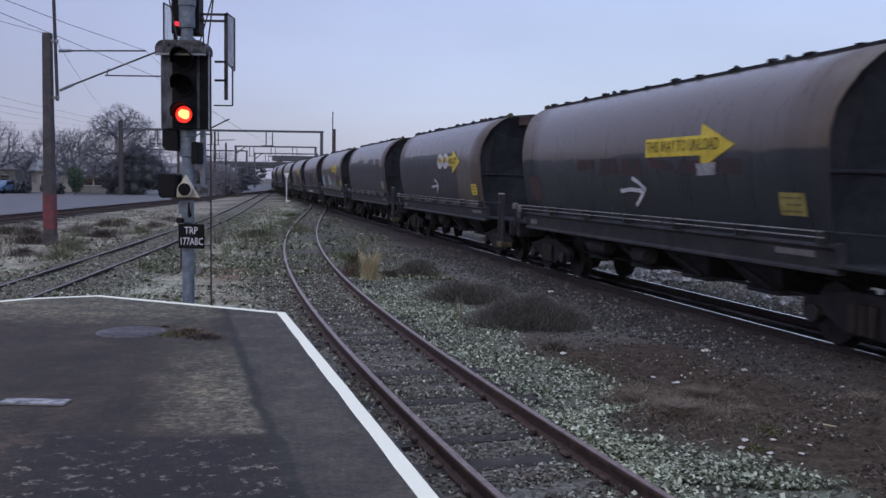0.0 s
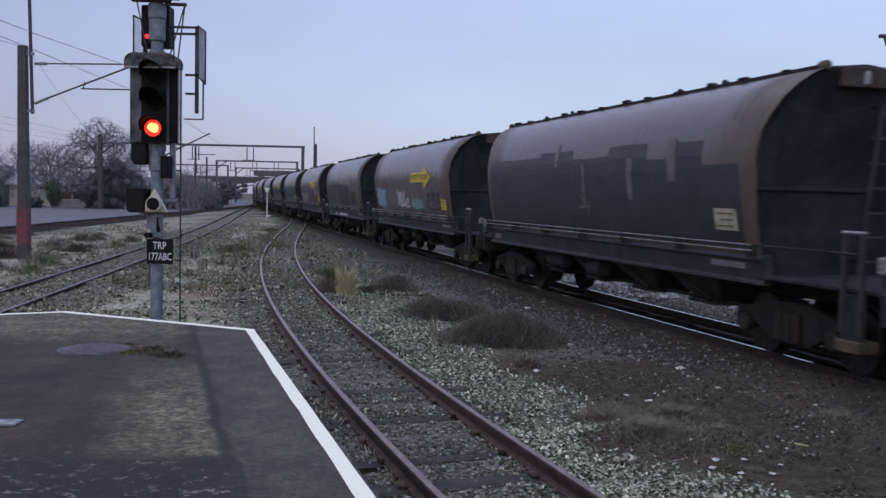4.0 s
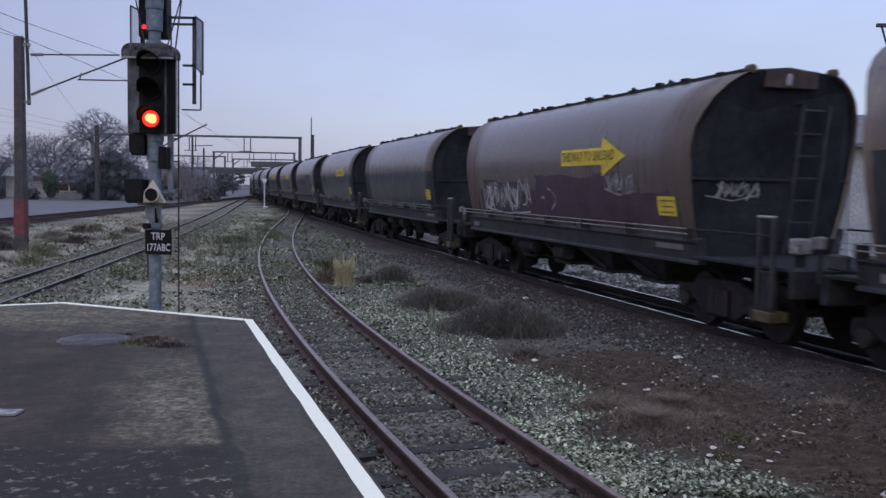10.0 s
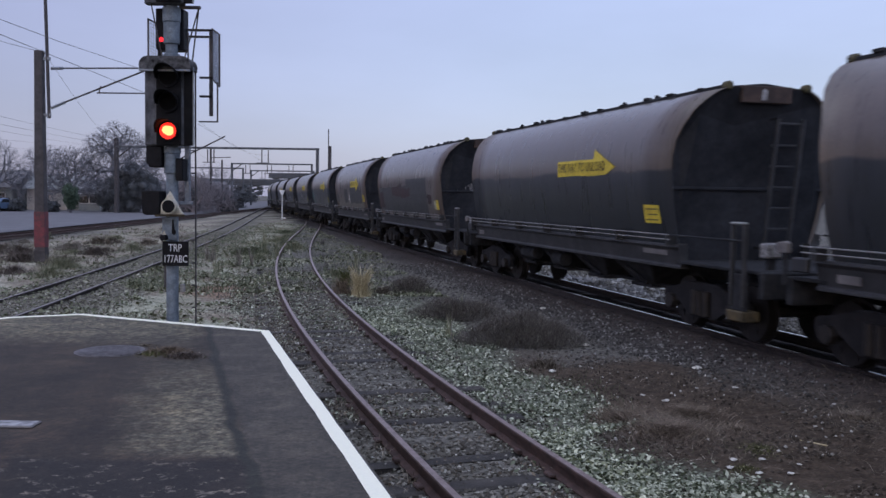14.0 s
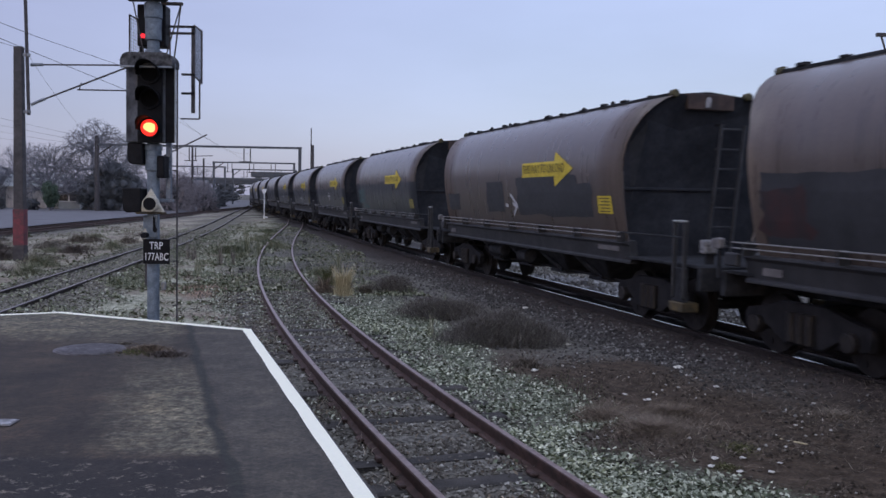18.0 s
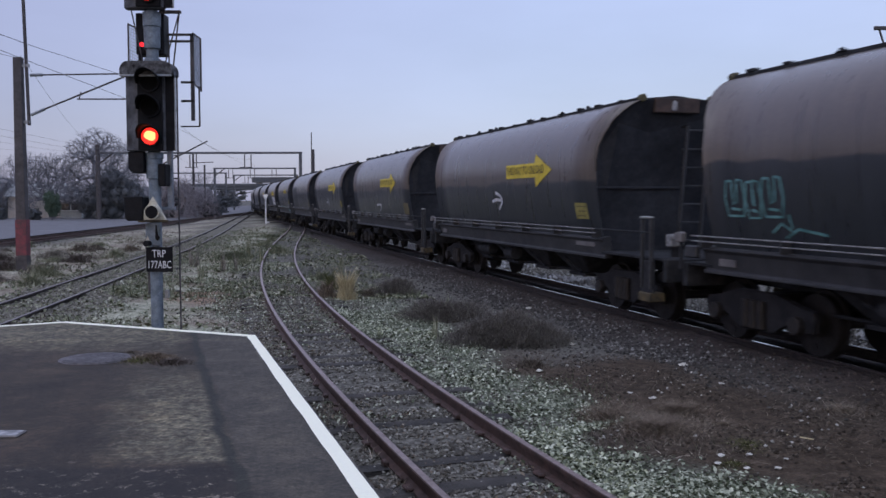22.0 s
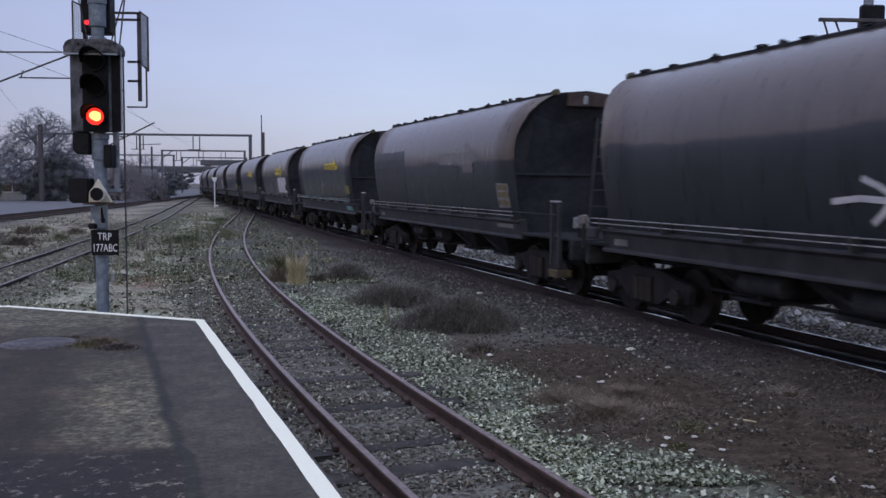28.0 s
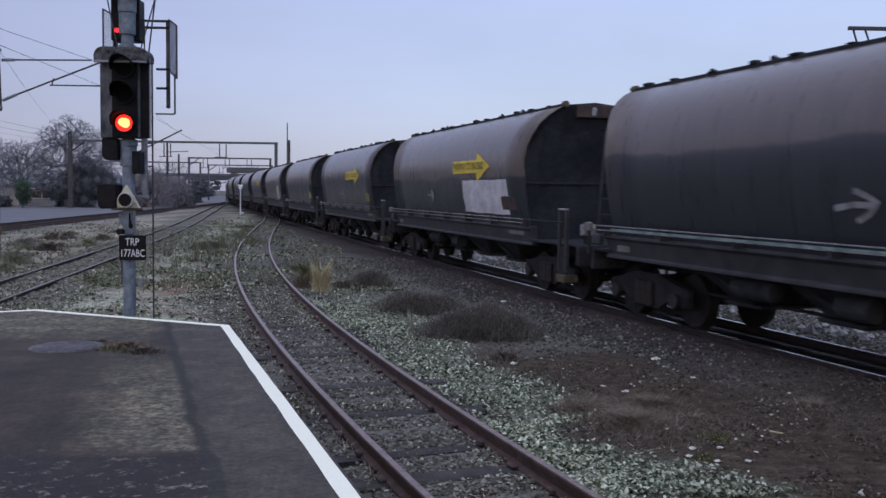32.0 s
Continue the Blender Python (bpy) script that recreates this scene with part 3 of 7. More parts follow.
def asphalt_material():
    m, n, l, p = nodes_of("old_patched_asphalt")
    co = n.new("ShaderNodeTexCoord")
    sep = n.new("ShaderNodeSeparateXYZ")
    l.new(co.outputs["Object"], sep.inputs[0])
    broad, mid, fine = noise_node(n, l, 1.1, 4), noise_node(n, l, 6, 5), noise_node(n, l, 70, 3)
    base = ramp_node(n, l, broad.outputs["Fac"], [(0.3, (0.0185, 0.0138, 0.0100)), (0.7, (0.044, 0.033, 0.0235))])

    def span(sock, a, b, wob=0.35, src=mid):
        """1 where the coordinate lies past a, fading to b, with a ragged edge."""
        h = n.new("ShaderNodeMath")
        h.operation = "MULTIPLY_ADD"
        l.new(src.outputs["Fac"], h.inputs[0])
        h.inputs[1].default_value = wob
        l.new(sock, h.inputs[2])
        mr = n.new("ShaderNodeMapRange")
        l.new(h.outputs[0], mr.inputs["Value"])
        mr.inputs["From Min"].default_value, mr.inputs["From Max"].default_value = a + wob / 2, b + wob / 2
        return mr.outputs["Result"]

    def times(*socks):
        o = socks[0]
        for s in socks[1:]:
            q = n.new("ShaderNodeMath")
            q.operation = "MULTIPLY"
            l.new(o, q.inputs[0])
            l.new(s, q.inputs[1])
            o = q.outputs[0]
        return o
    # distance from the platform's edge by the siding
    ed = n.new("ShaderNodeVectorMath")
    ed.operation = "DOT_PRODUCT"
    l.new(co.outputs["Object"], ed.inputs[0])
    ed.inputs[1].default_value = (-0.9536, -0.3011, 0)
    edge = n.new("ShaderNodeMath")
    edge.operation = "ADD"
    l.new(ed.outputs["Value"], edge.inputs[0])
    edge.inputs[1].default_value = 1.084
    e = edge.outputs[0]
    band = times(span(e, 0.645, 0.59, 0.09))
    c = mix_node(n, l, "MIX", band, base.outputs["Color"], mix_node(n, l, "MIX", broad.outputs["Fac"], (0.038, 0.034, 0.028), (0.072, 0.065, 0.054)))
    moss = times(span(e, 0.60, 0.72, 0.05), span(e, 1.45, 0.95, 0.6), span(sep.outputs["Y"], 5.0, 5.12, 0.14), span(sep.outputs["Y"], 8.6, 6.4, 1.5))
    tuft = noise_node(n, l, 17, 6, rough=0.7)
    mossc = ramp_node(n, l, tuft.outputs["Fac"], [(0.38, (0.040, 0.034, 0.024)), (0.50, (0.098, 0.089, 0.062)), (0.62, (0.190, 0.175, 0.125))])
    c = mix_node(n, l, "MIX", moss, c, mossc.outputs["Color"])
    far = times(span(sep.outputs["Y"], 8.6, 9.6, 0.8), span(e, 0.6, 0.9, 0.3))
    c = mix_node(n, l, "MIX", far, c, mossc.outputs["Color"])
    patch = times(span(sep.outputs["Y"], 5.0, 4.92, 0.10), span(e, 0.60, 0.64, 0.03), span(e, 2.15, 1.75, 0.5))
    c = mix_node(n, l, "MIX", patch, c, (0.0150, 0.0122, 0.0110))
    speck = noise_node(n, l, 10.5, 5, rough=0.74)
    lich = ramp_node(n, l, speck.outputs["Fac"], [(0.575, (0, 0, 0)), (0.625, (1, 1, 1))])
    c = mix_node(n, l, "MIX", times(lich.outputs["Color"], span(sep.outputs["Y"], 5.2, 4.6, 0.8), span(e, 0.62, 0.66, 0.02)), c, (0.165, 0.145, 0.122))
    rusty = noise_node(n, l, 2.1, 5, rough=0.7)
    rz = ramp_node(n, l, rusty.outputs["Fac"], [(0.50, (0, 0, 0)), (0.62, (0.85, 0.85, 0.85))])
    c = mix_node(n, l, "MIX", times(rz.outputs["Color"], span(e, 1.6, 2.2, 0.5), span(sep.outputs["Y"], 6.2, 5.0, 0.8)), c, (0.112, 0.072, 0.048))
    drift = noise_node(n, l, 1.7, 3)
    seam = times(span(e, 0.60, 0.63, 0.16, drift), span(e, 0.70, 0.66, 0.16, drift))
    c = mix_node(n, l, "MIX", seam, c, (0.020, 0.021, 0.017))
    grit = noise_node(n, l, 26, 4, rough=0.75)
    blot = noise_node(n, l, 1.5, 5, rough=0.68)
    bl = ramp_node(n, l, blot.outputs["Fac"], [(0.36, (0.70, 0.68, 0.68)), (0.50, (1.0, 0.98, 0.95)), (0.64, (1.42, 1.34, 1.20))])
    c = mix_node(n, l, "MULTIPLY", 0.5, c, bl.outputs["Color"])
    gg = ramp_node(n, l, grit.outputs["Fac"], [(0.34, (0.62,) * 3), (0.5, (1.0,) * 3), (0.66, (1.55, 1.5, 1.4))])
    c = mix_node(n, l, "MULTIPLY", 0.9, c, gg.outputs["Color"])
    gr = ramp_node(n, l, fine.outputs["Fac"], [(0.3, (0.62,) * 3), (0.7, (1.35,) * 3)])
    c = mix_node(n, l, "MULTIPLY", 0.9, c, gr.outputs["Color"])
    worn = noise_node(n, l, 3.2, 9, rough=0.75)
    wr = ramp_node(n, l, worn.outputs["Fac"], [(0.36, (0.58, 0.57, 0.57)), (0.5, (0.95, 0.94, 0.92)), (0.64, (1.65, 1.58, 1.45))])
    c = mix_node(n, l, "MULTIPLY", 0.85, c, wr.outputs["Color"])
    l.new(c, p.inputs["Base Color"])
    p.inputs["Roughness"].default_value = 0.86
    bump_on(n, l, p, fine.outputs["Fac"], 0.5, 0.01)
    return m


platform = mesh_ob("platform", [(x, y, PZ) for x, y in PLAT] + [(x, y, -0.4) for x, y in PLAT],
                   [tuple(range(7))] + [(i, (i + 7), (i + 1) % 7 + 7, (i + 1) % 7) for i in range(7)], [asphalt_material(), M_CONC],
                   mat_ids=[0] + [1] * 7)
tagged(platform, "old patched asphalt station platform with a concrete face", "platform", kind="structure")
_in_r = inset(PLAT, 0.10)
_in_b = inset(PLAT, 0.12)


def painted_strip(name, a, b, c, d, label):
    """A painted line laid on the platform between two pairs of edge points, with a slightly uneven inner edge."""
    rng = random.Random(7)
    v, f = [], []
    n = 60
    for i in range(n + 1):
        t = i / n
        o = Vector(a).lerp(Vector(b), t)
        q = Vector(d).lerp(Vector(c), t)
        q = q + (o - q) * rng.uniform(-0.03, 0.06)
        o = o + (q - o) * rng.uniform(0.0, 0.05)
        v += [(o.x, o.y, PZ + 0.004), (q.x, q.y, PZ + 0.004)]
        if i:
            f.append((2 * i - 2, 2 * i - 1, 2 * i + 1, 2 * i))
    return tagged(mesh_ob(name, v, f, M_LINE), label, "painted line", kind="structure")


painted_strip("edge_line_siding", PLAT[0], PLAT[2], _in_r[2], _in_r[0], "white painted safety line along the platform edge")
painted_strip("edge_line_end", PLAT[2], PLAT[3], _in_b[3], _in_b[2], "white painted line across the platform end")
painted_strip("edge_line_bend", PLAT[3], PLAT[4], _in_b[4], _in_b[3], "white painted line at the platform's bend")
painted_strip("edge_line_loop", PLAT[4], PLAT[5], _in_b[5], _in_b[4], "white painted line at the platform's far corner")
painted_strip("edge_line_back", PLAT[5], PLAT[6], _in_b[6], _in_b[5], "white painted line along the platform's loop side")


# ---- the coal train ----
M_CHALK = surface("chipped_white_paint", (0.05, 0.05, 0.052), (0.46, 0.46, 0.47), 16, 0.65, 0, 0.2, fine=18)
PROFILE = [(1.13, 1.10), (1.19, 1.30), (1.25, 1.52), (1.31, 1.80), (1.365, 2.15), (1.40, 2.50), (1.405, 2.72), (1.375, 2.95),
           (1.305, 3.17), (1.19, 3.38), (1.035, 3.55), (0.865, 3.67), (0.70, 3.745)]


def side_x(z):
    """Half width of the hopper at height z."""
    for (x0, z0), (x1, z1) in zip(PROFILE, PROFILE[1:]):
        if z <= z1:
            t = max(0.0, (z - z0) / (z1 - z0))
            return x0 + (x1 - x0) * t
    return PROFILE[-1][0]


def front_y(z):
    """The leading end leans forwards towards its top."""
    return -5.32 - 0.08 * (z - 2.3) - 0.36 * max(0.0, z - 2.9)


def rear_y(z):
    """The trailing end leans backwards towards its top."""
    return 5.14 + 0.04 * (z - 2.4) + 0.50 * max(0.0, z - 3.0)



def side_patch(name, y0, y1, z0, z1, mat, parent, off=0.006, label="", ragged=0.0, seed=1, slant=0.0):
    """A coat of paint or a board that follows the near side of the hopper."""
    rng = random.Random(seed)
    ny, nz = max(2, int((y1 - y0) / 0.14)) if ragged else 2, max(2, int((z1 - z0) / 0.1))
    top = [rng.uniform(-ragged, ragged) for _ in range(ny + 1)]
    bot = [rng.uniform(-ragged, ragged) for _ in range(ny + 1)]
    soft = lambda q: [sum(q[max(0, i - 2):i + 3]) / len(q[max(0, i - 2):i + 3]) for i in range(len(q))]
    top, bot = soft(top), soft(bot)
    v, f = [], []
    for i in range(ny + 1):
        y = y0 + (y1 - y0) * i / ny
        for j in range(nz + 1):
            t = j / nz
            z = z0 + bot[i] + (z1 + top[i] - z0 - bot[i]) * t + slant * (y - y0)
            v.append((-side_x(z) - off, y + (rng.uniform(-ragged, ragged) if i in (0, ny) else 0), z))
    for i in range(ny):
        for j in range(nz):
            a = i * (nz + 1) + j
            f.append((a, a + 1, a + nz + 2, a + nz + 1))
    return mesh_ob(name, v, f, mat, parent, label)


def spray(name, strokes, width, mat, parent, off=0.009, label=""):
    """Sprayed lines on the near side: each stroke is a list of (y, z)."""
    v, f = [], []
    for st in strokes:
        pts = []
        for (a, b), (c, d) in zip(st, st[1:]):
            m = max(1, int(math.hypot(c - a, d - b) / 0.12))
            pts += [(a + (c - a) * i / m, b + (d - b) * i / m) for i in range(m)]
        pts.append(st[-1])
        base = len(v)
        for i, (y, z) in enumerate(pts):
            y0, z0 = pts[max(0, i - 1)]
            y1, z1 = pts[min(len(pts) - 1, i + 1)]
            d = math.hypot(y1 - y0, z1 - z0) or 1
            ny, nz = -(z1 - z0) / d * width / 2, (y1 - y0) / d * width / 2
            for s in (-1, 1):
                v.append((-side_x(z + s * nz) - off, y + s * ny, z + s * nz))
            if i:
                k = base + 2 * i
                f.append((k - 2, k - 1, k + 1, k))
    return mesh_ob(name, v, f, mat, parent, label)


def graffiti_strokes(y0, y1, z0, z1, n, seed):
    """Overlapping scribbled strokes, jagged and looped, inside a rectangle; they spell nothing."""
    rng = random.Random(seed)
    out = []
    cell = (y1 - y0) / n
    for i in range(n):
        cy = y0 + cell * (i + 0.5)
        lo, hi = z0 + rng.uniform(0, 0.25) * (z1 - z0), z1 - rng.uniform(0, 0.2) * (z1 - z0)
        pts = []
        for k in range(rng.randint(4, 7)):
            pts.append((cy + cell * rng.uniform(-0.75, 0.75), (lo if k % 2 else hi) + (z1 - z0) * rng.uniform(-0.12, 0.12)))
        out.append(pts)
        a0 = rng.uniform(0, 6)
        rr = rng.uniform(0.25, 0.5)
        out.append([(cy + cell * rr * math.cos(a0 + 0.6 * k), (lo + hi) / 2 + (z1 - z0) * rr * 0.8 * math.sin(a0 + 0.6 * k)) for k in range(rng.randint(4, 8))])
    out.append([(y0, z0 + 0.05), ((y0 + y1) / 2, z0 - 0.02), (y1, z0 + 0.08)])
    return out


def build_bogie(y, parent):
    bogie = new("bogie")
    bogie.parent = parent
    bogie.matrix_basis = pose(0, y, 0)
    frame_pts = [(-1.18, 0.52), (-1.14, 0.62), (-0.78, 0.66), (-0.42, 0.78), (0.42, 0.78), (0.78, 0.66), (1.14, 0.62), (1.18, 0.52), (1.14, 0.34),
                 (0.98, 0.32), (0.72, 0.46), (0.48, 0.32), (0.36, 0.24), (-0.36, 0.24), (-0.48, 0.32), (-0.72, 0.46), (-0.98, 0.32), (-1.14, 0.34)]
    for sx in (-1, 1):
        part("side_frame", bevelled(prism(frame_pts, "x", sx * 0.78, sx * 0.90), 0.015), M_BOGIE, bogie)
        for k in (-0.17, 0.0, 0.17):
            part("spring", bevelled(rod((sx * 0.93, k, 0.28), (sx * 0.93, k, 0.66), 0.07, 10), 0.012), M_BOGIESTEEL, bogie)
        for ay in (-0.875, 0.875):
            part("axle_box", bevelled(prism(disc_outline(ay, 0.42, 0.125, 10), "x", sx * 0.86, sx * 0.99), 0.012), M_BOGIESTEEL, bogie)
    part("bolster", box(-0.80, 0.80, -0.22, 0.22, 0.48, 0.74, 0.03), M_BOGIE, bogie)
    wheels = []
    for ay in (-0.875, 0.875):
        ax = rod((-0.80, 0, 0), (0.80, 0, 0), 0.075, 10)
        for sx in (-1, 1):
            add_to(ax, rod((sx * 0.49, 0, 0), (sx * 0.61, 0, 0), 0.40, 26))
            add_to(ax, rod((sx * 0.455, 0, 0), (sx * 0.49, 0, 0), 0.445, 26))
            add_to(ax, rod((sx * 0.61, 0, 0), (sx * 0.64, 0, 0), 0.16, 14))
            for k in range(6):
                a = radians(60 * k)
                add_to(ax, rod((sx * 0.61, 0.29 * math.cos(a), 0.29 * math.sin(a)), (sx * 0.618, 0.29 * math.cos(a), 0.29 * math.sin(a)), 0.055, 8))
        w = part("wheelset", ax, M_BOGIESTEEL, bogie)
        w.matrix_basis = pose(0, ay, 0.42)
        wheels.append(w)
    for sx in (-1, 1):
        part("brake_beam", box(sx * 0.46, sx * 0.60, -0.42, 0.42, 0.30, 0.36, 0.01), M_BOGIE, bogie)
    return bogie


def build_wagon():
    """One four-axle coal hopper; -x is the side that faces the platform, -y the leading end."""
    w = new("coal_hopper_wagon")
    # curved side sheets with a short flange past the end walls
    ring = [(-x, z) for x, z in PROFILE]
    for sx, nm in ((-1, "side_sheet"), (1, "side_sheet")):
        v, f = [], []
        ts = [i / 10 for i in range(11)]
        n = len(PROFILE)
        for lay in (0.0, 0.03):
            for t in ts:
                for x, z in PROFILE:
                    v.append((sx * (x - lay), front_y(z) + (rear_y(z) - front_y(z)) * t, z))
        L = len(ts) * n
        for i in range(len(ts) - 1):
            for j in range(n - 1):
                a = i * n + j
                f.append((a, a + 1, a + n + 1, a + n))
                f.append((L + a, L + a + n, L + a + n + 1, L + a + 1))
        for i in (0, len(ts) - 1):
            for j in range(n - 1):
                a = i * n + j
                f.append((a, L + a, L + a + 1, a + 1))
        mesh_ob(nm, v, f, M_WAGON[0], w, smooth=True)
    # end walls with a horizontal rib, set back a hand's width
    outline = [(-x + 0.03, z) for x, z in PROFILE] + [(x - 0.03, z) for x, z in reversed(PROFILE)]
    for lead in (True, False):
        bm = prism(outline, "y", 0.0, 0.05)
        for vv in bm.verts:
            vv.co.y += front_y(vv.co.z) + 0.07 if lead else rear_y(vv.co.z) - 0.12
        part("end_wall", bm, M_END, w, "black end wall of the hopper")
    part("end_rib", box(-1.33, 1.33, front_y(2.2) + 0.02, front_y(2.2) + 0.085, 2.20, 2.25, 0.01), M_END, w)
    part("end_rib", box(-1.33, 1.33, rear_y(2.2) - 0.068, rear_y(2.2) - 0.02, 2.20, 2.25, 0.01), M_END, w)
    # coaming, roof lids and clamps
    for sx in (-1, 1):
        part("coaming", box(sx * 0.66, sx * 0.73, front_y(3.7) + 0.02, rear_y(3.7) - 0.05, 3.70, 3.785, 0.012), M_UNDER, w)
        for k in range(12):
            y = -4.95 + k * 0.915 + (0.07 if k % 3 == 1 else -0.05 if k % 3 == 2 else 0)
            part("roof_clamp", box(sx * 0.64, sx * 0.75, y - 0.07 - 0.05 * (k % 2), y + 0.07, 3.78, 3.80 + 0.014 * (k % 3), 0.008), M_UNDER, w)
        for y in (-3.55, -2.3, -0.5, 1.9, 3.25):
            part("lid_latch", bevelled(prism([(y - 0.09, 3.78), (y - 0.05, 3.812), (y + 0.01, 3.82), (y + 0.03, 3.845), (y + 0.07, 3.838), (y + 0.09, 3.78)], "x", sx * 0.67, sx * 0.72), 0.006), M_UNDER, w)
        for y in (front_y(3.75) + 0.05, rear_y(3.75) - 0.10):
            part("corner_cap", bevelled(prism(disc_outline(sx * 0.68, 3.765, 0.072, 10), "y", y - 0.05, y + 0.10), 0.02), M_OLIVE, w, "olive-yellow corner cap")
    for k in range(5):
        y = front_y(3.7) + 0.10 + k * 2.20
        part("roof_lid", bevelled(prism([(-0.66, 3.71), (-0.66, 3.765), (0, 3.83), (0.66, 3.765), (0.66, 3.71)], "y", y, y + 2.18), 0.01), M_UNDER, w)
    part("end_plate", box(-0.44, 0.42, front_y(3.6) - 0.03, front_y(3.6) + 0.06, 3.52, 3.78, 0.012), M_RUSTPLATE, w, "rusty plate on the end wall's top")
    part("end_marker", bevelled(prism([(-0.12, 3.56), (-0.12, 3.70), (-0.07, 3.74), (-0.02, 3.70), (-0.02, 3.56)], "y", front_y(3.6) - 0.042, front_y(3.6) - 0.031), 0.003), M_CHALK, w, "small white marker panel")
    # ladder on the leading end
    ladder = new("ladder")
    ladder.parent = w
    for x in (0.22, 0.66):
        part("stile", rod((x, front_y(1.1) - 0.12, 1.10), (x, front_y(3.30) - 0.12, 3.30), 0.034, 6), M_LADDER, ladder)
    for k in range(7):
        z = 1.28 + 0.325 * k
        part("rung", rod((0.22, front_y(z) - 0.12, z), (0.66, front_y(z) - 0.12, z), 0.020, 6), M_LADDER, ladder)
    for z in (1.3, 3.3):
        part("bracket", box(0.2, 0.24, front_y(z) - 0.12, front_y(z) + 0.08, z - 0.02, z + 0.02), M_UNDER, ladder)
    # side sill and the two pipes along it
    for sx in (-1, 1):
        sill = [(sx * 1.10, 1.37), (sx * 1.25, 1.35), (sx * 1.26, 1.31), (sx * 1.22, 1.27), (sx * 1.18, 1.04), (sx * 1.22, 1.02), (sx * 1.22, 0.98), (sx * 1.05, 0.98)]
        part("side_sill", bevelled(prism(sill, "y", -5.35, 5.35), 0.006), M_SILL, w, "dusty slate-grey side sill")
        part("hand_pipe", rod((sx * 1.375, -5.3, 1.505), (sx * 1.375, 5.45, 1.505), 0.010, 6), M_EDGE, w)
        part("end_pipe", rod((sx * 1.36, -7.2, 1.505), (sx * 1.375, -5.3, 1.505), 0.015, 6), M_UNDER, w)
        part("air_pipe", rod((sx * 1.375, -5.3, 1.432), (sx * 1.375, 5.45, 1.432), 0.009, 6), M_EDGE, w)
        for k in range(7):
            part("pipe_bracket", box(sx * 1.20, sx * 1.384, -5.2 + 1.73 * k, -5.165 + 1.73 * k, 1.34, 1.515), M_SILL, w)
    part("sill_label", box(-1.218, -1.208, -4.95, -4.15, 1.17, 1.25), M_GHOST, w, "pale stencil panel on the sill")
    part("sill_label", box(-1.214, -1.204, 4.62, 5.0, 1.10, 1.20), M_GHOST, w, "pale stencil panel on the sill")
    part("end_block", box(-1.33, -1.24, 5.4, 5.70, 1.18, 1.36, 0.02), M_SILL, w)
    valve = part("end_valve", bevelled(prism([(5.80, 1.40), (5.80, 1.53), (5.87, 1.55), (5.92, 1.50), (5.98, 1.54), (6.02, 1.45), (5.96, 1.39)], "x", -1.33, -1.24), 0.012), M_GHOST, w, "grimy grey valve at the trailing end")
    part("valve_stem", rod((-1.285, 5.86, 1.0), (-1.285, 5.86, 1.42), 0.03, 6), M_UNDER, valve)
    # underframe
    part("centre_sill", box(-0.20, 0.20, -7.4, 5.8, 0.76, 1.06, 0.01), M_UNDER, w)
    for y in (-7.50, 5.80):
        part("headstock", box(-1.22, 1.22, y, y + 0.12, 0.74, 1.10, 0.015), M_UNDER, w)
    part("end_deck", box(-1.2, 1.2, -7.38, -5.2, 1.06, 1.11, 0.01), M_UNDER, w)
    part("end_deck", box(-1.2, 1.2, 5.2, 5.8, 1.06, 1.11, 0.01), M_UNDER, w)
    for y in (-7.5, 5.92):
        d = -1 if y < 0 else 1
        part("coupler", bevelled(prism([(y, 0.78), (y + d * 0.24, 0.76), (y + d * 0.30, 0.86), (y + d * 0.24, 0.96), (y, 0.94)], "x", -0.12, 0.12), 0.02), M_WHEEL, w)
        hose = rod((0.32, y, 0.8), (0.34, y + d * 0.14, 0.55), 0.025, 6)
        add_to(hose, rod((0.34, y + d * 0.14, 0.55), (0.30, y + d * 0.26, 0.52), 0.025, 6))
        part("brake_hose", hose, M_BLACK, w)
    # discharge hoppers between the bogies
    for k in range(4):
        yc = -3.30 + k * 1.86
        bm = bmesh.new()
        top = [bm.verts.new(p) for p in ((-1.04, yc - 0.76, 0.99), (1.04, yc - 0.76, 0.99), (1.04, yc + 0.76, 0.99), (-1.04, yc + 0.76, 0.99))]
        bot = [bm.verts.new(p) for p in ((-0.72, yc - 0.34, 0.58), (0.72, yc - 0.34, 0.58), (0.72, yc + 0.34, 0.58), (-0.72, yc + 0.34, 0.58))]
        bm.faces.new(top)
        bm.faces.new(bot[::-1])
        for i in range(4):
            bm.faces.new((top[i], bot[i], bot[(i + 1) % 4], top[(i + 1) % 4]))
        chute = part("discharge_chute", bevelled(bm, 0.02), M_UNDER, w)
        part("chute_door", box(-0.80, 0.80, yc - 0.40, yc + 0.40, 0.52, 0.58, 0.01), M_UNDER, chute)
        part("door_arm", rod((-0.84, yc - 0.3, 0.60), (-0.98, yc + 0.25, 0.86), 0.03, 6), M_UNDER, chute)
    part("brake_cylinder", bevelled(rod((-0.95, -0.25, 0.78), (-0.95, 0.25, 0.78), 0.15, 14), 0.01), M_UNDER, w)
    part("air_reservoir", bevelled(rod((-0.95, 1.4, 0.80), (-0.95, 2.2, 0.80), 0.14, 14), 0.02), M_UNDER, w)
    part("brake_rod", rod((-0.62, -4.8, 0.58), (-0.62, 3.4, 0.58), 0.025, 6), M_UNDER, w)
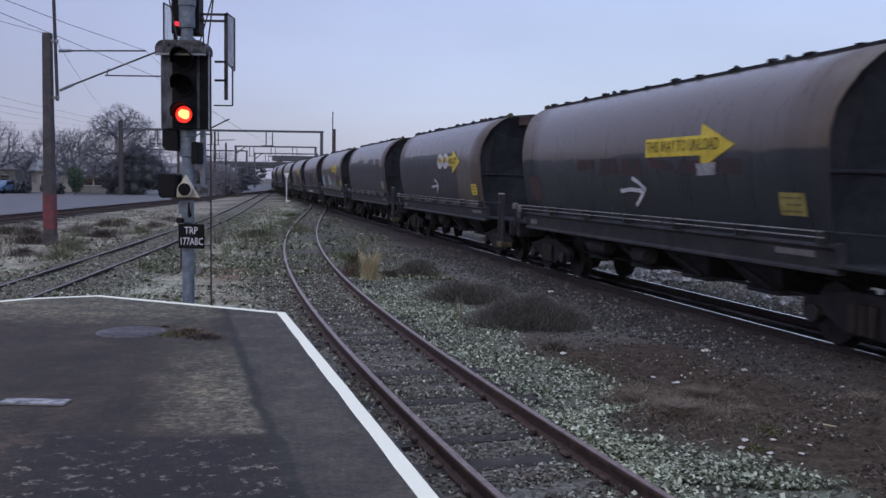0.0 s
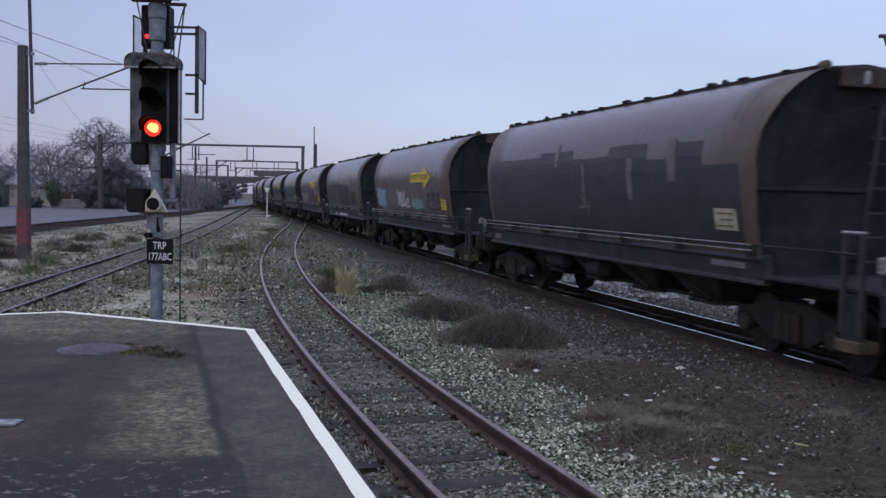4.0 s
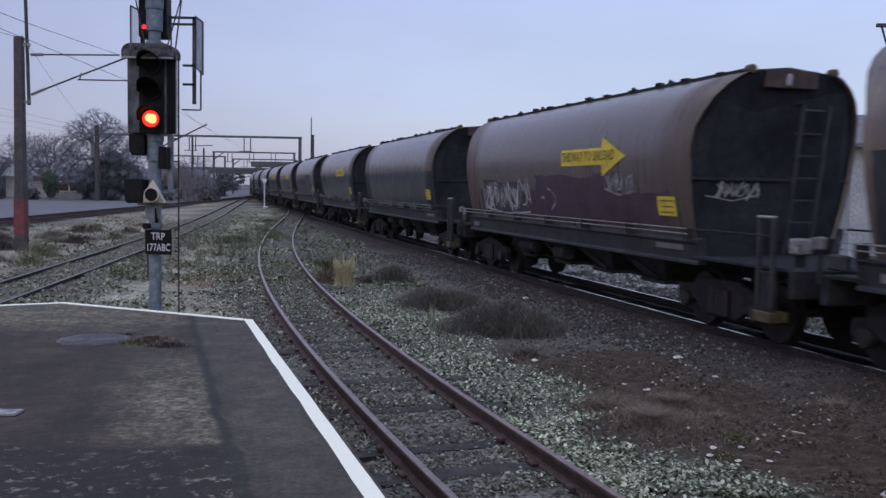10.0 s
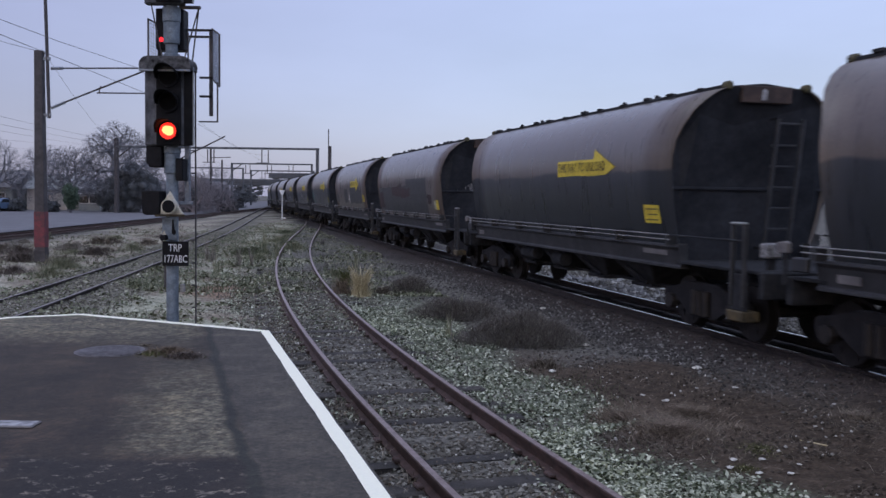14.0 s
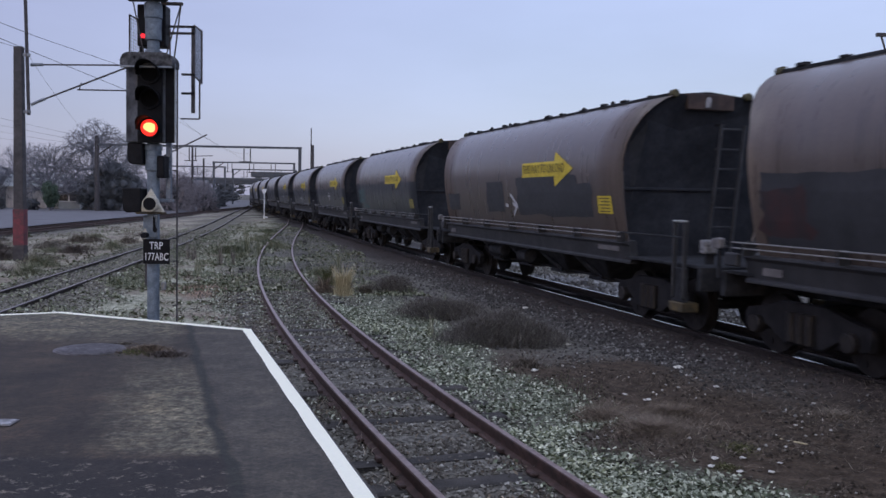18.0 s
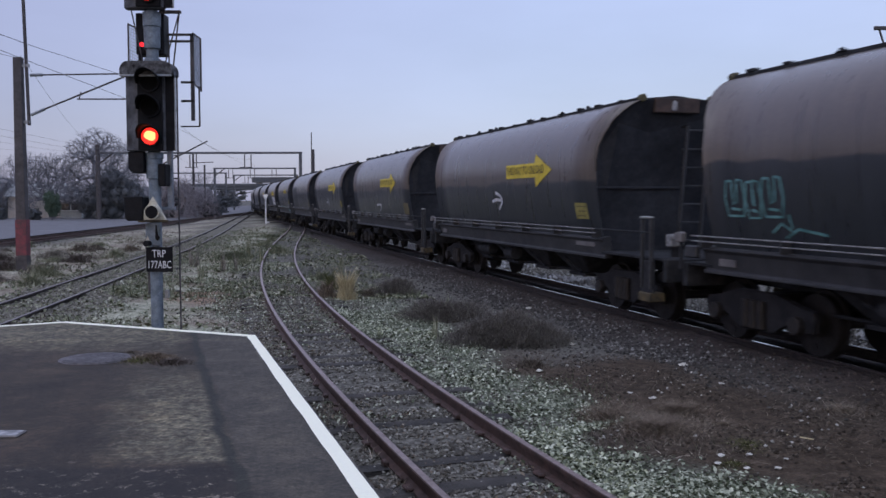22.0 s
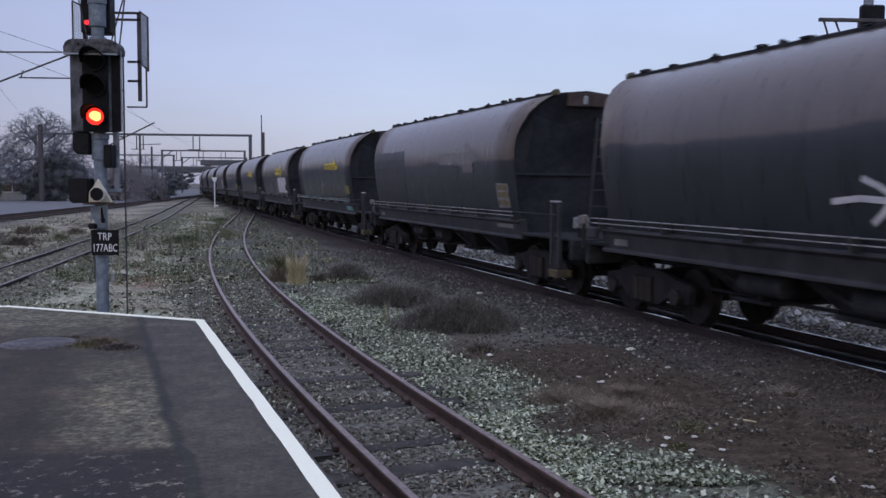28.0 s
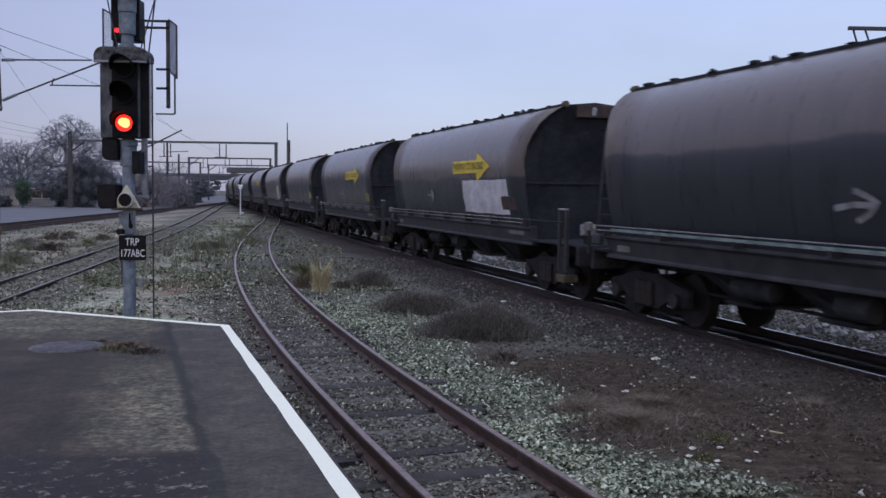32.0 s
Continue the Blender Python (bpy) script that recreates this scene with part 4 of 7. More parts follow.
    # leading-end step and grab rail on the platform side, and on the far side
    for sx in (-1, 1):
        step = new("end_step")
        step.parent = w
        for y in (-7.26, -6.98):
            part("grab_post", box(sx * 1.30, sx * 1.37, y, y + 0.045, 0.62, 1.74, 0.012), M_SILL, step)
        part("grab_top", box(sx * 1.30, sx * 1.37, -7.26, -6.92, 1.72, 1.755, 0.012), M_EDGE, step)
        part("step_skirt", box(sx * 1.28, sx * 1.33, -7.27, -6.91, 0.56, 1.06, 0.01), M_UNDER, step)
        part("step_tread", box(sx * 1.10, sx * 1.38, -7.28, -6.90, 0.42, 0.56, 0.015), M_YELSTEP, step, "worn yellow step")
    brake = part("brake_box", box(-0.98, -0.74, -7.22, -7.04, 1.27, 1.47, 0.02), M_CHALK, w, "chipped white brake box on the end deck")
    part("box_stand", box(-0.92, -0.80, -7.16, -7.10, 1.10, 1.28), M_UNDER, brake)
    # stencilled number on the end wall, as plain bars
    for k in range(2):
        part("number_bar", box(-1.02 + 0.15 * k, -0.89 + 0.15 * k, front_y(2.46) + 0.058, front_y(2.46) + 0.064, 2.42, 2.49), M_OLIVE, w)
    part("number_bar", box(-0.68, -0.50, front_y(2.46) + 0.058, front_y(2.46) + 0.064, 2.42, 2.49), M_RUSTPLATE, w)
    for y in (-5.5, 4.6):
        build_bogie(y, w)
    return w


M_PRINT = surface("worn_brown_print", (0.10, 0.085, 0.03), (0.17, 0.14, 0.045), 8, 0.7, 0, 0.0)


ARROW = [(-3.42, 2.605), (-2.52, 2.94), (-2.52, 2.765), (-0.82, 2.765), (-0.82, 2.47), (-2.52, 2.47), (-2.52, 2.27)]
ARROW_CUT = [(-3.42, 2.605), (-2.52, 2.94), (-2.52, 2.765), (-0.82, 2.765), (-0.82, 2.465), (-1.6, 2.475), (-2.4, 2.46), (-3.03, 2.47)]
ARROW_WORN = [(-3.40, 2.605), (-2.52, 2.94), (-2.52, 2.765), (-0.90, 2.765), (-0.86, 2.56), (-1.3, 2.53), (-1.7, 2.56), (-2.1, 2.52), (-2.6, 2.55), (-3.0, 2.50), (-3.2, 2.53)]


def curved_plate(name, outline, dy, mat, parent, off=0.012, label=""):
    """A thin flat-cut board bent to the hopper's side: a triangulated outline dropped onto the curve."""
    bm = bmesh.new()
    bm.faces.new([bm.verts.new((0, y + dy, z)) for y, z in outline])
    for z in (2.4, 2.485, 2.56, 2.64, 2.72, 2.775, 2.85):
        bmesh.ops.bisect_plane(bm, geom=bm.verts[:] + bm.edges[:] + bm.faces[:], plane_co=(0, 0, z), plane_no=(0, 0, 1))
    for v in bm.verts:
        v.co.x = -side_x(v.co.z) - off
    return part(name, bm, mat, parent, label)


def arrow_board(w, outline=None):
    a = curved_plate("arrow_board", outline or ARROW, 0.0, M_YELLOW, w, label="yellow arrow painted on the hopper side")
    m = Matrix.Translation((-side_x(2.62) - 0.020, -1.95, 2.622)) @ Matrix(((0, 0, -1, 0), (-1, 0, 0, 0), (0, 1, 0, 0), (0, 0, 0, 1)))
    lettering("lettering", "THIS WAY TO UNLOAD", 0.25, M_INK, a, m, 0.80)
    return a


def yellow_label(w, mat, y0=-4.88, y1=-4.36, z0=1.67, z1=1.96, lines=3):
    lab = side_patch("yellow_label", y0, y1, z0, z1, mat, w, 0.012, "yellow notice board with faded lines of print", 0.012, 3)
    for k in range(lines):
        z = z0 + (z1 - z0) * (k + 0.6) / (lines + 0.4)
        side_patch("print_bar", y0 + 0.07, y1 - 0.07 - 0.07 * (k % 2), z - 0.011, z + 0.011, M_PRINT, lab, 0.017)
    return lab


def chevron(w, y, z, s, mat=None, seed=1):
    """A small sprayed arrow that points forwards, with a long tail."""
    r = random.Random(seed)
    j = lambda q: r.uniform(-q, q) * s
    st = [[(y + s, z - .04 * s + j(.04)), (y + .55 * s, z + j(.04)), (y + .1 * s, z)], [(y + 0.48 * s + j(.12), z + 0.26 * s + j(.05)), (y + 0.22 * s, z + .16 * s), (y + j(.05), z + .02 * s)],
          [(y + j(.05), z), (y + 0.20 * s, z - .14 * s), (y + 0.42 * s + j(.10), z - 0.28 * s)]]
    spray("sprayed_arrow", st, 0.07, mat or M_SPRAYWHITE, w, 0.018, label="small white sprayed arrow")


def set_paint(w, mat):
    for c in w.children:
        if c.name.startswith("side_sheet"):
            c.data = c.data.copy()
            c.data.materials[0] = mat


WAGON_LABELS = ["brown dusty steel coal hopper wagon on two bogies", "two-tone brown and slate coal hopper wagon",
                "slate-grey overpainted coal hopper wagon", "dark grimy coal hopper wagon",
                "coal hopper wagon, brown above a slate lower half", "coal hopper wagon, mostly slate below a brown top"]
PITCH = 13.872
first = build_wagon()
WAGONS = {}
for _k in range(-4, 24):
    WAGONS[_k] = first if _k == -4 else copy_thing(first, pose(0, 0, 0))
STYLE = {-4: 2, -3: 4, -2: 0, -1: 0, 0: 0, 1: 0, 2: 0, 3: 4, 4: 4, 5: 0, 6: 0, 7: 4, 8: 1, 9: 1, 10: 5, 11: 4, 12: 5, 13: 1, 14: 2, 15: 1, 16: 0, 17: 3}
for _k, _w in WAGONS.items():
    _st = STYLE.get(_k, _k % 4)
    set_paint(_w, M_WAGON[_st])
    tagged(_w, WAGON_LABELS[_st], "freight wagon", "wagons of the coal train")

# what each wagon carries on its side
W = WAGONS
for _k, _o in ((-3, None), (-2, None), (0, None), (2, None), (4, ARROW_CUT), (6, None), (7, None), (8, None), (9, None), (10, None), (12, ARROW_WORN), (13, None), (14, None), (17, None), (19, None), (20, None)):
    arrow_board(W[_k], _o)
for _k, _m in ((-3, M_YELLOWOLD), (-2, M_YELLOW), (-1, M_CREAMLABEL), (0, M_YELLOW), (2, M_YELLOW), (3, M_YELLOW), (4, M_YELLOW), (7, M_YELLOWOLD), (8, M_YELLOWOLD),
               (10, M_YELLOWOLD), (12, M_YELLOWOLD), (14, M_YELLOWOLD), (15, M_YELLOW), (16, M_YELLOWOLD), (18, M_YELLOW)):
    yellow_label(W[_k], _m)
yellow_label(W[5], M_YELLOW, -4.88, -4.58, 1.66, 1.95)
side_patch("label_stain", -4.58, -4.30, 1.66, 1.93, M_CREAMLABEL, W[5], 0.013, "bleached half of the notice board", 0.02, 90)
yellow_label(W[6], M_YELLOW, -4.90, -4.36, 1.80, 2.10, 5)
yellow_label(W[9], M_OCHRE, -4.99, -4.29, 1.54, 1.91, 4)
side_patch("label_ground", -4.97, -4.36, 1.56, 2.06, M_GHOSTPALE, W[11], 0.008, "bleached ground of an old notice board", 0.03, 91)
for _z in (1.62, 1.77, 1.92):
    side_patch("ochre_band", -4.94, -4.42, _z, _z + 0.10, M_OCHRE, W[11], 0.013, "ochre band of an old notice board", 0.015, int(_z * 100))
side_patch("label_ground", -4.95, -4.34, 1.62, 1.96, M_OCHREDIM, W[1], 0.010, "faded ochre notice board", 0.02, 92)
for _k, _y, _z, _s in ((-3, -0.72, 1.92, 0.90), (-2, -0.63, 1.88, 0.85), (8, -0.45, 2.0, 0.75), (10, -0.54, 1.89, 0.86), (12, -0.62, 1.93, 0.62), (13, 1.0, 1.95, 0.5), (14, -0.4, 1.92, 0.8)):
    chevron(W[_k], _y, _z, _s, M_TAGWHITE if _k > 11 else None, _k + 9)
spray("sprayed_arrow", [[(0.22, 1.82), (-0.2, 1.84), (-0.64, 1.83)], [(-0.64, 1.83), (-0.45, 1.70), (-0.21, 1.59)]], 0.075, M_SPRAYWHITE, W[9], 0.018, "white sprayed half arrow")
spray("sprayed_arrow", [[(0.36, 1.89), (0.16, 1.87)], [(-0.02, 2.12), (-0.22, 2.0), (-0.4, 1.88)], [(-0.1, 1.92), (-0.42, 1.84)], [(-0.3, 1.82), (-0.12, 1.68)]], 0.075, M_SPRAYWHITE, W[6], 0.018, "broken white sprayed arrow")
spray("sprayed_arrow", [[(0.30, 1.86), (0.15, 1.87)], [(-0.05, 2.06), (-0.3, 1.98), (-0.42, 1.86), (-0.35, 1.74), (-0.15, 1.64)]], 0.045, M_TAGWHITE, W[2], 0.018, "thin white sprayed arrow")
spray("sprayed_arrow", [[(0.05, 1.90), (-0.4, 1.93)], [(-0.05, 2.14), (-0.2, 1.98)], [(-0.42, 2.0), (-0.3, 1.76)]], 0.05, M_GHOST, W[-1], 0.018, "ghost of a sprayed arrow")

# first wagon: dull red haze along the paint line, a bleached smear under the arrow
for _i in range(6):
    side_patch("red_haze", -3.5 + _i * 0.95, -2.75 + _i * 0.95, 2.16 + 0.05 * (_i % 3), 2.44, M_REDHAZE, W[-3], 0.006 + 0.0006 * _i, "dull red paint showing through the slate", 0.09, 30 + _i)
side_patch("rust_patch", 4.05, 4.8, 1.65, 2.15, M_RUSTPLATE, W[-3], 0.006, "rusty patch near the trailing end", 0.08, 37)
side_patch("arrow_smear", -2.9, -2.42, 2.18, 2.36, M_TAGWHITE, W[-3], 0.015, "whitish smear under the arrow", 0.05, 38)
# second wagon: tall slate cover and white rings over the arrow's tail
side_patch("slate_cover", -2.9, 4.95, 1.46, 2.86, M_SLATE, W[-2], 0.006, "slate paint over old graffiti", 0.025, 5)
for _y in (-1.1, -1.75):
    spray("white_ring", [[(_y + 0.30 * math.cos(0.5 * _q), 2.63 + 0.19 * math.sin(0.5 * _q)) for _q in range(14)]], 0.10, M_SPRAYWHITE, W[-2], 0.024, "white sprayed ring over the arrow")
side_patch("white_smear", -2.25, -0.85, 2.49, 2.60, M_SPRAYWHITE, W[-2], 0.016, "white paint smeared over the arrow", 0.03, 6)
# third wagon: slate blocks with a stepped top and pale paint runs
for _i, (_a, _b, _c) in enumerate(((-5.0, -4.1, 2.55), (-4.1, -3.2, 2.90), (-3.2, -2.5, 2.68), (-2.5, -1.2, 2.94), (-1.2, 0.3, 2.78), (0.3, 1.9, 2.95), (1.9, 4.9, 2.86))):
    side_patch("slate_cover", _a, _b, 1.46, _c, M_SLATE, W[-1], 0.006 + 0.0005 * _i, "slate block over old graffiti", 0.02, 40 + _i)
for _a, _w, _c, _d in ((0.95, 0.16, 2.65, 3.1), (-0.24, 0.08, 1.9, 2.66), (-2.05, 0.16, 2.06, 2.74), (-3.40, 0.22, 2.32, 2.96)):
    side_patch("paint_run", _a, _a + _w, _c, _d, M_GHOST, W[-1], 0.012, "pale paint run", 0.03, int(_d * 100))
# fourth wagon: blue block, white and teal tags, charcoal ghosts
side_patch("blue_tag", 3.25, 4.7, 1.58, 2.24, M_SPRAYBLUE, W[0], 0.006, "pale blue sprayed block", 0.12, 6, 0.05)
for _q, (_a, _b) in enumerate(((3.5, 3.9), (4.1, 4.55))):
    side_patch("blue_shade", _a, _b, 1.68, 2.2, M_SPRAYPALE, W[0], 0.010, "paler streak in the blue block", 0.10, 80 + _q)
for _st in graffiti_strokes(0.25, 1.25, 1.72, 2.22, 4, 7):
    spray("white_tag", [_st], 0.075, M_SPRAYWHITE, W[0], label="white sprayed tag that cannot be read")
for _st in graffiti_strokes(-0.45, 0.25, 1.68, 1.98, 3, 78)[::2]:
    spray("white_tag", [_st], 0.050, M_SPRAYWHITE, W[0], label="broken white sprayed strokes")
side_patch("teal_tag", -2.15, -0.80, 1.66, 1.96, M_SPRAYTEAL, W[0], 0.006, "teal sprayed block", 0.11, 8)
for _st in graffiti_strokes(-2.1, -0.85, 1.69, 1.93, 5, 9):
    spray("teal_outline", [_st], 0.045, M_TAGTEAL, W[0])
for _st in graffiti_strokes(-4.2, -2.65, 1.68, 2.18, 5, 10):
    spray("dark_tag", [_st], 0.13, M_SPRAYDARK, W[0], label="charcoal sprayed tag that cannot be read")
spray("dark_tag", graffiti_strokes(-4.1, -2.7, 1.72, 2.14, 3, 11), 0.05, M_GHOST, W[0], 0.011)
# fifth wagon: slate covers with old red below, a bleached arrow and a white run
side_patch("slate_cover", -2.35, 5.0, 1.46, 2.50, M_SLATE, W[1], 0.006, "slate paint over old graffiti", 0.025, 12)
side_patch("slate_cover", -4.18, -2.62, 1.50, 2.20, M_SLATE, W[1], 0.006, "slate paint over old graffiti", 0.02, 11)
side_patch("red_haze", -2.15, 0.9, 1.60, 2.36, M_REDHAZE, W[1], 0.009, "dull red paint showing through the slate", 0.10, 62)
side_patch("red_haze", -3.6, -2.7, 1.62, 2.12, M_REDHAZE, W[1], 0.009, "dull red paint showing through the slate", 0.10, 63)
curved_plate("ghost_arrow", ARROW, 0.05, M_GHOSTPALE, W[1], 0.010, "bleached outline of a removed arrow")
side_patch("paint_run", -2.52, -2.40, 1.56, 2.42, M_GHOST, W[1], 0.013, "pale paint run below the arrow", 0.03, 64)
side_patch("sill_smear", -1.13, 1.34, 1.05, 1.17, M_SPRAYWHITE, W[1], 0.10, "white paint smeared along the sill", 0.02, 13)
side_patch("sill_smear", 2.05, 2.6, 1.04, 1.14, M_SPRAYWHITE, W[1], 0.10, "white paint smeared along the sill", 0.02, 14)
# sixth wagon: white outlined tag, purple wash and a small pale tag
side_patch("dark_cover", -4.6, 4.2, 1.46, 2.0, M_SPRAYPURPLE, W[2], 0.005, "dull purple wash along the lower side", 0.08, 61)
side_patch("purple_tag", -2.9, 0.6, 1.86, 2.28, M_SPRAYPURPLE, W[2], 0.006, "dull purple sprayed band", 0.12, 17)
side_patch("dark_fill", 1.2, 4.0, 1.46, 2.2, M_SPRAYDARK, W[2], 0.0075, "dark sprayed fill", 0.10, 16)
for _seed in (15, 115):
    for _st in graffiti_strokes(1.05, 3.95, 1.50, 2.18, 5, _seed):
        spray("white_tag", [_st], 0.030, M_SPRAYWHITE if _seed == 15 else M_TAGWHITE, W[2], 0.012, "white outlined tag that cannot be read")
for _st in graffiti_strokes(-3.65, -2.6, 1.98, 2.34, 5, 18):
    spray("pale_tag", [_st], 0.032, M_TAGWHITE, W[2], 0.018, label="pale tag that cannot be read")
# later wagons
side_patch("slate_cover", -3.4, -0.35, 1.50, 2.66, M_SLATE, W[5], 0.006, "slate block over old graffiti", 0.015, 19)
side_patch("slate_cover", -0.35, 4.9, 1.50, 2.40, M_SLATE, W[5], 0.007, "slate paint over old graffiti", 0.05, 20)
for _a, _b, _c, _d, _e in ((-3.95, -3.45, 1.80, 2.12, 21), (-1.0, 0.6, 2.0, 2.35, 22), (0.4, 2.2, 2.05, 2.45, 23)):
    side_patch("red_haze", _a, _b, _c, _d, M_REDHAZE, W[5], 0.009, "dull red paint showing through the slate", 0.12, _e)
for _a, _b, _c, _d in ((-4.15, -3.5, 1.70, 2.33), (-3.5, -0.4, 1.70, 2.49), (0.45, 1.62, 1.72, 2.40), (3.85, 4.85, 1.72, 2.14)):
    side_patch("slate_cover", _a, _b, _c, _d, M_SLATE, W[6], 0.006 + 0.0004 * _a * _a / 10, "slate block over old graffiti", 0.05, int(_d * 100 + _a))
_tag = []
for _a, _b, _c, _d in ((4.62, 4.24, 1.80, 2.26), (4.18, 3.90, 1.78, 2.24), (3.84, 3.46, 1.80, 2.28)):
    _m = (_c + _d) / 2
    _tag += [[(_a, _d), (_a + 0.05, _m), (_a, _c), (_b + 0.05, _c), (_b, _m), (_b + 0.04, _d), (_b + 0.15, _d + 0.02), (_b + 0.17, _m - 0.04), (_a - 0.13, _m - 0.08), (_a - 0.12, _d), (_a, _d)],
             [(_a - 0.07, _c + 0.1), (_b + 0.10, _c + 0.08)]]
_tag += [[(3.75, 1.60), (3.55, 1.72), (3.35, 1.62), (3.50, 1.54), (3.25, 1.66), (2.75, 1.60)], [(3.4, 1.84), (3.36, 1.66)]]
for _st in _tag:
    spray("teal_tag", [_st], 0.036, M_SPRAYTEAL, W[7], label="teal outlined tag that cannot be read")
side_patch("slate_cover", 2.0, 5.1, 1.5, 2.90, M_SLATE, W[11], 0.006, "slate block over old paint", 0.015, 71)
curved_plate("ghost_arrow", ARROW, -0.1, M_GHOSTPALE, W[11], 0.010, "bleached outline of a removed arrow")
side_patch("pale_block", -2.45, -0.9, 2.46, 2.64, M_GHOSTPALE, W[11], 0.008, "bleached block of old paint", 0.04, 23)
side_patch("pale_smear", -3.15, -2.5, 2.30, 2.46, M_GHOST, W[11], 0.012, "pale smear under the old arrow", 0.04, 73)
side_patch("white_block", -4.35, -1.45, 1.56, 2.3, M_SPRAYWHITE, W[13], 0.006, "large white painted block", 0.03, 24)
side_patch("brown_patch", -4.75, -3.95, 1.66, 1.95, M_RUSTPLATE, W[13], 0.010, "rusty patch over the white block", 0.03, 72)
side_patch("white_block", -3.9, -2.9, 1.5, 2.3, M_SPRAYWHITE, W[16], 0.006, "white painted block", 0.03, 25)
side_patch("sill_smear", -5.2, -4.2, 1.10, 1.27, M_SPRAYTEAL, W[12], 0.10, "teal paint along the sill", 0.03, 26)
spray("teal_line", [[(4.9, 1.46), (2.0, 1.455), (-1.0, 1.46), (-5.2, 1.455)]], 0.03, M_TAGTEAL, W[12], 0.16, "teal paint along the side pipes")
# tags sprayed on the end walls
for _i, _seed in ((2, 3), (5, 4)):
    _t = bmesh.new()
    for _st in graffiti_strokes(-1.05, -0.15, 1.93 + 0.3 * (_i == 5), 2.22 + 0.42 * (_i == 5), 4, 400 + _seed):
        for (_a, _b), (_c, _d) in zip(_st, _st[1:]):
            add_to(_t, rod((_a, front_y(_b) + 0.062, _b), (_c, front_y(_d) + 0.062, _d), 0.011, 5))
    part("end_tag", _t, M_TAGWHITE, W[_i], "white tag on the end wall that cannot be read")
side_patch("red_haze", 4.0, 4.9, 1.6, 2.2, M_REDHAZE, W[5], 0.010, "dull red sprayed patch", 0.12, 27)


# ---- the colour-light signal at the platform end ----
M_HOOD = surface("sooty_hood_paint", (0.004, 0.004, 0.005), (0.012, 0.012, 0.014), 9, 0.7, 0, 0.2, spec=0.15)
M_HOODWORN = surface("worn_sooty_hood", (0.005, 0.005, 0.006), (0.16, 0.16, 0.165), 11, 0.7, 0, 0.2, spec=0.15)
M_CHEEK = surface("streaked_grey_casing", (0.010, 0.010, 0.012), (0.13, 0.135, 0.15), 5, 0.65, 0.1, 0.2, coords="Object")
M_CREAM = surface("chipped_cream_enamel", (0.38, 0.34, 0.24), (0.66, 0.63, 0.54), 9, 0.6, 0, 0.15)
M_LENSRED = glow("lit_red_lens", (1.0, 0.020, 0.012), 1.6)
M_LENSCORE = glow("lit_red_lens_core", (1.0, 0.36, 0.12), 2.6)
M_REDGLINT = glow("dim_red_glint", (0.8, 0.02, 0.03), 1.6)
M_DARKGLASS = surface("unlit_dark_glass", (0.002, 0.002, 0.002), (0.004, 0.004, 0.005), 5, 0.6, 0, 0.0, spec=0.04)
SX, SY = -3.42, 11.1


def mesh_panel(name, a, b, z0, z1, slope, parent, step=0.038):
    """A wire-mesh guard panel between two ground points, with a slanting top and bottom."""
    bm = bmesh.new()
    a, b = Vector(a), Vector(b)
    n = max(3, int((b - a).length / step))
    for i in range(n + 1):
        p = a.lerp(b, i / n)
        d = slope * i / n
        add_to(bm, rod((p.x, p.y, z0 - d), (p.x, p.y, z1 - d), 0.0035, 3))
    m = int((z1 - z0) / step)
    for j in range(m + 1):
        z = z0 + (z1 - z0) * j / m
        add_to(bm, rod((a.x, a.y, z), (b.x, b.y, z - slope), 0.0035, 3))
    return part(name, bm, M_GALV, parent, "fine wire mesh")


def lens_unit(parent, x, z, lit, r=0.098):
    """One aspect: a lens in a short tube under a curved hood."""
    unit = part("lens_tube", rod((x, SY - 0.16, z), (x, SY - 0.24, z), r + 0.02, 20), M_HOOD, parent)
    part("lens", rod((x, SY - 0.24, z), (x, SY - 0.25, z), r, 20), M_LENSRED if lit else M_DARKGLASS, unit, "lit red lens" if lit else "dark unlit lens")
    if lit:
        part("lens_core", prism([(x + 0.004 + r * q * math.cos(radians(30 * i)), z + 0.004 + r * q * math.sin(radians(30 * i))) for i, q in enumerate((.66, .72, .6, .56, .66, .7, .74, .62, .52, .6, .7, .74))], "y", SY - 0.256, SY - 0.25), M_LENSCORE, unit)
    v, f = [], []
    for i in range(13):
        a = radians(-12 + 204 * i / 12)
        for q, (rr, y) in enumerate(((r + 0.022, SY - 0.24), (r + 0.032, SY - 0.24 - 0.24 * (0.35 + 0.65 * max(0, math.sin(a)))))):
            v.append((x + rr * math.cos(a), y, z + rr * math.sin(a)))
        if i:
            f.append((2 * i - 2, 2 * i - 1, 2 * i + 1, 2 * i))
    h = mesh_ob("hood", v, f, M_HOOD, unit, smooth=True)
    sol = h.modifiers.new("thick", "SOLIDIFY")
    sol.thickness = 0.008
    return unit


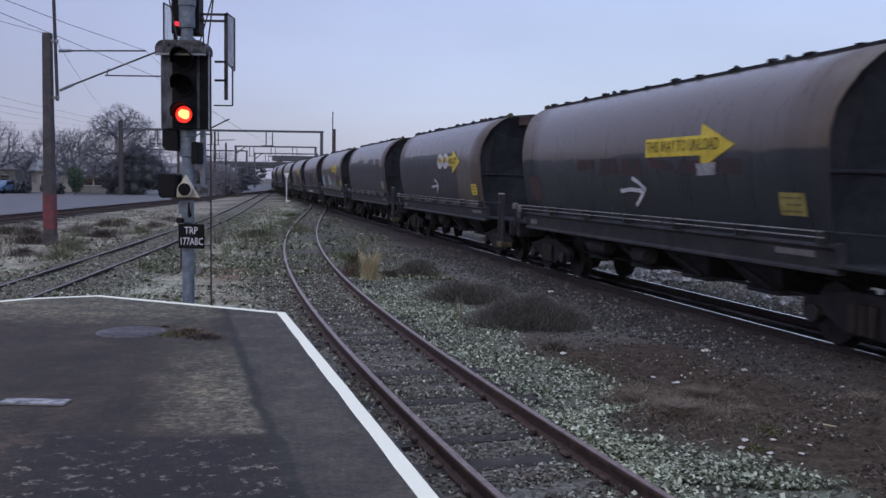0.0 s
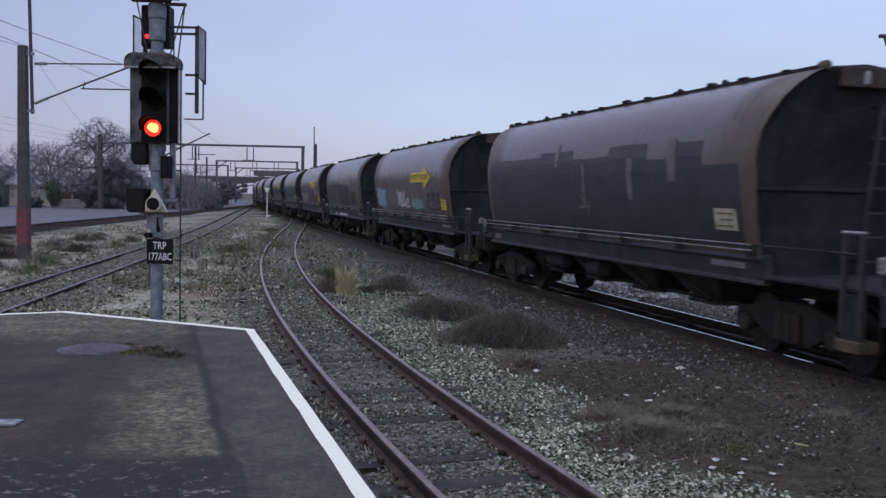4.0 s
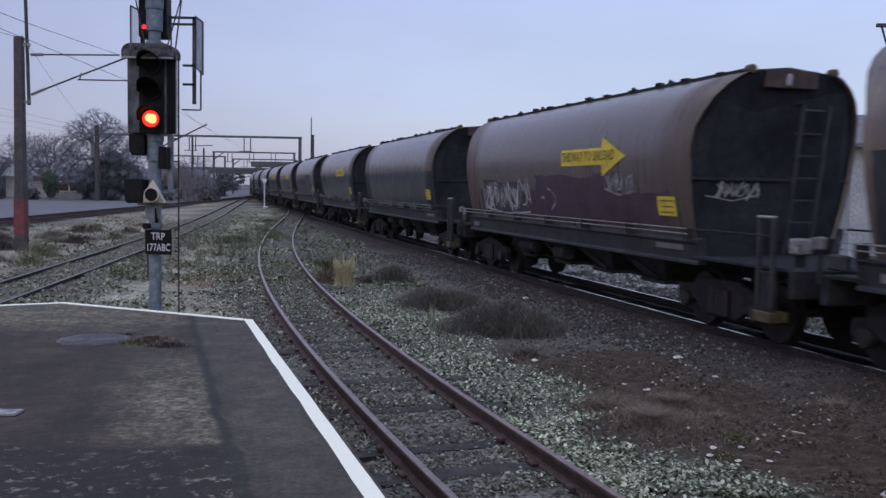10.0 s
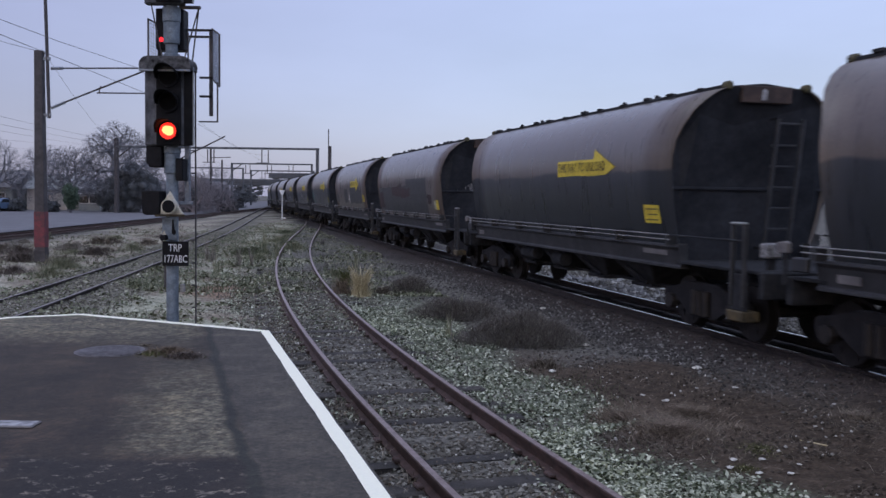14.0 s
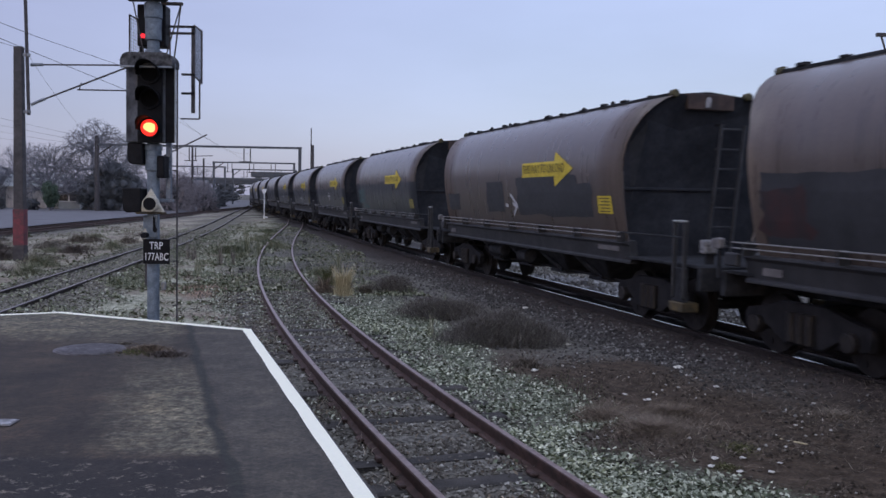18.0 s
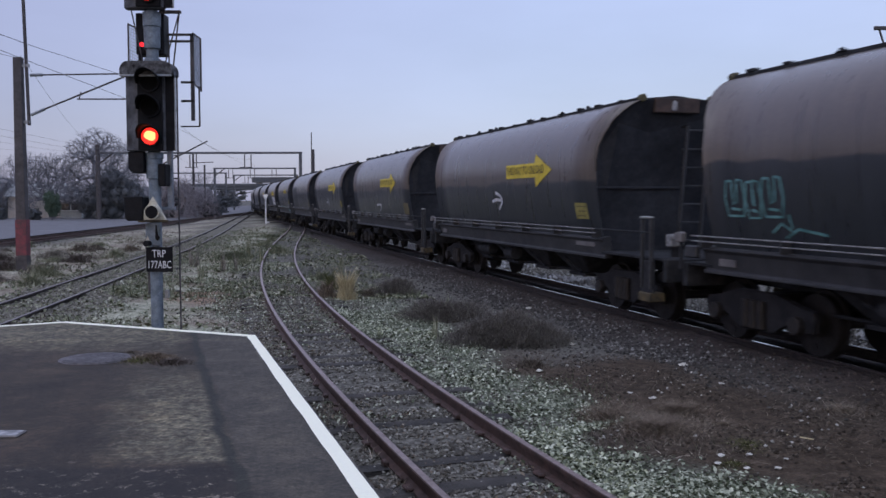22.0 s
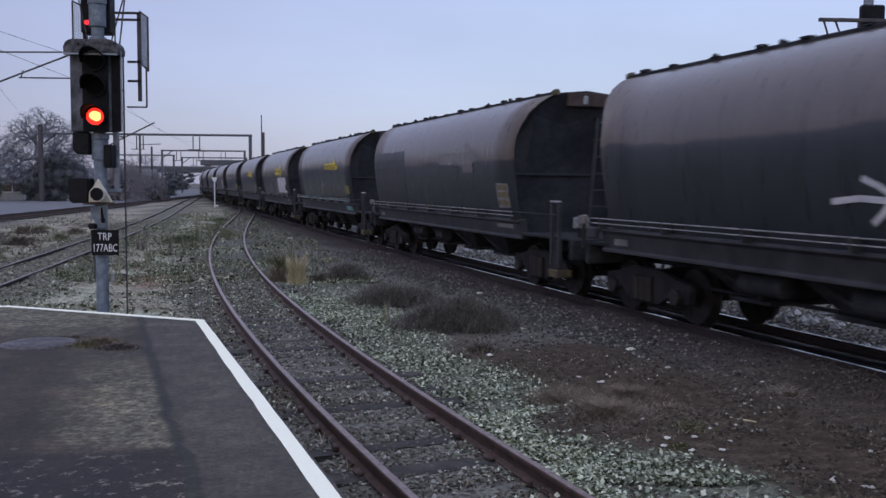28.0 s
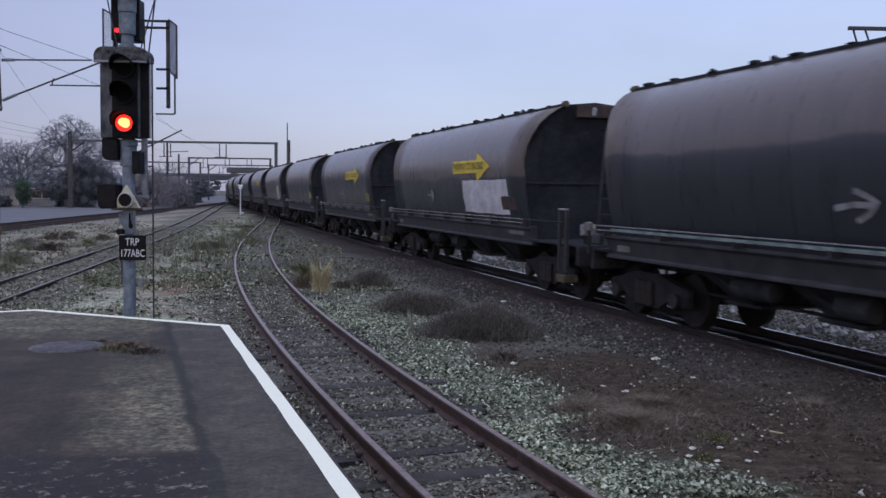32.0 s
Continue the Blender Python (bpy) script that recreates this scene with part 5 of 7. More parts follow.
def build_signal():
    s = tagged(new("railway_signal"), "grey pole signal with a lit red lens and black sign plate", "signal")
    part("pole", rod((SX, SY, -0.3), (SX, SY, 5.3), 0.073, 20), M_POLE, s, smooth=False)
    part("pole_foot", rod((SX, SY, -0.3), (SX, SY, -0.05), 0.16, 16), M_CONC, s)
    for z0, z1, r in ((2.28, 2.52, 0.098), (2.52, 2.60, 0.108), (3.84, 4.10, 0.098), (4.10, 4.28, 0.108), (3.66, 3.72, 0.10)):
        part("collar", bevelled(rod((SX, SY, z0), (SX, SY, z1), r, 18), 0.006), M_POLE, s)
    for zb, zt, lit in ((2.61, 3.55, True), (4.30, 5.24, True)):
        head = part("signal_head", bevelled(prism([(SX - 0.30, SY - 0.10), (SX - 0.16, SY - 0.17), (SX + 0.19, SY - 0.17), (SX + 0.19, SY - 0.05), (SX + 0.16, SY + 0.02), (SX - 0.30, SY + 0.02)], "z", zb, zt), 0.012),
                    M_CHEEK, s, "streaked grey signal casing")
        part("centre_column", box(SX - 0.13, SX + 0.165, SY - 0.20, SY - 0.171, zb + 0.005, zt - 0.02, 0.008), M_HOOD, head)
        part("back_board", box(SX + 0.17, SX + 0.30, SY - 0.15, SY - 0.13, zb, zt, 0.006), M_HOOD, head, "black backing board")
        part("board_edge", box(SX + 0.296, SX + 0.308, SY - 0.155, SY - 0.125, zb, zt), M_GALV, head)
        arc = [(SX + 0.205 + 0.10 * math.cos(radians(a)), zt + 0.01 + 0.10 * math.sin(radians(a))) for a in range(0, 91, 18)] + [(SX - 0.21 + 0.10 * math.cos(radians(a)), zt + 0.01 + 0.10 * math.sin(radians(a))) for a in range(90, 181, 18)]
        part("top_hood", bevelled(prism([(SX + 0.305, zt - 0.05)] + arc + [(SX - 0.31, zt - 0.05)], "y", SY - 0.28, SY + 0.03), 0.008), M_HOODWORN, head, "sooty rounded top hood with pale wear")
        part("hood_lip", box(SX - 0.305, SX + 0.30, SY - 0.292, SY - 0.25, zt - 0.072, zt - 0.048, 0.004), M_GALV, head)
        for i, z in enumerate((zb + 0.17, zb + 0.51, zb + 0.81)):
            lens_unit(head, SX + 0.025, z, lit and i == 0)
    part("rear_box", bevelled(prism([(SX - 0.28, 2.40), (SX - 0.24, 2.35), (SX - 0.09, 2.35), (SX - 0.09, 2.605), (SX - 0.28, 2.605)], "y", SY - 0.12, SY + 0.16), 0.01), M_BLACK, s, "black box behind the pole")
    part("clamp_box", box(SX + 0.07, SX + 0.16, SY - 0.10, SY + 0.10, 2.19, 2.46, 0.012), M_BLACK, s)
    up = part("upper_box", box(SX - 0.21, SX + 0.13, SY + 0.04, SY + 0.26, 3.78, 4.28, 0.012), M_BLACK, s, "black box on the upper pole")
    # red reflection on the upper box, put in as a glowing disc
    part("rear_lamp", rod((SX - 0.135, SY + 0.04, 3.90), (SX - 0.135, SY + 0.02, 3.90), 0.028, 10), M_REDGLINT, up, "small red reflection drawn as a glowing disc")
    part("box_foot", box(SX - 0.19, SX - 0.15, SY + 0.06, SY + 0.10, 3.60, 3.78), M_BLACK, s)
    part("top_bracket", box(SX + 0.09, SX + 0.35, SY - 0.02, SY + 0.03, 4.265, 4.30, 0.004), M_MAST, s)
    for a, b in (((SX - 0.22, SY - .1, 4.32), (SX - 0.12, SY, 3.70)), ((SX + 0.33, SY, 4.28), (SX + 0.13, SY + .06, 3.66)), ((SX + 0.33, SY, 4.28), (SX + 0.22, SY + .1, 3.64)), ((SX + 0.17, SY + .1, 4.0), (SX + 0.17, SY + .1, 3.6))):
        part("cable", rod(a, b, 0.009, 6), M_MAST, s)
    # side guard screens of the maintainer's ladder
    for x0, x1, zt, zb, sl in ((SX + 0.345, SX + 0.555, 4.13, 3.50, 0.15), (SX - 0.32, SX - 0.205, 4.16, 3.02, 0.06)):
        scr = new("guard_screen")
        scr.parent = s
        ya, yb = SY + 0.55, SY + 0.10
        if x0 > SX:
            a, b = (x0, ya), (x1, yb)
        else:
            a, b = (x0, yb), (x1, ya)
        mesh_panel("screen_mesh", a, b, zb, zt, sl, scr)
        for p, d in ((a, 0), (b, sl)):
            part("screen_bar", rod((*p, zb - d), (*p, zt - d), 0.011, 6), M_MAST, scr)
        for z in (zb, zt):
            part("screen_bar", rod((*a, z), (*b, z - sl), 0.011, 6), M_MAST, scr)
        if x0 > SX:
            part("screen_bar", rod((SX + 0.53, yb, 3.40), (SX + 0.53, yb, 2.92), 0.011, 6), M_MAST, scr)
            part("screen_bar", rod((SX + 0.30, yb, 2.92), (SX + 0.53, yb, 2.92), 0.009, 6), M_MAST, scr)
            part("screen_post", box(SX + 0.40, SX + 0.44, SY + 0.20, SY + 0.24, 3.00, 4.06), M_MAST, scr)
            for z in (3.97, 4.05, 3.47, 3.24):
                part("screen_arm", box(SX + (0.10 if z > 3.9 else 0.28), SX + 0.44, SY + 0.20, SY + 0.23, z - 0.013, z + 0.013), M_MAST, scr)
    lad = new("signal_ladder")
    lad.parent = s
    for x in (SX + 0.225,):
        part("stile", box(x - 0.008, x + 0.008, SY + 0.21, SY + 0.23, -0.25, 3.6), M_MAST, lad)
    for k in range(12):
        part("rung", rod((SX + 0.17, SY + 0.22, 0.05 + 0.28 * k), (SX + 0.225, SY + 0.22, 0.05 + 0.28 * k), 0.009, 6), M_MAST, lad)
    part("cable_duct", box(SX + 0.12, SX + 0.185, SY + 0.10, SY + 0.16, 1.94, 3.0, 0.008), M_GALV, s)
    # subsidiary light in its triangle, the black lamp box and the sign plate
    part("lamp_box", bevelled(prism([(SX - 0.30, 1.80), (SX - 0.26, 1.77), (SX - 0.08, 1.78), (SX - 0.08, 2.065), (SX - 0.31, 2.065)], "y", SY - 0.22, SY + 0.04), 0.012), M_BLACK, s, "black lamp box")
    part("cross_arm", box(SX - 0.12, SX + 0.22, SY + 0.05, SY + 0.12, 1.90, 1.94, 0.005), M_GALV, s)
    tri = part("triangle_plate", bevelled(prism([(SX - 0.14, 1.775), (SX + 0.20, 1.775), (SX + 0.03, 2.07)], "y", SY - 0.20, SY - 0.17), 0.012), M_CREAM, s, "chipped cream triangle round a small lamp")
    part("triangle_base", box(SX - 0.15, SX + 0.21, SY - 0.21, SY - 0.16, 1.755, 1.785, 0.006), M_YELSTEP, tri)
    part("triangle_tube", rod((SX + 0.04, SY - 0.17, 1.88), (SX + 0.045, SY - 0.30, 1.88), 0.088, 18), M_CREAM, tri)
    part("triangle_lens", rod((SX + 0.045, SY - 0.30, 1.88), (SX + 0.045, SY - 0.304, 1.88), 0.076, 16), M_HOOD, tri)
    part("stop_bracket", box(SX - 0.09, SX + 0.09, SY - 0.11, SY - 0.075, 1.47, 1.74, 0.006), M_POLE, s)
    part("lock_hasp", bevelled(prism([(SX + 0.035, 1.72), (SX + 0.05, 1.72), (SX + 0.06, 1.60), (SX + 0.085, 1.57), (SX + 0.06, 1.53), (SX + 0.03, 1.55)], "y", SY - 0.13, SY - 0.112), 0.004), M_BLACK, s)
    part("small_lamp", rod((SX - 0.05, SY - 0.10, 1.50), (SX - 0.06, SY - 0.20, 1.50), 0.035, 12), M_BLACK, s)
    for x, z in ((SX - 0.035, 1.56), (SX - 0.09, 1.455)):
        part("reflector", prism([(x - 0.025, z - 0.02), (x + 0.025, z - 0.02), (x, z + 0.03)], "y", SY - 0.215, SY - 0.205), M_CREAM, s)
    part("conduit", box(SX - 0.10, SX - 0.06, SY - 0.02, SY + 0.05, 0.88, 1.20, 0.004), M_MAST, s)
    part("junction", box(SX + 0.085, SX + 0.13, SY + 0.02, SY + 0.10, 0.82, 0.92, 0.006), M_CONC, s)
    sign = part("sign_plate", box(SX - 0.085, SX + 0.235, SY - 0.125, SY - 0.113, 1.155, 1.455, 0.004), M_BLACK, s, "black enamel sign plate with white letters")
    up3 = Matrix.Rotation(radians(90), 4, "X")
    lettering("sign_text", "TRP", 0.130, M_TEXTWHITE, sign, Matrix.Translation((SX + 0.072, SY - 0.128, 1.372)) @ up3, 0.74, 0.001)
    lettering("sign_text", "177ABC", 0.130, M_TEXTWHITE, sign, Matrix.Translation((SX + 0.075, SY - 0.128, 1.238)) @ up3, 0.66, 0.001)
    return s


build_signal()

# ---- platform details ----
M_IRON = surface("worn_cast_iron", (0.065, 0.060, 0.062), (0.22, 0.205, 0.21), 20, 0.6, 0.4, 0.4)
cover = tagged(empty("manhole_cover", -3.16, 8.39, PZ), "round cast-iron manhole cover let into the asphalt", "manhole cover")
part("cover_plate", rod((0, 0, 0.002), (0, 0, 0.012), 0.30, 32), M_IRON, cover)
for _r in (0.06, 0.12, 0.18, 0.24):
    _b = bmesh.new()
    _v = [[_b.verts.new((rr * math.cos(radians(15 * i)), rr * math.sin(radians(15 * i)), 0.017)) for i in range(24)] for rr in (_r, _r + 0.022)]
    for i in range(24):
        _b.faces.new((_v[0][i], _v[1][i], _v[1][(i + 1) % 24], _v[0][(i + 1) % 24]))
    part("raised_ring", _b, M_IRON, cover)
part("cover_frame", prism(disc_outline(0, 0, 0.325, 32), "z", 0.0005, 0.006), M_IRON, cover)
slab = tagged(empty("painted_slab", -2.82, 5.66, PZ), "short worn white-painted slab in the asphalt", "platform marking")
part("slab_top", bevelled(box(-0.22, 0.22, -0.075, 0.075, 0.001, 0.012), 0.004), M_GHOST, slab)
side_chip = part("slab_paint", box(-0.21, 0.205, -0.06, 0.065, 0.012, 0.015), M_CHALK, slab)


# ---- scattered stones, leaves and grass ----
def island_material(name, stops, rough=0.9, trans=0.0):
    m, n, l, p = nodes_of(name)
    g = n.new("ShaderNodeNewGeometry")
    r = ramp_node(n, l, g.outputs["Random Per Island"], stops)
    t = noise_node(n, l, 30, 3)
    k = ramp_node(n, l, t.outputs["Fac"], [(0.3, (0.75,) * 3), (0.7, (1.2,) * 3)])
    l.new(mix_node(n, l, "MULTIPLY", 0.8, r.outputs["Color"], k.outputs["Color"]), p.inputs["Base Color"])
    p.inputs["Roughness"].default_value = rough
    p.inputs["Specular IOR Level"].default_value = 0.25
    return m


M_STONE = island_material("grey_ballast_stones", [(0, (0.054, 0.047, 0.038)), (0.6, (0.165, 0.153, 0.128)), (0.92, (0.30, 0.288, 0.248)), (1, (0.46, 0.45, 0.40))])
M_STONEDARK = island_material("oily_ballast_stones", [(0, (0.026, 0.024, 0.022)), (0.75, (0.098, 0.093, 0.086)), (1, (0.27, 0.265, 0.245))])
M_COVER = island_material("pale_groundcover_leaves", [(0, (0.046, 0.058, 0.028)), (0.30, (0.140, 0.160, 0.106)), (0.70, (0.36, 0.385, 0.285)), (1, (0.68, 0.70, 0.55))])
M_COVERLIT = island_material("yellowish_groundcover_leaves", [(0, (0.10, 0.115, 0.050)), (0.35, (0.25, 0.270, 0.165)), (0.75, (0.50, 0.52, 0.36)), (1, (0.78, 0.79, 0.60))])
M_WEED = island_material("dull_verge_weeds", [(0, (0.095, 0.105, 0.062)), (0.5, (0.170, 0.182, 0.115)), (0.85, (0.28, 0.285, 0.195)), (1, (0.42, 0.41, 0.31))])
M_GREYTWIG = island_material("grey_dead_twigs", [(0, (0.092, 0.083, 0.070)), (0.6, (0.195, 0.177, 0.150)), (1, (0.34, 0.315, 0.275))])
M_MOSSLIT = island_material("yellow_green_moss", [(0, (0.044, 0.045, 0.017)), (0.6, (0.088, 0.090, 0.034)), (0.94, (0.16, 0.16, 0.07)), (1, (0.60, 0.58, 0.42))])
M_MOSS = island_material("bright_moss", [(0, (0.036, 0.042, 0.014)), (0.6, (0.078, 0.088, 0.030)), (1, (0.15, 0.16, 0.06))])
M_DRYGRASS = island_material("dry_grass_blades", [(0, (0.050, 0.042, 0.034)), (0.6, (0.120, 0.100, 0.080)), (0.9, (0.22, 0.19, 0.150)), (1, (0.40, 0.36, 0.29))])
M_STRAW = island_material("straw_grass_blades", [(0, (0.26, 0.215, 0.115)), (0.6, (0.52, 0.445, 0.270)), (1, (0.74, 0.66, 0.45))])
M_GREEN = island_material("winter_grass_blades", [(0, (0.075, 0.082, 0.045)), (0.6, (0.116, 0.132, 0.083)), (1, (0.220, 0.226, 0.152))])
M_BUSHTWIG = island_material("dark_bush_twigs", [(0, (0.056, 0.050, 0.043)), (0.6, (0.132, 0.118, 0.103)), (0.96, (0.20, 0.185, 0.16)), (1, (0.36, 0.33, 0.29))])
M_BROWNTWIG = island_material("dead_bracken_twigs", [(0, (0.040, 0.032, 0.028)), (0.6, (0.095, 0.078, 0.069)), (1, (0.17, 0.145, 0.125))])
# distance haze is mixed into this bark colour: paler and bluer
M_HAZEBARK = island_material("hazed_tree_twigs", [(0, (0.150, 0.152, 0.170)), (1, (0.205, 0.206, 0.228))])


M_ROCK = island_material("pale_broken_rock", [(0, (0.14, 0.137, 0.13)), (0.6, (0.30, 0.295, 0.28)), (1, (0.50, 0.49, 0.46))])
M_FLINT = island_material("pale_flints", [(0, (0.22, 0.21, 0.18)), (1, (0.62, 0.60, 0.54))])


M_HAY = island_material("withered_hay_stalks", [(0, (0.095, 0.076, 0.060)), (0.6, (0.21, 0.173, 0.135)), (0.92, (0.37, 0.32, 0.25)), (1, (0.58, 0.52, 0.42))])


M_HAYBROWN = island_material("brown_withered_stalks", [(0, (0.075, 0.057, 0.042)), (0.6, (0.165, 0.128, 0.095)), (0.93, (0.29, 0.235, 0.18)), (1, (0.50, 0.44, 0.34))])


M_CLOD = island_material("brown_soil_clods", [(0, (0.025, 0.020, 0.015)), (0.7, (0.078, 0.062, 0.047)), (1, (0.16, 0.132, 0.104))])


def ground_z(x, y):
    dm, ds, ball, pale, soil, bed, grass, dead, n1, n2 = zones(x, y)
    return -0.185 + ((n1 - 0.5) * 0.07 + (n2 - 0.5) * 0.04) * (1 - 0.75 * bed) + (0.036 + 0.045 * smooth01(y, 14, 24)) * bed + 0.05 * grass + 0.05 * soil + 0.11 * loop_bed(x, y) + 0.115 * shoulder(dm, y)


def scatter_stones(name, x, y, z, size, mat, seed, label):
    r = np.random.RandomState(seed)
    n = len(x)
    base = np.array([(1, 0, 0), (0, 1, 0), (-1, 0, 0), (0, -1, 0), (0, 0, 1), (0, 0, -1)], float)
    tri = np.array([(0, 1, 4), (1, 2, 4), (2, 3, 4), (3, 0, 4), (1, 0, 5), (2, 1, 5), (3, 2, 5), (0, 3, 5)])
    v = base[None] * r.uniform(0.55, 1.25, (n, 6, 1)) * np.array([1, 1, 0.75]) + r.normal(0, 0.12, (n, 6, 3))
    a = r.uniform(0, 6.28, n)
    c, s = np.cos(a)[:, None], np.sin(a)[:, None]
    vx, vy = v[:, :, 0] * c - v[:, :, 1] * s, v[:, :, 0] * s + v[:, :, 1] * c
    v = np.stack([vx, vy, v[:, :, 2]], 2) * size[:, None, None]
    v += np.stack([x, y, z], 1)[:, None]
    f = tri[None] + (np.arange(n) * 6)[:, None, None]
    return tagged(mesh_ob(name, v.reshape(-1, 3).tolist(), f.reshape(-1, 3).tolist(), mat), label, "gravel", kind="stuff")


def blade_mesh(x, y, z, h, lean, width, r):
    """Bent grass blades as narrow three-point strips: arrays in, vertices and faces out."""
    n = len(x)
    a, b = r.uniform(0, 6.28, n), r.uniform(0, 6.28, n)
    dx, dy = np.cos(a) * width, np.sin(a) * width
    lx, ly = np.cos(b) * lean * h, np.sin(b) * lean * h
    p0 = np.stack([x - dx, y - dy, z], 1)
    p1 = np.stack([x + dx, y + dy, z], 1)
    p2 = np.stack([x + lx * .4 + dx * .7, y + ly * .4 + dy * .7, z + h * .6], 1)
    p3 = np.stack([x + lx * .4 - dx * .7, y + ly * .4 - dy * .7, z + h * .6], 1)
    p4 = np.stack([x + lx, y + ly, z + h], 1)
    v = np.stack([p0, p1, p2, p3, p4], 1).reshape(-1, 3)
    k = np.arange(n) * 5
    f = [(i, i + 1, i + 2, i + 3) for i in k] + [(i + 3, i + 2, i + 4) for i in k]
    return v, f


def grass(name, x, y, z, h, lean, width, mat, seed, label, cat="grass", kind="stuff"):
    v, f = blade_mesh(x, y, z, h, lean, width, np.random.RandomState(seed))
    return tagged(mesh_ob(name, v.tolist(), f, mat), label, cat, kind=kind)


def leaves(name, x, y, z, size, mat, seed, label, tilt=0.7):
    r = np.random.RandomState(seed)
    n = len(x)
    a = r.uniform(0, 6.28, n)
    u = np.stack([np.cos(a), np.sin(a), r.normal(0, tilt * .6, n)], 1)
    w = np.stack([-np.sin(a), np.cos(a), r.normal(0, tilt * .6, n)], 1)
    c = np.stack([x, y, z], 1)
    s = size[:, None]
    v = np.stack([c - u * s, c - w * s * .62 + (0, 0, .004), c + u * s, c + w * s * .62 + (0, 0, .004)], 1).reshape(-1, 3)
    f = [(i, i + 1, i + 2, i + 3) for i in range(0, 4 * n, 4)]
    return tagged(mesh_ob(name, v.tolist(), f, mat), label, "ground cover", kind="stuff")


def spread(n, x0, x1, y0, y1, seed, keep):
    """Random ground points, denser towards the platform, kept where keep(zones) says so."""
    r = np.random.RandomState(seed)
    y = y0 + (y1 - y0) * r.rand(n) ** 1.7
    x = x0 + (x1 - x0) * r.rand(n)
    x = x + np.interp(y, _SY, _SX)
    q = zones(x, y)
    ok = r.rand(n) < keep(*q)
    x, y = x[ok], y[ok]
    on_plat = np.zeros(len(x), bool)
    for i in range(len(x)):
        on_plat[i] = y[i] < 11.05 and x[i] < siding_x(y[i]) - 1.25
    x, y = x[~on_plat], y[~on_plat]
    return x, y, ground_z(x, y)


def on_sleeper(x, y):
    """True where a point lies on one of the siding's sleepers."""
    on = np.zeros(len(x), bool)
    for a, b, h in spaced(siding_x, 2.5, 40, 0.66):
        c, s = math.cos(radians(h)), math.sin(radians(h))
        on |= (np.abs((x - a) * -s + (y - b) * c) < 0.12) & (np.abs((x - a) * c + (y - b) * s) < 1.1)
    return on


_r = np.random.RandomState(5)
x, y, z = spread(64000, -2.9, 1.5, 3.6, 26, 11, lambda dm, ds, ball, pale, soil, bed, gr, dead, n1, n2: np.clip(0.85 - pale * .3 - soil, 0, 1) * (ds < 1.45) * np.clip((2.3 + ds + (n1 - .5) * 1.6) / 1.5, 0, 1))
_ok = ~on_sleeper(x, y) | (_r.rand(len(x)) < 0.10)
x, y, z = x[_ok], y[_ok], z[_ok]
scatter_stones("ballast_stones", x, y, z + 0.01, _r.uniform(0.008, 0.030, len(x)), M_STONE, 12, "loose grey ballast stones round the siding's sleepers")
x, y, z = spread(60000, 1.0, 7.5, 5, 30, 13, lambda dm, ds, ball, pale, soil, bed, gr, dead, n1, n2: np.clip(ball * 1.1 + 0.16 - soil * .15 - pale * .3, 0, 1) * (dm < -0.95) * (1 - 0.7 * shoulder(dm, 10 + dm * 0)))
_ok = _r.rand(len(x)) < np.clip((y - 9.0) / 3, 0.22, 1)
x, y, z = x[_ok], y[_ok], z[_ok]
scatter_stones("dark_ballast_stones", x, y, z + 0.008, _r.uniform(0.012, 0.034, len(x)), M_STONEDARK, 14, "dark oily ballast stones beside the goods line")
x, y, z = spread(42000, 0.5, 3.4, 3.8, 22, 15, lambda dm, ds, ball, pale, soil, bed, gr, dead, n1, n2: pale * np.clip(n1 * 1.1 + n2 * 0.9 - .35, 0.35, 1))
leaves("ground_cover", x, y, z + 0.02 + _r.uniform(0, .035, len(x)), _r.uniform(0.010, 0.028, len(x)), M_COVER, 16, "low pale-leaved ground cover among the gravel")
x, y, z = spread(15000, 0.7, 2.8, 3.8, 16, 155, lambda dm, ds, ball, pale, soil, bed, gr, dead, n1, n2: pale * np.clip((n1 * 0.6 + n2 * 0.4 - .48) * 5, 0, 1))
leaves("lit_ground_cover", x, y, z + 0.03 + _r.uniform(0, .03, len(x)), _r.uniform(0.012, 0.030, len(x)), M_COVERLIT, 156, "yellowish pale clumps in the ground cover")
x, y, z = spread(4500, 0.45, 3.0, 3.8, 22, 17, lambda dm, ds, ball, pale, soil, bed, gr, dead, n1, n2: pale)
scatter_stones("pale_stones", x, y, z + 0.012, _r.uniform(0.010, 0.028, len(x)), M_STONE, 18, "mixed grey stones under the ground cover")
x, y, z = spread(26000, 1.2, 6.5, 5.0, 15, 19, lambda dm, ds, ball, pale, soil, bed, gr, dead, n1, n2: soil * np.clip((n1 - .42) * 3, 0.06, 1))
grass("dead_grass", x, y, z, _r.uniform(0.015, 0.07, len(x)), 2.2, 0.0022, M_DRYGRASS, 20, "thin dead grass on bare brown soil")
x, y, z = spread(5200, 0.55, 2.6, 4, 26, 21, lambda dm, ds, ball, pale, soil, bed, gr, dead, n1, n2: (1 - bed) * np.clip((n2 - .45) * 3, 0, 1))
grass("winter_grass", x, y, z, _r.uniform(0.03, 0.10, len(x)), 0.8, 0.004, M_GREEN, 22, "short green winter grass in the gravel")
x, y, z = spread(34000, -1.6, 0.9, 4, 30, 23, lambda dm, ds, ball, pale, soil, bed, gr, dead, n1, n2: np.clip((n1 - .30) * 2.2, 0, .9))
_ok = ~on_sleeper(x, y) | (_r.rand(len(x)) < 0.12)
x, y, z = x[_ok], y[_ok], z[_ok]
leaves("track_weeds", x, y, z + 0.02, _r.uniform(0.012, 0.030, len(x)), M_COVER, 24, "small pale weeds between the siding's rails")
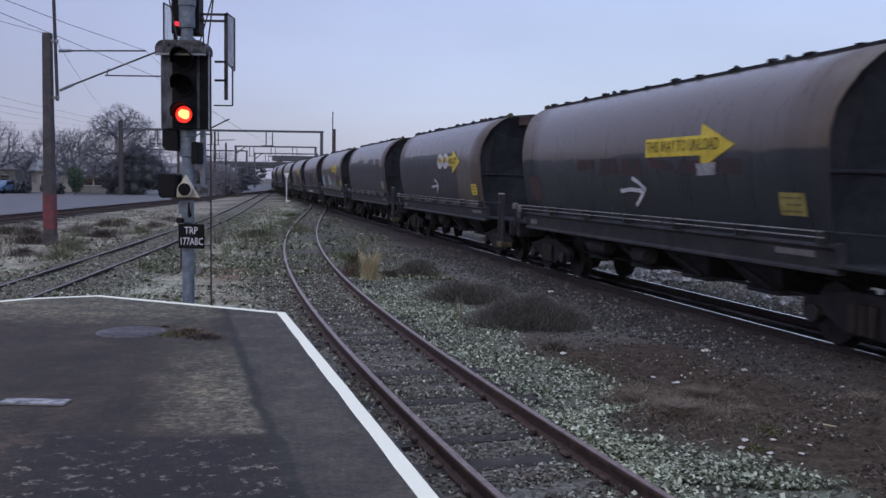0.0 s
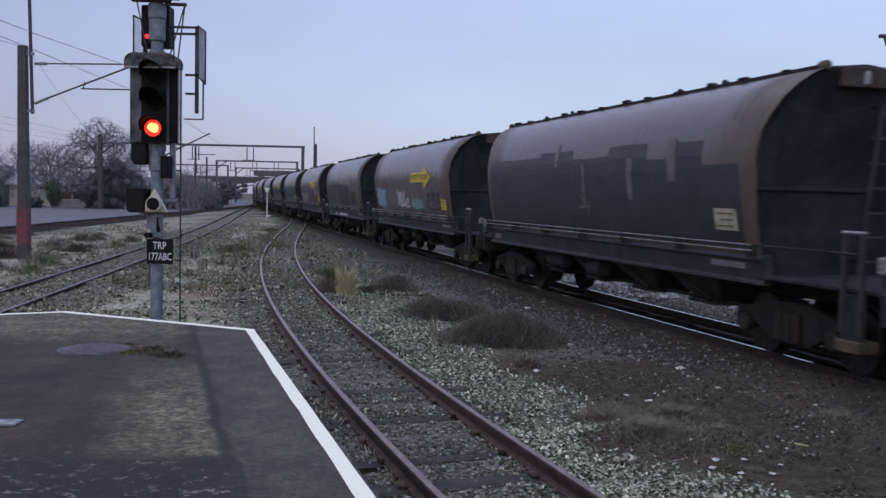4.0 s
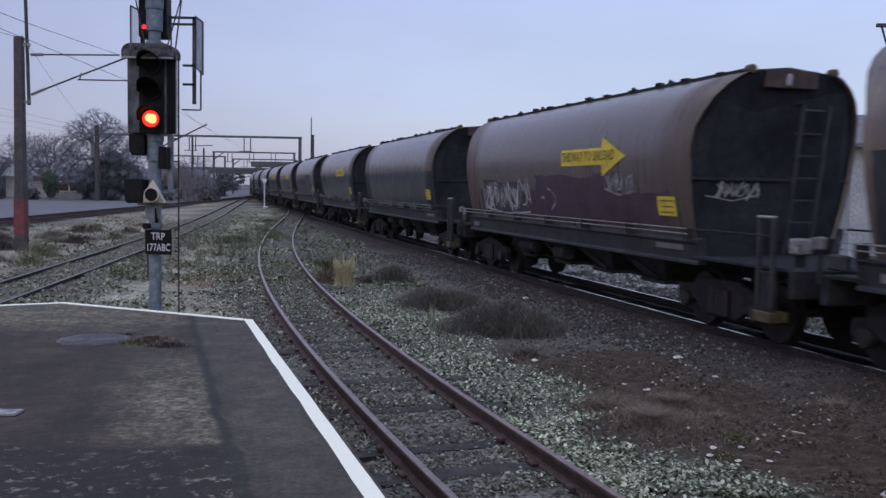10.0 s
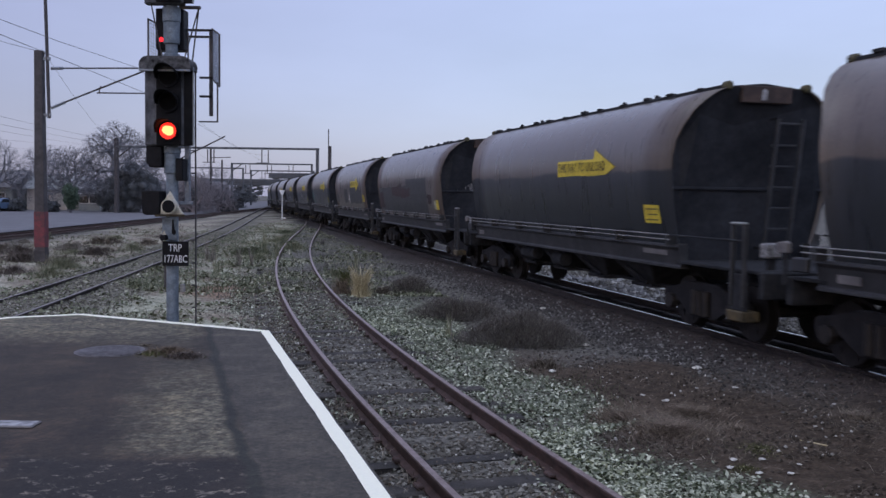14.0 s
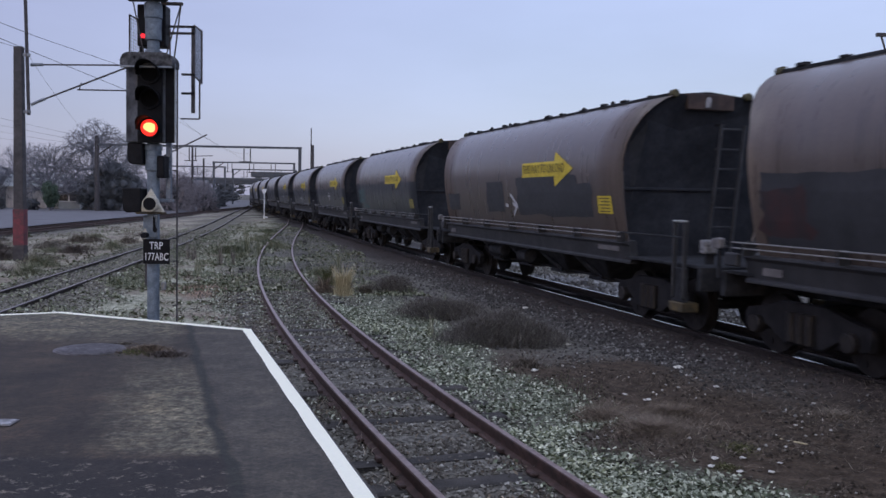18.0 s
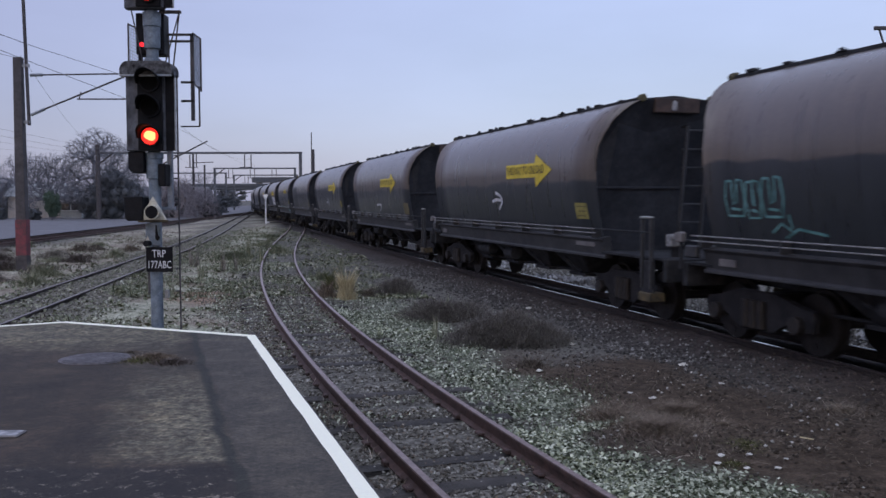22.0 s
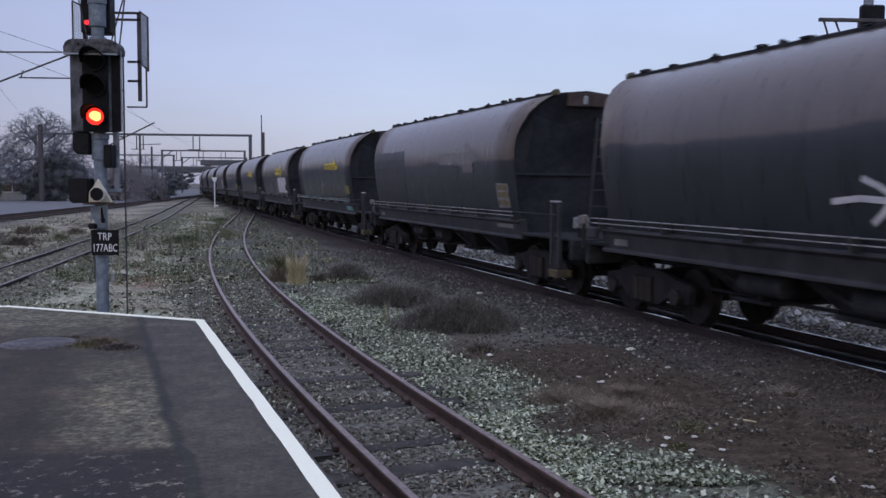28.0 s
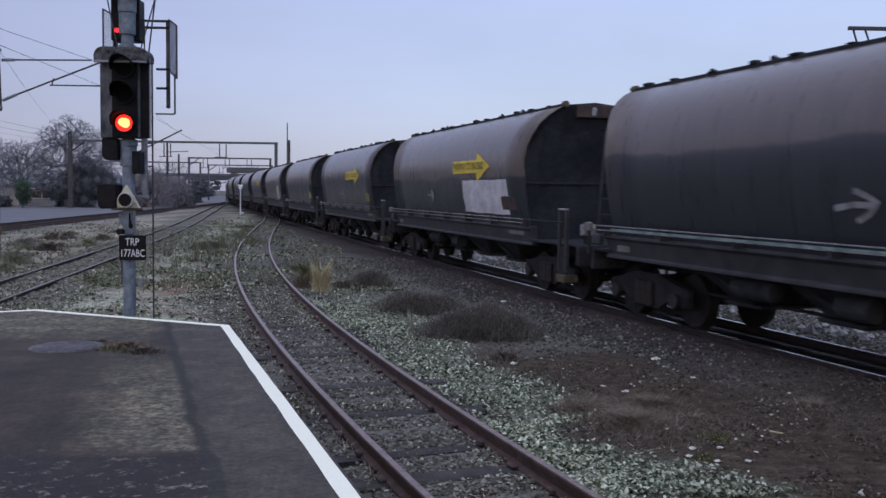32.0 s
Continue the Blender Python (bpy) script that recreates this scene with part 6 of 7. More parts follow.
M_LITTER = island_material("brown_leaf_litter", [(0, (0.050, 0.038, 0.026)), (0.6, (0.125, 0.097, 0.068)), (0.93, (0.22, 0.180, 0.130)), (1, (0.42, 0.37, 0.28))])
x, y, z = spread(26000, -1.75, 0.62, 3.8, 24, 161, lambda dm, ds, ball, pale, soil, bed, gr, dead, n1, n2: np.clip((n2 * .5 + n1 * .5 - .36) * 3, 0, .9))
_ok = ~on_sleeper(x, y) | (_r.rand(len(x)) < 0.25)
x, y, z = x[_ok], y[_ok], z[_ok]
leaves("leaf_litter", x, y, z + 0.028, _r.uniform(0.008, 0.024, len(x)), M_LITTER, 162, "brown dead leaf litter between the siding's rails")
x, y, z = spread(7000, -1.75, -0.62, 3.8, 16, 163, lambda dm, ds, ball, pale, soil, bed, gr, dead, n1, n2: np.clip((n2 - .25) * 2, 0, 1))
grass("dry_stubble", x, y, z + 0.01, _r.uniform(0.02, 0.08, len(x)), 1.8, 0.0028, M_HAY, 164, "pale dry stubble between the platform and the rail")
x, y, z = spread(30000, 0.6, 2.4, 6.5, 17, 165, lambda dm, ds, ball, pale, soil, bed, gr, dead, n1, n2: pale * np.clip(n2 * 1.4 - .1, 0.2, 1))
leaves("dense_ground_cover", x, y, z + 0.022 + _r.uniform(0, .03, len(x)), _r.uniform(0.012, 0.028, len(x)), M_COVER, 166, "dense pale ground cover between rail and soil")
x, y, z = spread(26000, -6.5, -0.7, 9.5, 60, 25, lambda dm, ds, ball, pale, soil, bed, gr, dead, n1, n2: gr * np.clip((n1 - .25) * 1.6, 0, 1))
grass("verge_grass", x, y, z, _r.uniform(0.03, 0.11, len(x)), 0.9, 0.005, M_GREEN, 26, "rough green and grey verge grass")
x, y, z = spread(14000, -6.5, -0.7, 9.5, 50, 27, lambda dm, ds, ball, pale, soil, bed, gr, dead, n1, n2: gr * np.clip((n2 - .3) * 1.5, 0, 1))
leaves("verge_weeds", x, y, z + 0.03, _r.uniform(0.02, 0.05, len(x)), M_COVER, 28, "pale flat weeds on the verge")
x, y, z = spread(30000, -12.5, -0.7, 9.5, 58, 127, lambda dm, ds, ball, pale, soil, bed, gr, dead, n1, n2: (gr + dead) * np.clip((n2 - .35) * 2.5, 0, 1))
leaves("low_weeds", x, y, z + 0.025, _r.uniform(0.025, 0.075, len(x)), M_WEED, 128, "dull green low weeds over the verge")
x, y, z = spread(22000, -16, -2, 12, 64, 129, lambda dm, ds, ball, pale, soil, bed, gr, dead, n1, n2: (gr * .3 + dead) * np.clip((n1 - .3) * 2.5, 0, 1))
grass("withered_grass", x, y, z, _r.uniform(0.05, 0.22, len(x)), 0.9, 0.008, M_DRYGRASS, 130, "short withered grass between the lines")
x, y, z = spread(9000, -1.7, -0.55, 3.8, 14, 131, lambda dm, ds, ball, pale, soil, bed, gr, dead, n1, n2: np.clip((n1 - .3) * 2, 0, 1))
grass("dry_sprigs", x, y, z + 0.01, _r.uniform(0.02, 0.09, len(x)), 1.4, 0.003, M_DRYGRASS, 132, "dry sprigs and dead stalks beside the rail")
x, y, z = spread(900, 1.2, 4.2, 6.2, 13, 133, lambda dm, ds, ball, pale, soil, bed, gr, dead, n1, n2: (soil * .5 + pale * .3) * np.clip((n2 - .5) * 4, 0, 1))
scatter_stones("pale_flints", x, y, z + 0.012, _r.uniform(0.008, 0.024, len(x)), M_FLINT, 134, "scattered pale flints and scraps on the soil")
x, y, z = spread(5000, 0.8, 1.9, 3.8, 20, 135, lambda dm, ds, ball, pale, soil, bed, gr, dead, n1, n2: pale * np.clip((n1 - .45) * 4, 0, 1))
leaves("broad_leaves", x, y, z + 0.04, _r.uniform(0.018, 0.034, len(x)), M_COVER, 136, "larger pale leaves in the ground cover")
x, y, z = spread(6000, -14, -5.5, 14, 60, 29, lambda dm, ds, ball, pale, soil, bed, gr, dead, n1, n2: dead * np.clip((n1 - .4) * 2.5, 0, 1))
grass("dead_verge_grass", x, y, z, _r.uniform(0.1, 0.30, len(x)), 0.7, 0.008, M_DRYGRASS, 30, "tall dead grass between the lines")


x, y, z = spread(60000, 7.0, 16.0, 5, 40, 140, lambda dm, ds, ball, pale, soil, bed, gr, dead, n1, n2: (np.abs(dm - 2.4) < 1.5) * 0.9)
scatter_stones("grey_shoulder_stones", x, y, z + 0.008, _r.uniform(0.015, 0.05, len(x)), M_STONE, 141, "grey ballast stones beyond the goods line")


x, y, z = spread(9000, 7.0, 16.0, 4, 34, 157, lambda dm, ds, ball, pale, soil, bed, gr, dead, n1, n2: (np.abs(dm - 2.3) < 1.2) * np.clip((n1 - .45) * 5, 0, 1))
scatter_stones("pale_rocks", x, y, z + 0.02, _r.uniform(0.05, 0.13, len(x)), M_ROCK, 158, "pale rocks and lumps beyond the goods line")
x, y, z = spread(26000, -4, 3.2, 20, 70, 143, lambda dm, ds, ball, pale, soil, bed, gr, dead, n1, n2: (dm < -1.7) * np.clip((n1 - .25) * 2, 0, 1))
leaves("far_weeds", x, y, z + 0.03, _r.uniform(0.02, 0.065, len(x)), M_WEED, 144, "mixed low weeds over the gravel between the tracks")
x, y, z = spread(12000, -4, 3.0, 20, 70, 145, lambda dm, ds, ball, pale, soil, bed, gr, dead, n1, n2: (dm < -1.9) * np.clip((n2 - .4) * 3, 0, 1))
grass("far_grass", x, y, z, _r.uniform(0.06, 0.24, len(x)), 0.7, 0.007, M_GREEN, 146, "rough winter grass between the tracks")


y = 8 + 44 * _r.rand(24000) ** 1.6
x = np.interp(y, _SY, _LX) + _r.uniform(-1.7, 1.7, len(y))
_ok = (y > 11.6) | (x < -6.4)
x, y = x[_ok], y[_ok]
scatter_stones("loop_gravel", x, y, ground_z(x, y) + 0.006, _r.uniform(0.012, 0.034, len(x)), M_STONE, 148, "grey-brown gravel round the loop line's rails")
_ok = _r.rand(len(x)) < 0.35
leaves("loop_weeds", x[_ok] + 0.03, y[_ok], ground_z(x[_ok], y[_ok]) + 0.03, _r.uniform(0.015, 0.045, _ok.sum()), M_WEED, 149, "small weeds between the loop line's rails")


x, y, z = spread(26000, 1.2, 6.5, 5.0, 14, 151, lambda dm, ds, ball, pale, soil, bed, gr, dead, n1, n2: soil * np.clip((n2 - .3) * 2, 0.1, 1))
scatter_stones("soil_clods", x, y, z + 0.004, _r.uniform(0.006, 0.026, len(x)), M_CLOD, 152, "crumbled brown soil clods and grit")
x, y, z = spread(1500, 1.4, 5.5, 5.5, 14, 153, lambda dm, ds, ball, pale, soil, bed, gr, dead, n1, n2: soil * np.clip((n1 - .3) * 2, 0.1, 1))
grass("fallen_twigs", x, y, z + 0.012, _r.uniform(0.008, 0.03, len(x)), 5.5, 0.0035, M_HAY, 154, "pale fallen twigs scattered over the soil")


def clump(name, x, y, rx, ry, h, n, mat, seed, label, cat, lean=0.5, width=0.005):
    """One plant: a tuft of blades or twigs with an uneven outline."""
    r = np.random.RandomState(seed)
    a, d = r.uniform(0, 6.28, n), np.clip(np.abs(r.normal(0, 0.55, n)), 0, 1.4)
    px, py = x + rx * d * np.cos(a), y + ry * d * np.sin(a)
    hh = h * np.clip(1.1 - 0.75 * d, 0.12, 2) * r.uniform(0.3, 1.05, n)
    pz = ground_z(px, py) - 0.01
    v, f = blade_mesh(px, py, pz, hh, lean, width, r)
    root = tagged(empty(name, x, y, float(ground_z(np.array([x]), np.array([y]))[0])), label, cat)
    v -= np.array(root.matrix_basis.translation)[None]
    mesh_ob("foliage", v.tolist(), f, mat, root)
    if cat in ("bush", "shrub"):
        k = 14
        sx, sy = r.normal(0, rx * 0.25, k), r.normal(0, ry * 0.25, k)
        sv, sf = blade_mesh(sx, sy, np.zeros(k) - 0.01, h * r.uniform(0.5, 0.95, k), lean * 0.8, width * 1.8, r)
        mesh_ob("stem", sv.tolist(), sf, mat, root)
    return root


def twig_bush(x, y, rx, ry, h, n, mat, seed, label):
    """A dome of short crossing twigs over a few stems, thin at its rim."""
    r = np.random.RandomState(seed)
    a, d = r.uniform(0, 6.28, n), np.sqrt(r.rand(n)) * (0.80 + 0.22 * np.sin(3 * r.rand(n) * 6.28))
    rim = 0.86 + 0.16 * np.sin(2.3 * a + seed) + 0.08 * np.sin(5.1 * a)
    px, py = rx * d * rim * np.cos(a), ry * d * rim * np.sin(a)
    dome = h * np.clip(1 - d ** 2.4, 0.03, 1) * (0.75 + 0.35 * vnoise(px + 9, py + 9, 0.35, seed))
    pz = dome * r.rand(n) ** 0.65
    root = tagged(empty("dead_bush", x, y, float(ground_z(np.array([x]), np.array([y]))[0])), label, "bush")
    v, f = blade_mesh(px, py, pz - 0.02, r.uniform(0.03, 0.13, n), 1.3, 0.0026, r)
    mesh_ob("foliage", v.tolist(), f, mat, root)
    k = 40
    sx, sy = r.normal(0, rx * 0.35, k), r.normal(0, ry * 0.3, k)
    sv, sf = blade_mesh(sx, sy, np.zeros(k) - 0.02, h * r.uniform(0.6, 1.1, k), 0.5, 0.006, r)
    mesh_ob("stem", sv.tolist(), sf, mat, root)
    return root


twig_bush(1.05, 13.7, 1.17, 0.68, 0.52, 14000, M_BUSHTWIG, 31, "dense grey-brown dead bush on the ballast")
twig_bush(0.15, 16.4, 1.02, 0.63, 0.41, 9000, M_BUSHTWIG, 32, "grey-brown dead bush on the ballast")
twig_bush(-0.95, 20.9, 0.66, 0.53, 0.40, 4600, M_BUSHTWIG, 33, "small grey-brown dead bush by the siding")
clump("dead_bush", 1.2, 11.55, 0.28, 0.2, 0.18, 420, M_DRYGRASS, 34, "low withered clump by the litter", "bush", 0.9, 0.005)
for _i, (_x, _y, _a, _b, _h, _n, _m) in enumerate(((1.75, 9.0, .50, .60, .17, 5200, M_HAYBROWN), (2.05, 8.30, .55, .52, .15, 4800, M_HAYBROWN), (2.45, 9.20, .60, .45, .12, 3600, M_HAYBROWN),
                                                    (2.10, 8.60, .70, .70, .15, 1400, M_HAY), (2.75, 8.60, .60, .50, .06, 1600, M_HAYBROWN), (4.05, 8.95, .35, .28, .12, 700, M_HAY), (4.6, 7.9, .5, .4, .07, 900, M_HAYBROWN))):
    clump("dead_bush", _x, _y, _a, _b, _h, _n, _m, 600 + _i, "low tangle of withered stalks on the soil", "bush", 1.7, 0.0021)
clump("moss_patch", 2.70, 7.80, 0.30, 0.42, 0.030, 3400, M_MOSSLIT, 37, "patch of yellow-green moss and grass", "moss", 1.0, 0.005)
clump("moss_patch", 2.42, 7.30, 0.22, 0.20, 0.030, 1200, M_MOSSLIT, 38, "small patch of yellow-green moss", "moss", 1.0, 0.005)
clump("straw_tuft", -1.98, 19.8, 0.21, 0.22, 0.74, 1300, M_STRAW, 39, "straw-yellow tuft of dry grass by the rail", "grass tuft", 0.42, 0.0045)
clump("straw_tuft", -2.42, 20.0, 0.26, 0.22, 0.46, 800, M_HAYBROWN, 239, "brown withered tuft beside the straw-yellow one", "grass tuft", 0.5, 0.004)
clump("straw_tuft", -1.55, 20.3, 0.3, 0.25, 0.32, 700, M_DRYGRASS, 40, "pale dry grass tuft by the rail", "grass tuft", 0.7, 0.0035)
clump("green_tuft", -2.62, 22.3, 0.22, 0.25, 0.62, 420, M_MOSS, 41, "yellow-green reed tuft beside the siding", "grass tuft", 0.4, 0.004)
clump("green_tuft", -3.1, 24.5, 0.4, 0.45, 0.36, 900, M_WEED, 42, "green weeds beside the siding", "grass tuft", 0.7, 0.004)
for _i, (_x, _y, _h) in enumerate(((-6.4, 27.2, 0.95), (-6.1, 27.6, 0.75), (-8.0, 29.5, 0.9), (-7.7, 29.2, 0.8), (-5.9, 30.5, 1.0), (-6.8, 33, 1.2), (-7.5, 36, 1.2), (-6.6, 25.4, 0.7), (0.0, 14.2, 0.45), (0.2, 17.6, 0.5), (-2.9, 27.4, 0.7))):
    clump("weed_stalks", _x, _y, 0.14, 0.14, _h, 34, M_GREYTWIG if _i < 4 else M_WEED, 50 + _i, "tall thin weed stalks on the verge", "weed", 0.16, 0.009)
for _i, (_x, _y) in enumerate(((-6.6, 31), (-7.4, 34), (-6.3, 36), (-7.0, 39), (-8.2, 43), (-7.6, 33), (-8.6, 47), (-9.5, 52))):
    clump("green_tuft", _x, _y, 0.75, 0.8, 0.26 + 0.06 * (_i % 3), 1100, (M_WEED, M_GREEN)[_i % 2], 70 + _i, "leafy green weeds on the verge", "weed", 0.9, 0.006)
_r2 = random.Random(9)
for _i in range(38):
    _yy = _r2.uniform(17, 46)
    _xx = loop_x(_yy) - _r2.uniform(1.6, 8.5)
    clump("dead_shrub", _xx, _yy, _r2.uniform(.4, .95), _r2.uniform(.4, .8), _r2.uniform(.22, .5), 900, (M_DRYGRASS, M_GREYTWIG, M_BROWNTWIG, M_WEED)[_i % 4 if _i % 9 else 0], 100 + _i, "withered grey-brown scrub between the lines", "shrub", 0.9, 0.006)
for _i, (_x, _y, _a, _b, _h, _n, _m) in enumerate(((-2.62, 8.40, .34, .26, .07, 2000, M_HAYBROWN), (-2.40, 8.15, .26, .24, .06, 1500, M_BROWNTWIG), (-2.70, 8.30, .36, .28, .045, 700, M_MOSS), (-2.95, 8.75, .24, .16, .03, 620, M_DRYGRASS))):
    _c = clump("platform_weeds", _x, _y, _a, _b, _h, _n, _m, 140 + _i, "brown weeds growing through the asphalt", "weed", 1.0, 0.004)
    _c.matrix_basis.translation.z = PZ


M_SCRAP = surface("grubby_white_scrap", (0.42, 0.40, 0.34), (0.80, 0.78, 0.68), 30, 0.7, 0, 0.2)


def litter(name, x, y, s, mat, seed, label, z=None):
    r = random.Random(seed)
    bm = bmesh.new()
    bmesh.ops.create_icosphere(bm, subdivisions=2, radius=s)
    for v in bm.verts:
        v.co *= r.uniform(0.45, 1.3)
        v.co.z = v.co.z * 0.35 + s * 0.25
    me = bpy.data.meshes.new(name)
    bm.to_mesh(me)
    bm.free()
    me.materials.append(mat)
    ob = new(name, me)
    ob.matrix_basis = pose(x, y, float(ground_z(np.array([x]), np.array([y]))[0]) + s * 0.1, 0, 0, r.uniform(0, 360))
    return tagged(ob, label, "litter")


for _i, (_x, _y, _s) in enumerate(((2.05, 13.65, .055), (1.29, 11.25, .05), (3.21, 11.73, .06), (-2.23, 13.16, .055), (1.84, 18.12, .06), (2.63, 19.5, .05), (1.36, 10.29, .045),
                                  (-3.88, 36.0, .1), (2.38, 7.48, .03), (2.34, 8.1, .025), (2.13, 8.3, .022), (2.3, 7.3, .032), (2.5, 7.2, .028), (2.62, 7.5, .03), (3.5, 8.6, .022), (4.1, 9.6, .025), (2.35, 9.75, .04), (2.15, 10.0, .03), (2.75, 7.2, .03), (2.9, 7.4, .022), (3.1, 7.8, .02), (3.3, 10.4, .035))):
    litter("crumpled_litter", _x, _y, _s, M_SCRAP if _i < 7 else M_FLINT, 200 + _i, "crumpled scrap of white litter on the ground")
_st = tagged(empty("broken_stick", 3.24, 8.0, -0.11), "pale broken stick on the soil", "stick")
part("stick", rod((-0.09, 0.11, 0), (0.09, -0.10, 0.012), 0.011, 7, 0.007), M_STRAW, _st)


# ---- overhead line: masts, portals and wires ----
def insulator(a, b, parent):
    a, b = Vector(a), Vector(b)
    ins = part("insulator", rod(a, b, 0.035, 6), M_GALV, parent, "ribbed grey insulator")
    for i in range(7):
        part("disc", rod(a.lerp(b, (i + 0.2) / 7), a.lerp(b, (i + 0.7) / 7), 0.052, 8), M_GALV, ins)
    return ins


def line_mast(x, y, h, reach, red=True):
    m = tagged(empty("catenary_mast", x, y, -0.2), "tapered dark overhead-line mast with a cantilever arm", "mast")
    part("footing", prism([(-0.17, -0.15), (0.17, -0.15), (0.17, 0.15), (-0.17, 0.15)], "z", 0, 0.4), M_MAST, m)
    bm = bmesh.new()
    lo = [bm.verts.new((sx * 0.16, sy * 0.14, 0.3)) for sx, sy in ((-1, -1), (1, -1), (1, 1), (-1, 1))]
    hi = [bm.verts.new((sx * 0.125, sy * 0.11, h)) for sx, sy in ((-1, -1), (1, -1), (1, 1), (-1, 1))]
    bm.faces.new(lo)
    bm.faces.new(hi[::-1])
    for i in range(4):
        bm.faces.new((lo[i], hi[i], hi[(i + 1) % 4], lo[(i + 1) % 4]))
    part("post", bevelled(bm, 0.015), M_MAST, m)
    if red:
        part("red_band", prism([(-0.166, -0.146), (0.166, -0.146), (0.166, 0.146), (-0.166, 0.146)], "z", 0.50, 1.62), M_MASTRED, m, "faded red warning paint")
    part("arm_tube", rod((0.29, 0, 4.55), (0.20, 0, 8.6), 0.055, 8), M_MAST, m)
    for z in (4.65, 6.4):
        part("bracket", box(0.0, 0.34, -0.05, 0.05, z - 0.05, z + 0.05, 0.01), M_GALV, m)
    part("top_tube", rod((0.75, 0, 6.11), (reach, 0, 6.14), 0.024, 6), M_MAST, m)
    insulator((0.36, 0, 6.10), (0.75, 0, 6.11), m)
    part("stay_tube", rod((0.80, 0, 5.06), (reach + 0.45, 0, 6.16), 0.028, 6), M_MAST, m)
    insulator((0.36, 0, 4.87), (0.80, 0, 5.06), m)
    part("register_tube", rod((reach * 0.58, 0, 5.36), (reach + 0.55, 0, 5.36), 0.022, 6), M_MAST, m)
    part("register_drop", rod((reach * 0.6, 0, 5.36), (reach * 0.62, 0, 5.58), 0.02, 6), M_MAST, m)
    return m


line_mast(-12.98, 28.55, 6.65, 3.1)


def portal(x0, x1, y, z, label):
    p = tagged(empty("overhead_portal", x0, y, -0.2), label, "railway gantry")
    w = x1 - x0
    for x in (0, w):
        part("leg", box(x - 0.16, x + 0.16, -0.15, 0.15, 0, z + 0.15, 0.02), M_PORTAL, p)
    part("beam", box(-0.2, w + 0.2, -0.13, 0.13, z - 0.06, z + 0.17, 0.02), M_PORTAL, p)
    for f in (0.2, 0.47, 0.74):
        for d in (-0.35, 0.35):
            part("dropper", box(w * f + d - 0.05, w * f + d + 0.05, -0.05, 0.05, z - 1.5, z - 0.1), M_MAST, p)
        part("dropper_foot", box(w * f - 0.9, w * f + 0.5, -0.03, 0.03, z - 1.56, z - 1.48), M_MAST, p)
    part("brace", rod((0, 0, z - 1.2), (1.6, 0, z), 0.08, 6), M_MAST, p)
    return p


portal(-37.1, -14.95, 100, 7.3, "wide steel portal carrying the overhead wires")
portal(-27.5, -19.3, 20, 7.3, "steel portal carrying the overhead wires")
line_mast(-9.9, -25, 6.65, 3.1)
portal(-36.3, -23.2, 149, 7.3, "steel portal over the distant tracks")
portal(-42.3, -29.2, 190, 7.3, "steel portal over the distant tracks")
portal(-62.0, -40.5, 175, 7.3, "steel portal over the distant tracks")
for _x, _y, _h, _r in ((-33.1, 130, 7.0, 0.16), (-37.1, 100, 8.1, 0.30), (-13.6, 99, 9.3, 0.07), (-13.3, 98, 7.4, 0.2), (-31.5, 118, 8.0, 0.16), (-45, 20, 8.5, 0.15), (-50, 110, 8.1, 0.15)):
    _p = tagged(empty("line_pole", _x, _y, -0.2), "plain dark pole beside the tracks", "pole")
    part("shaft", rod((0, 0, 0), (0, 0, _h + 0.2), _r, 8, _r * 0.8), M_MAST, _p)
    if _h < 8.05 and _h != 7.4:
        part("arm", rod((0, 0, _h - 1.0), (2.6, 0, _h - 0.9), 0.05, 6), M_MAST, _p)
_p = tagged(empty("stay_boom", -23.2, 90, -0.2), "slanting overhead-line boom on its post", "pole")
part("shaft", rod((-4.5, 0, 0), (-4.5, 0, 6.6), 0.14, 8), M_MAST, _p)
part("boom", rod((-4.5, 0, 5.4), (0.6, 0, 8.0), 0.07, 6), M_MAST, _p)


def wire(name, pts, r, label):
    root = tagged(new(name), label, "overhead wire")
    v, f = [], []
    for p in pts:
        for dx, dz in ((-r, 0), (0, -r), (r, 0), (0, r)):
            v.append((p[0] + dx, p[1], p[2] + dz))
    for i in range(len(pts) - 1):
        for j in range(4):
            f.append((4 * i + j, 4 * i + (j + 1) % 4, 4 * i + 4 + (j + 1) % 4, 4 * i + 4 + j))
    mesh_ob("strand", v, f, M_MAST, root)
    return root


def sagging(a, b, sag, n=8):
    return [(a[0] + (b[0] - a[0]) * i / n, a[1] + (b[1] - a[1]) * i / n, a[2] + (b[2] - a[2]) * i / n - sag * 4 * (i / n) * (1 - i / n)) for i in range(n + 1)]


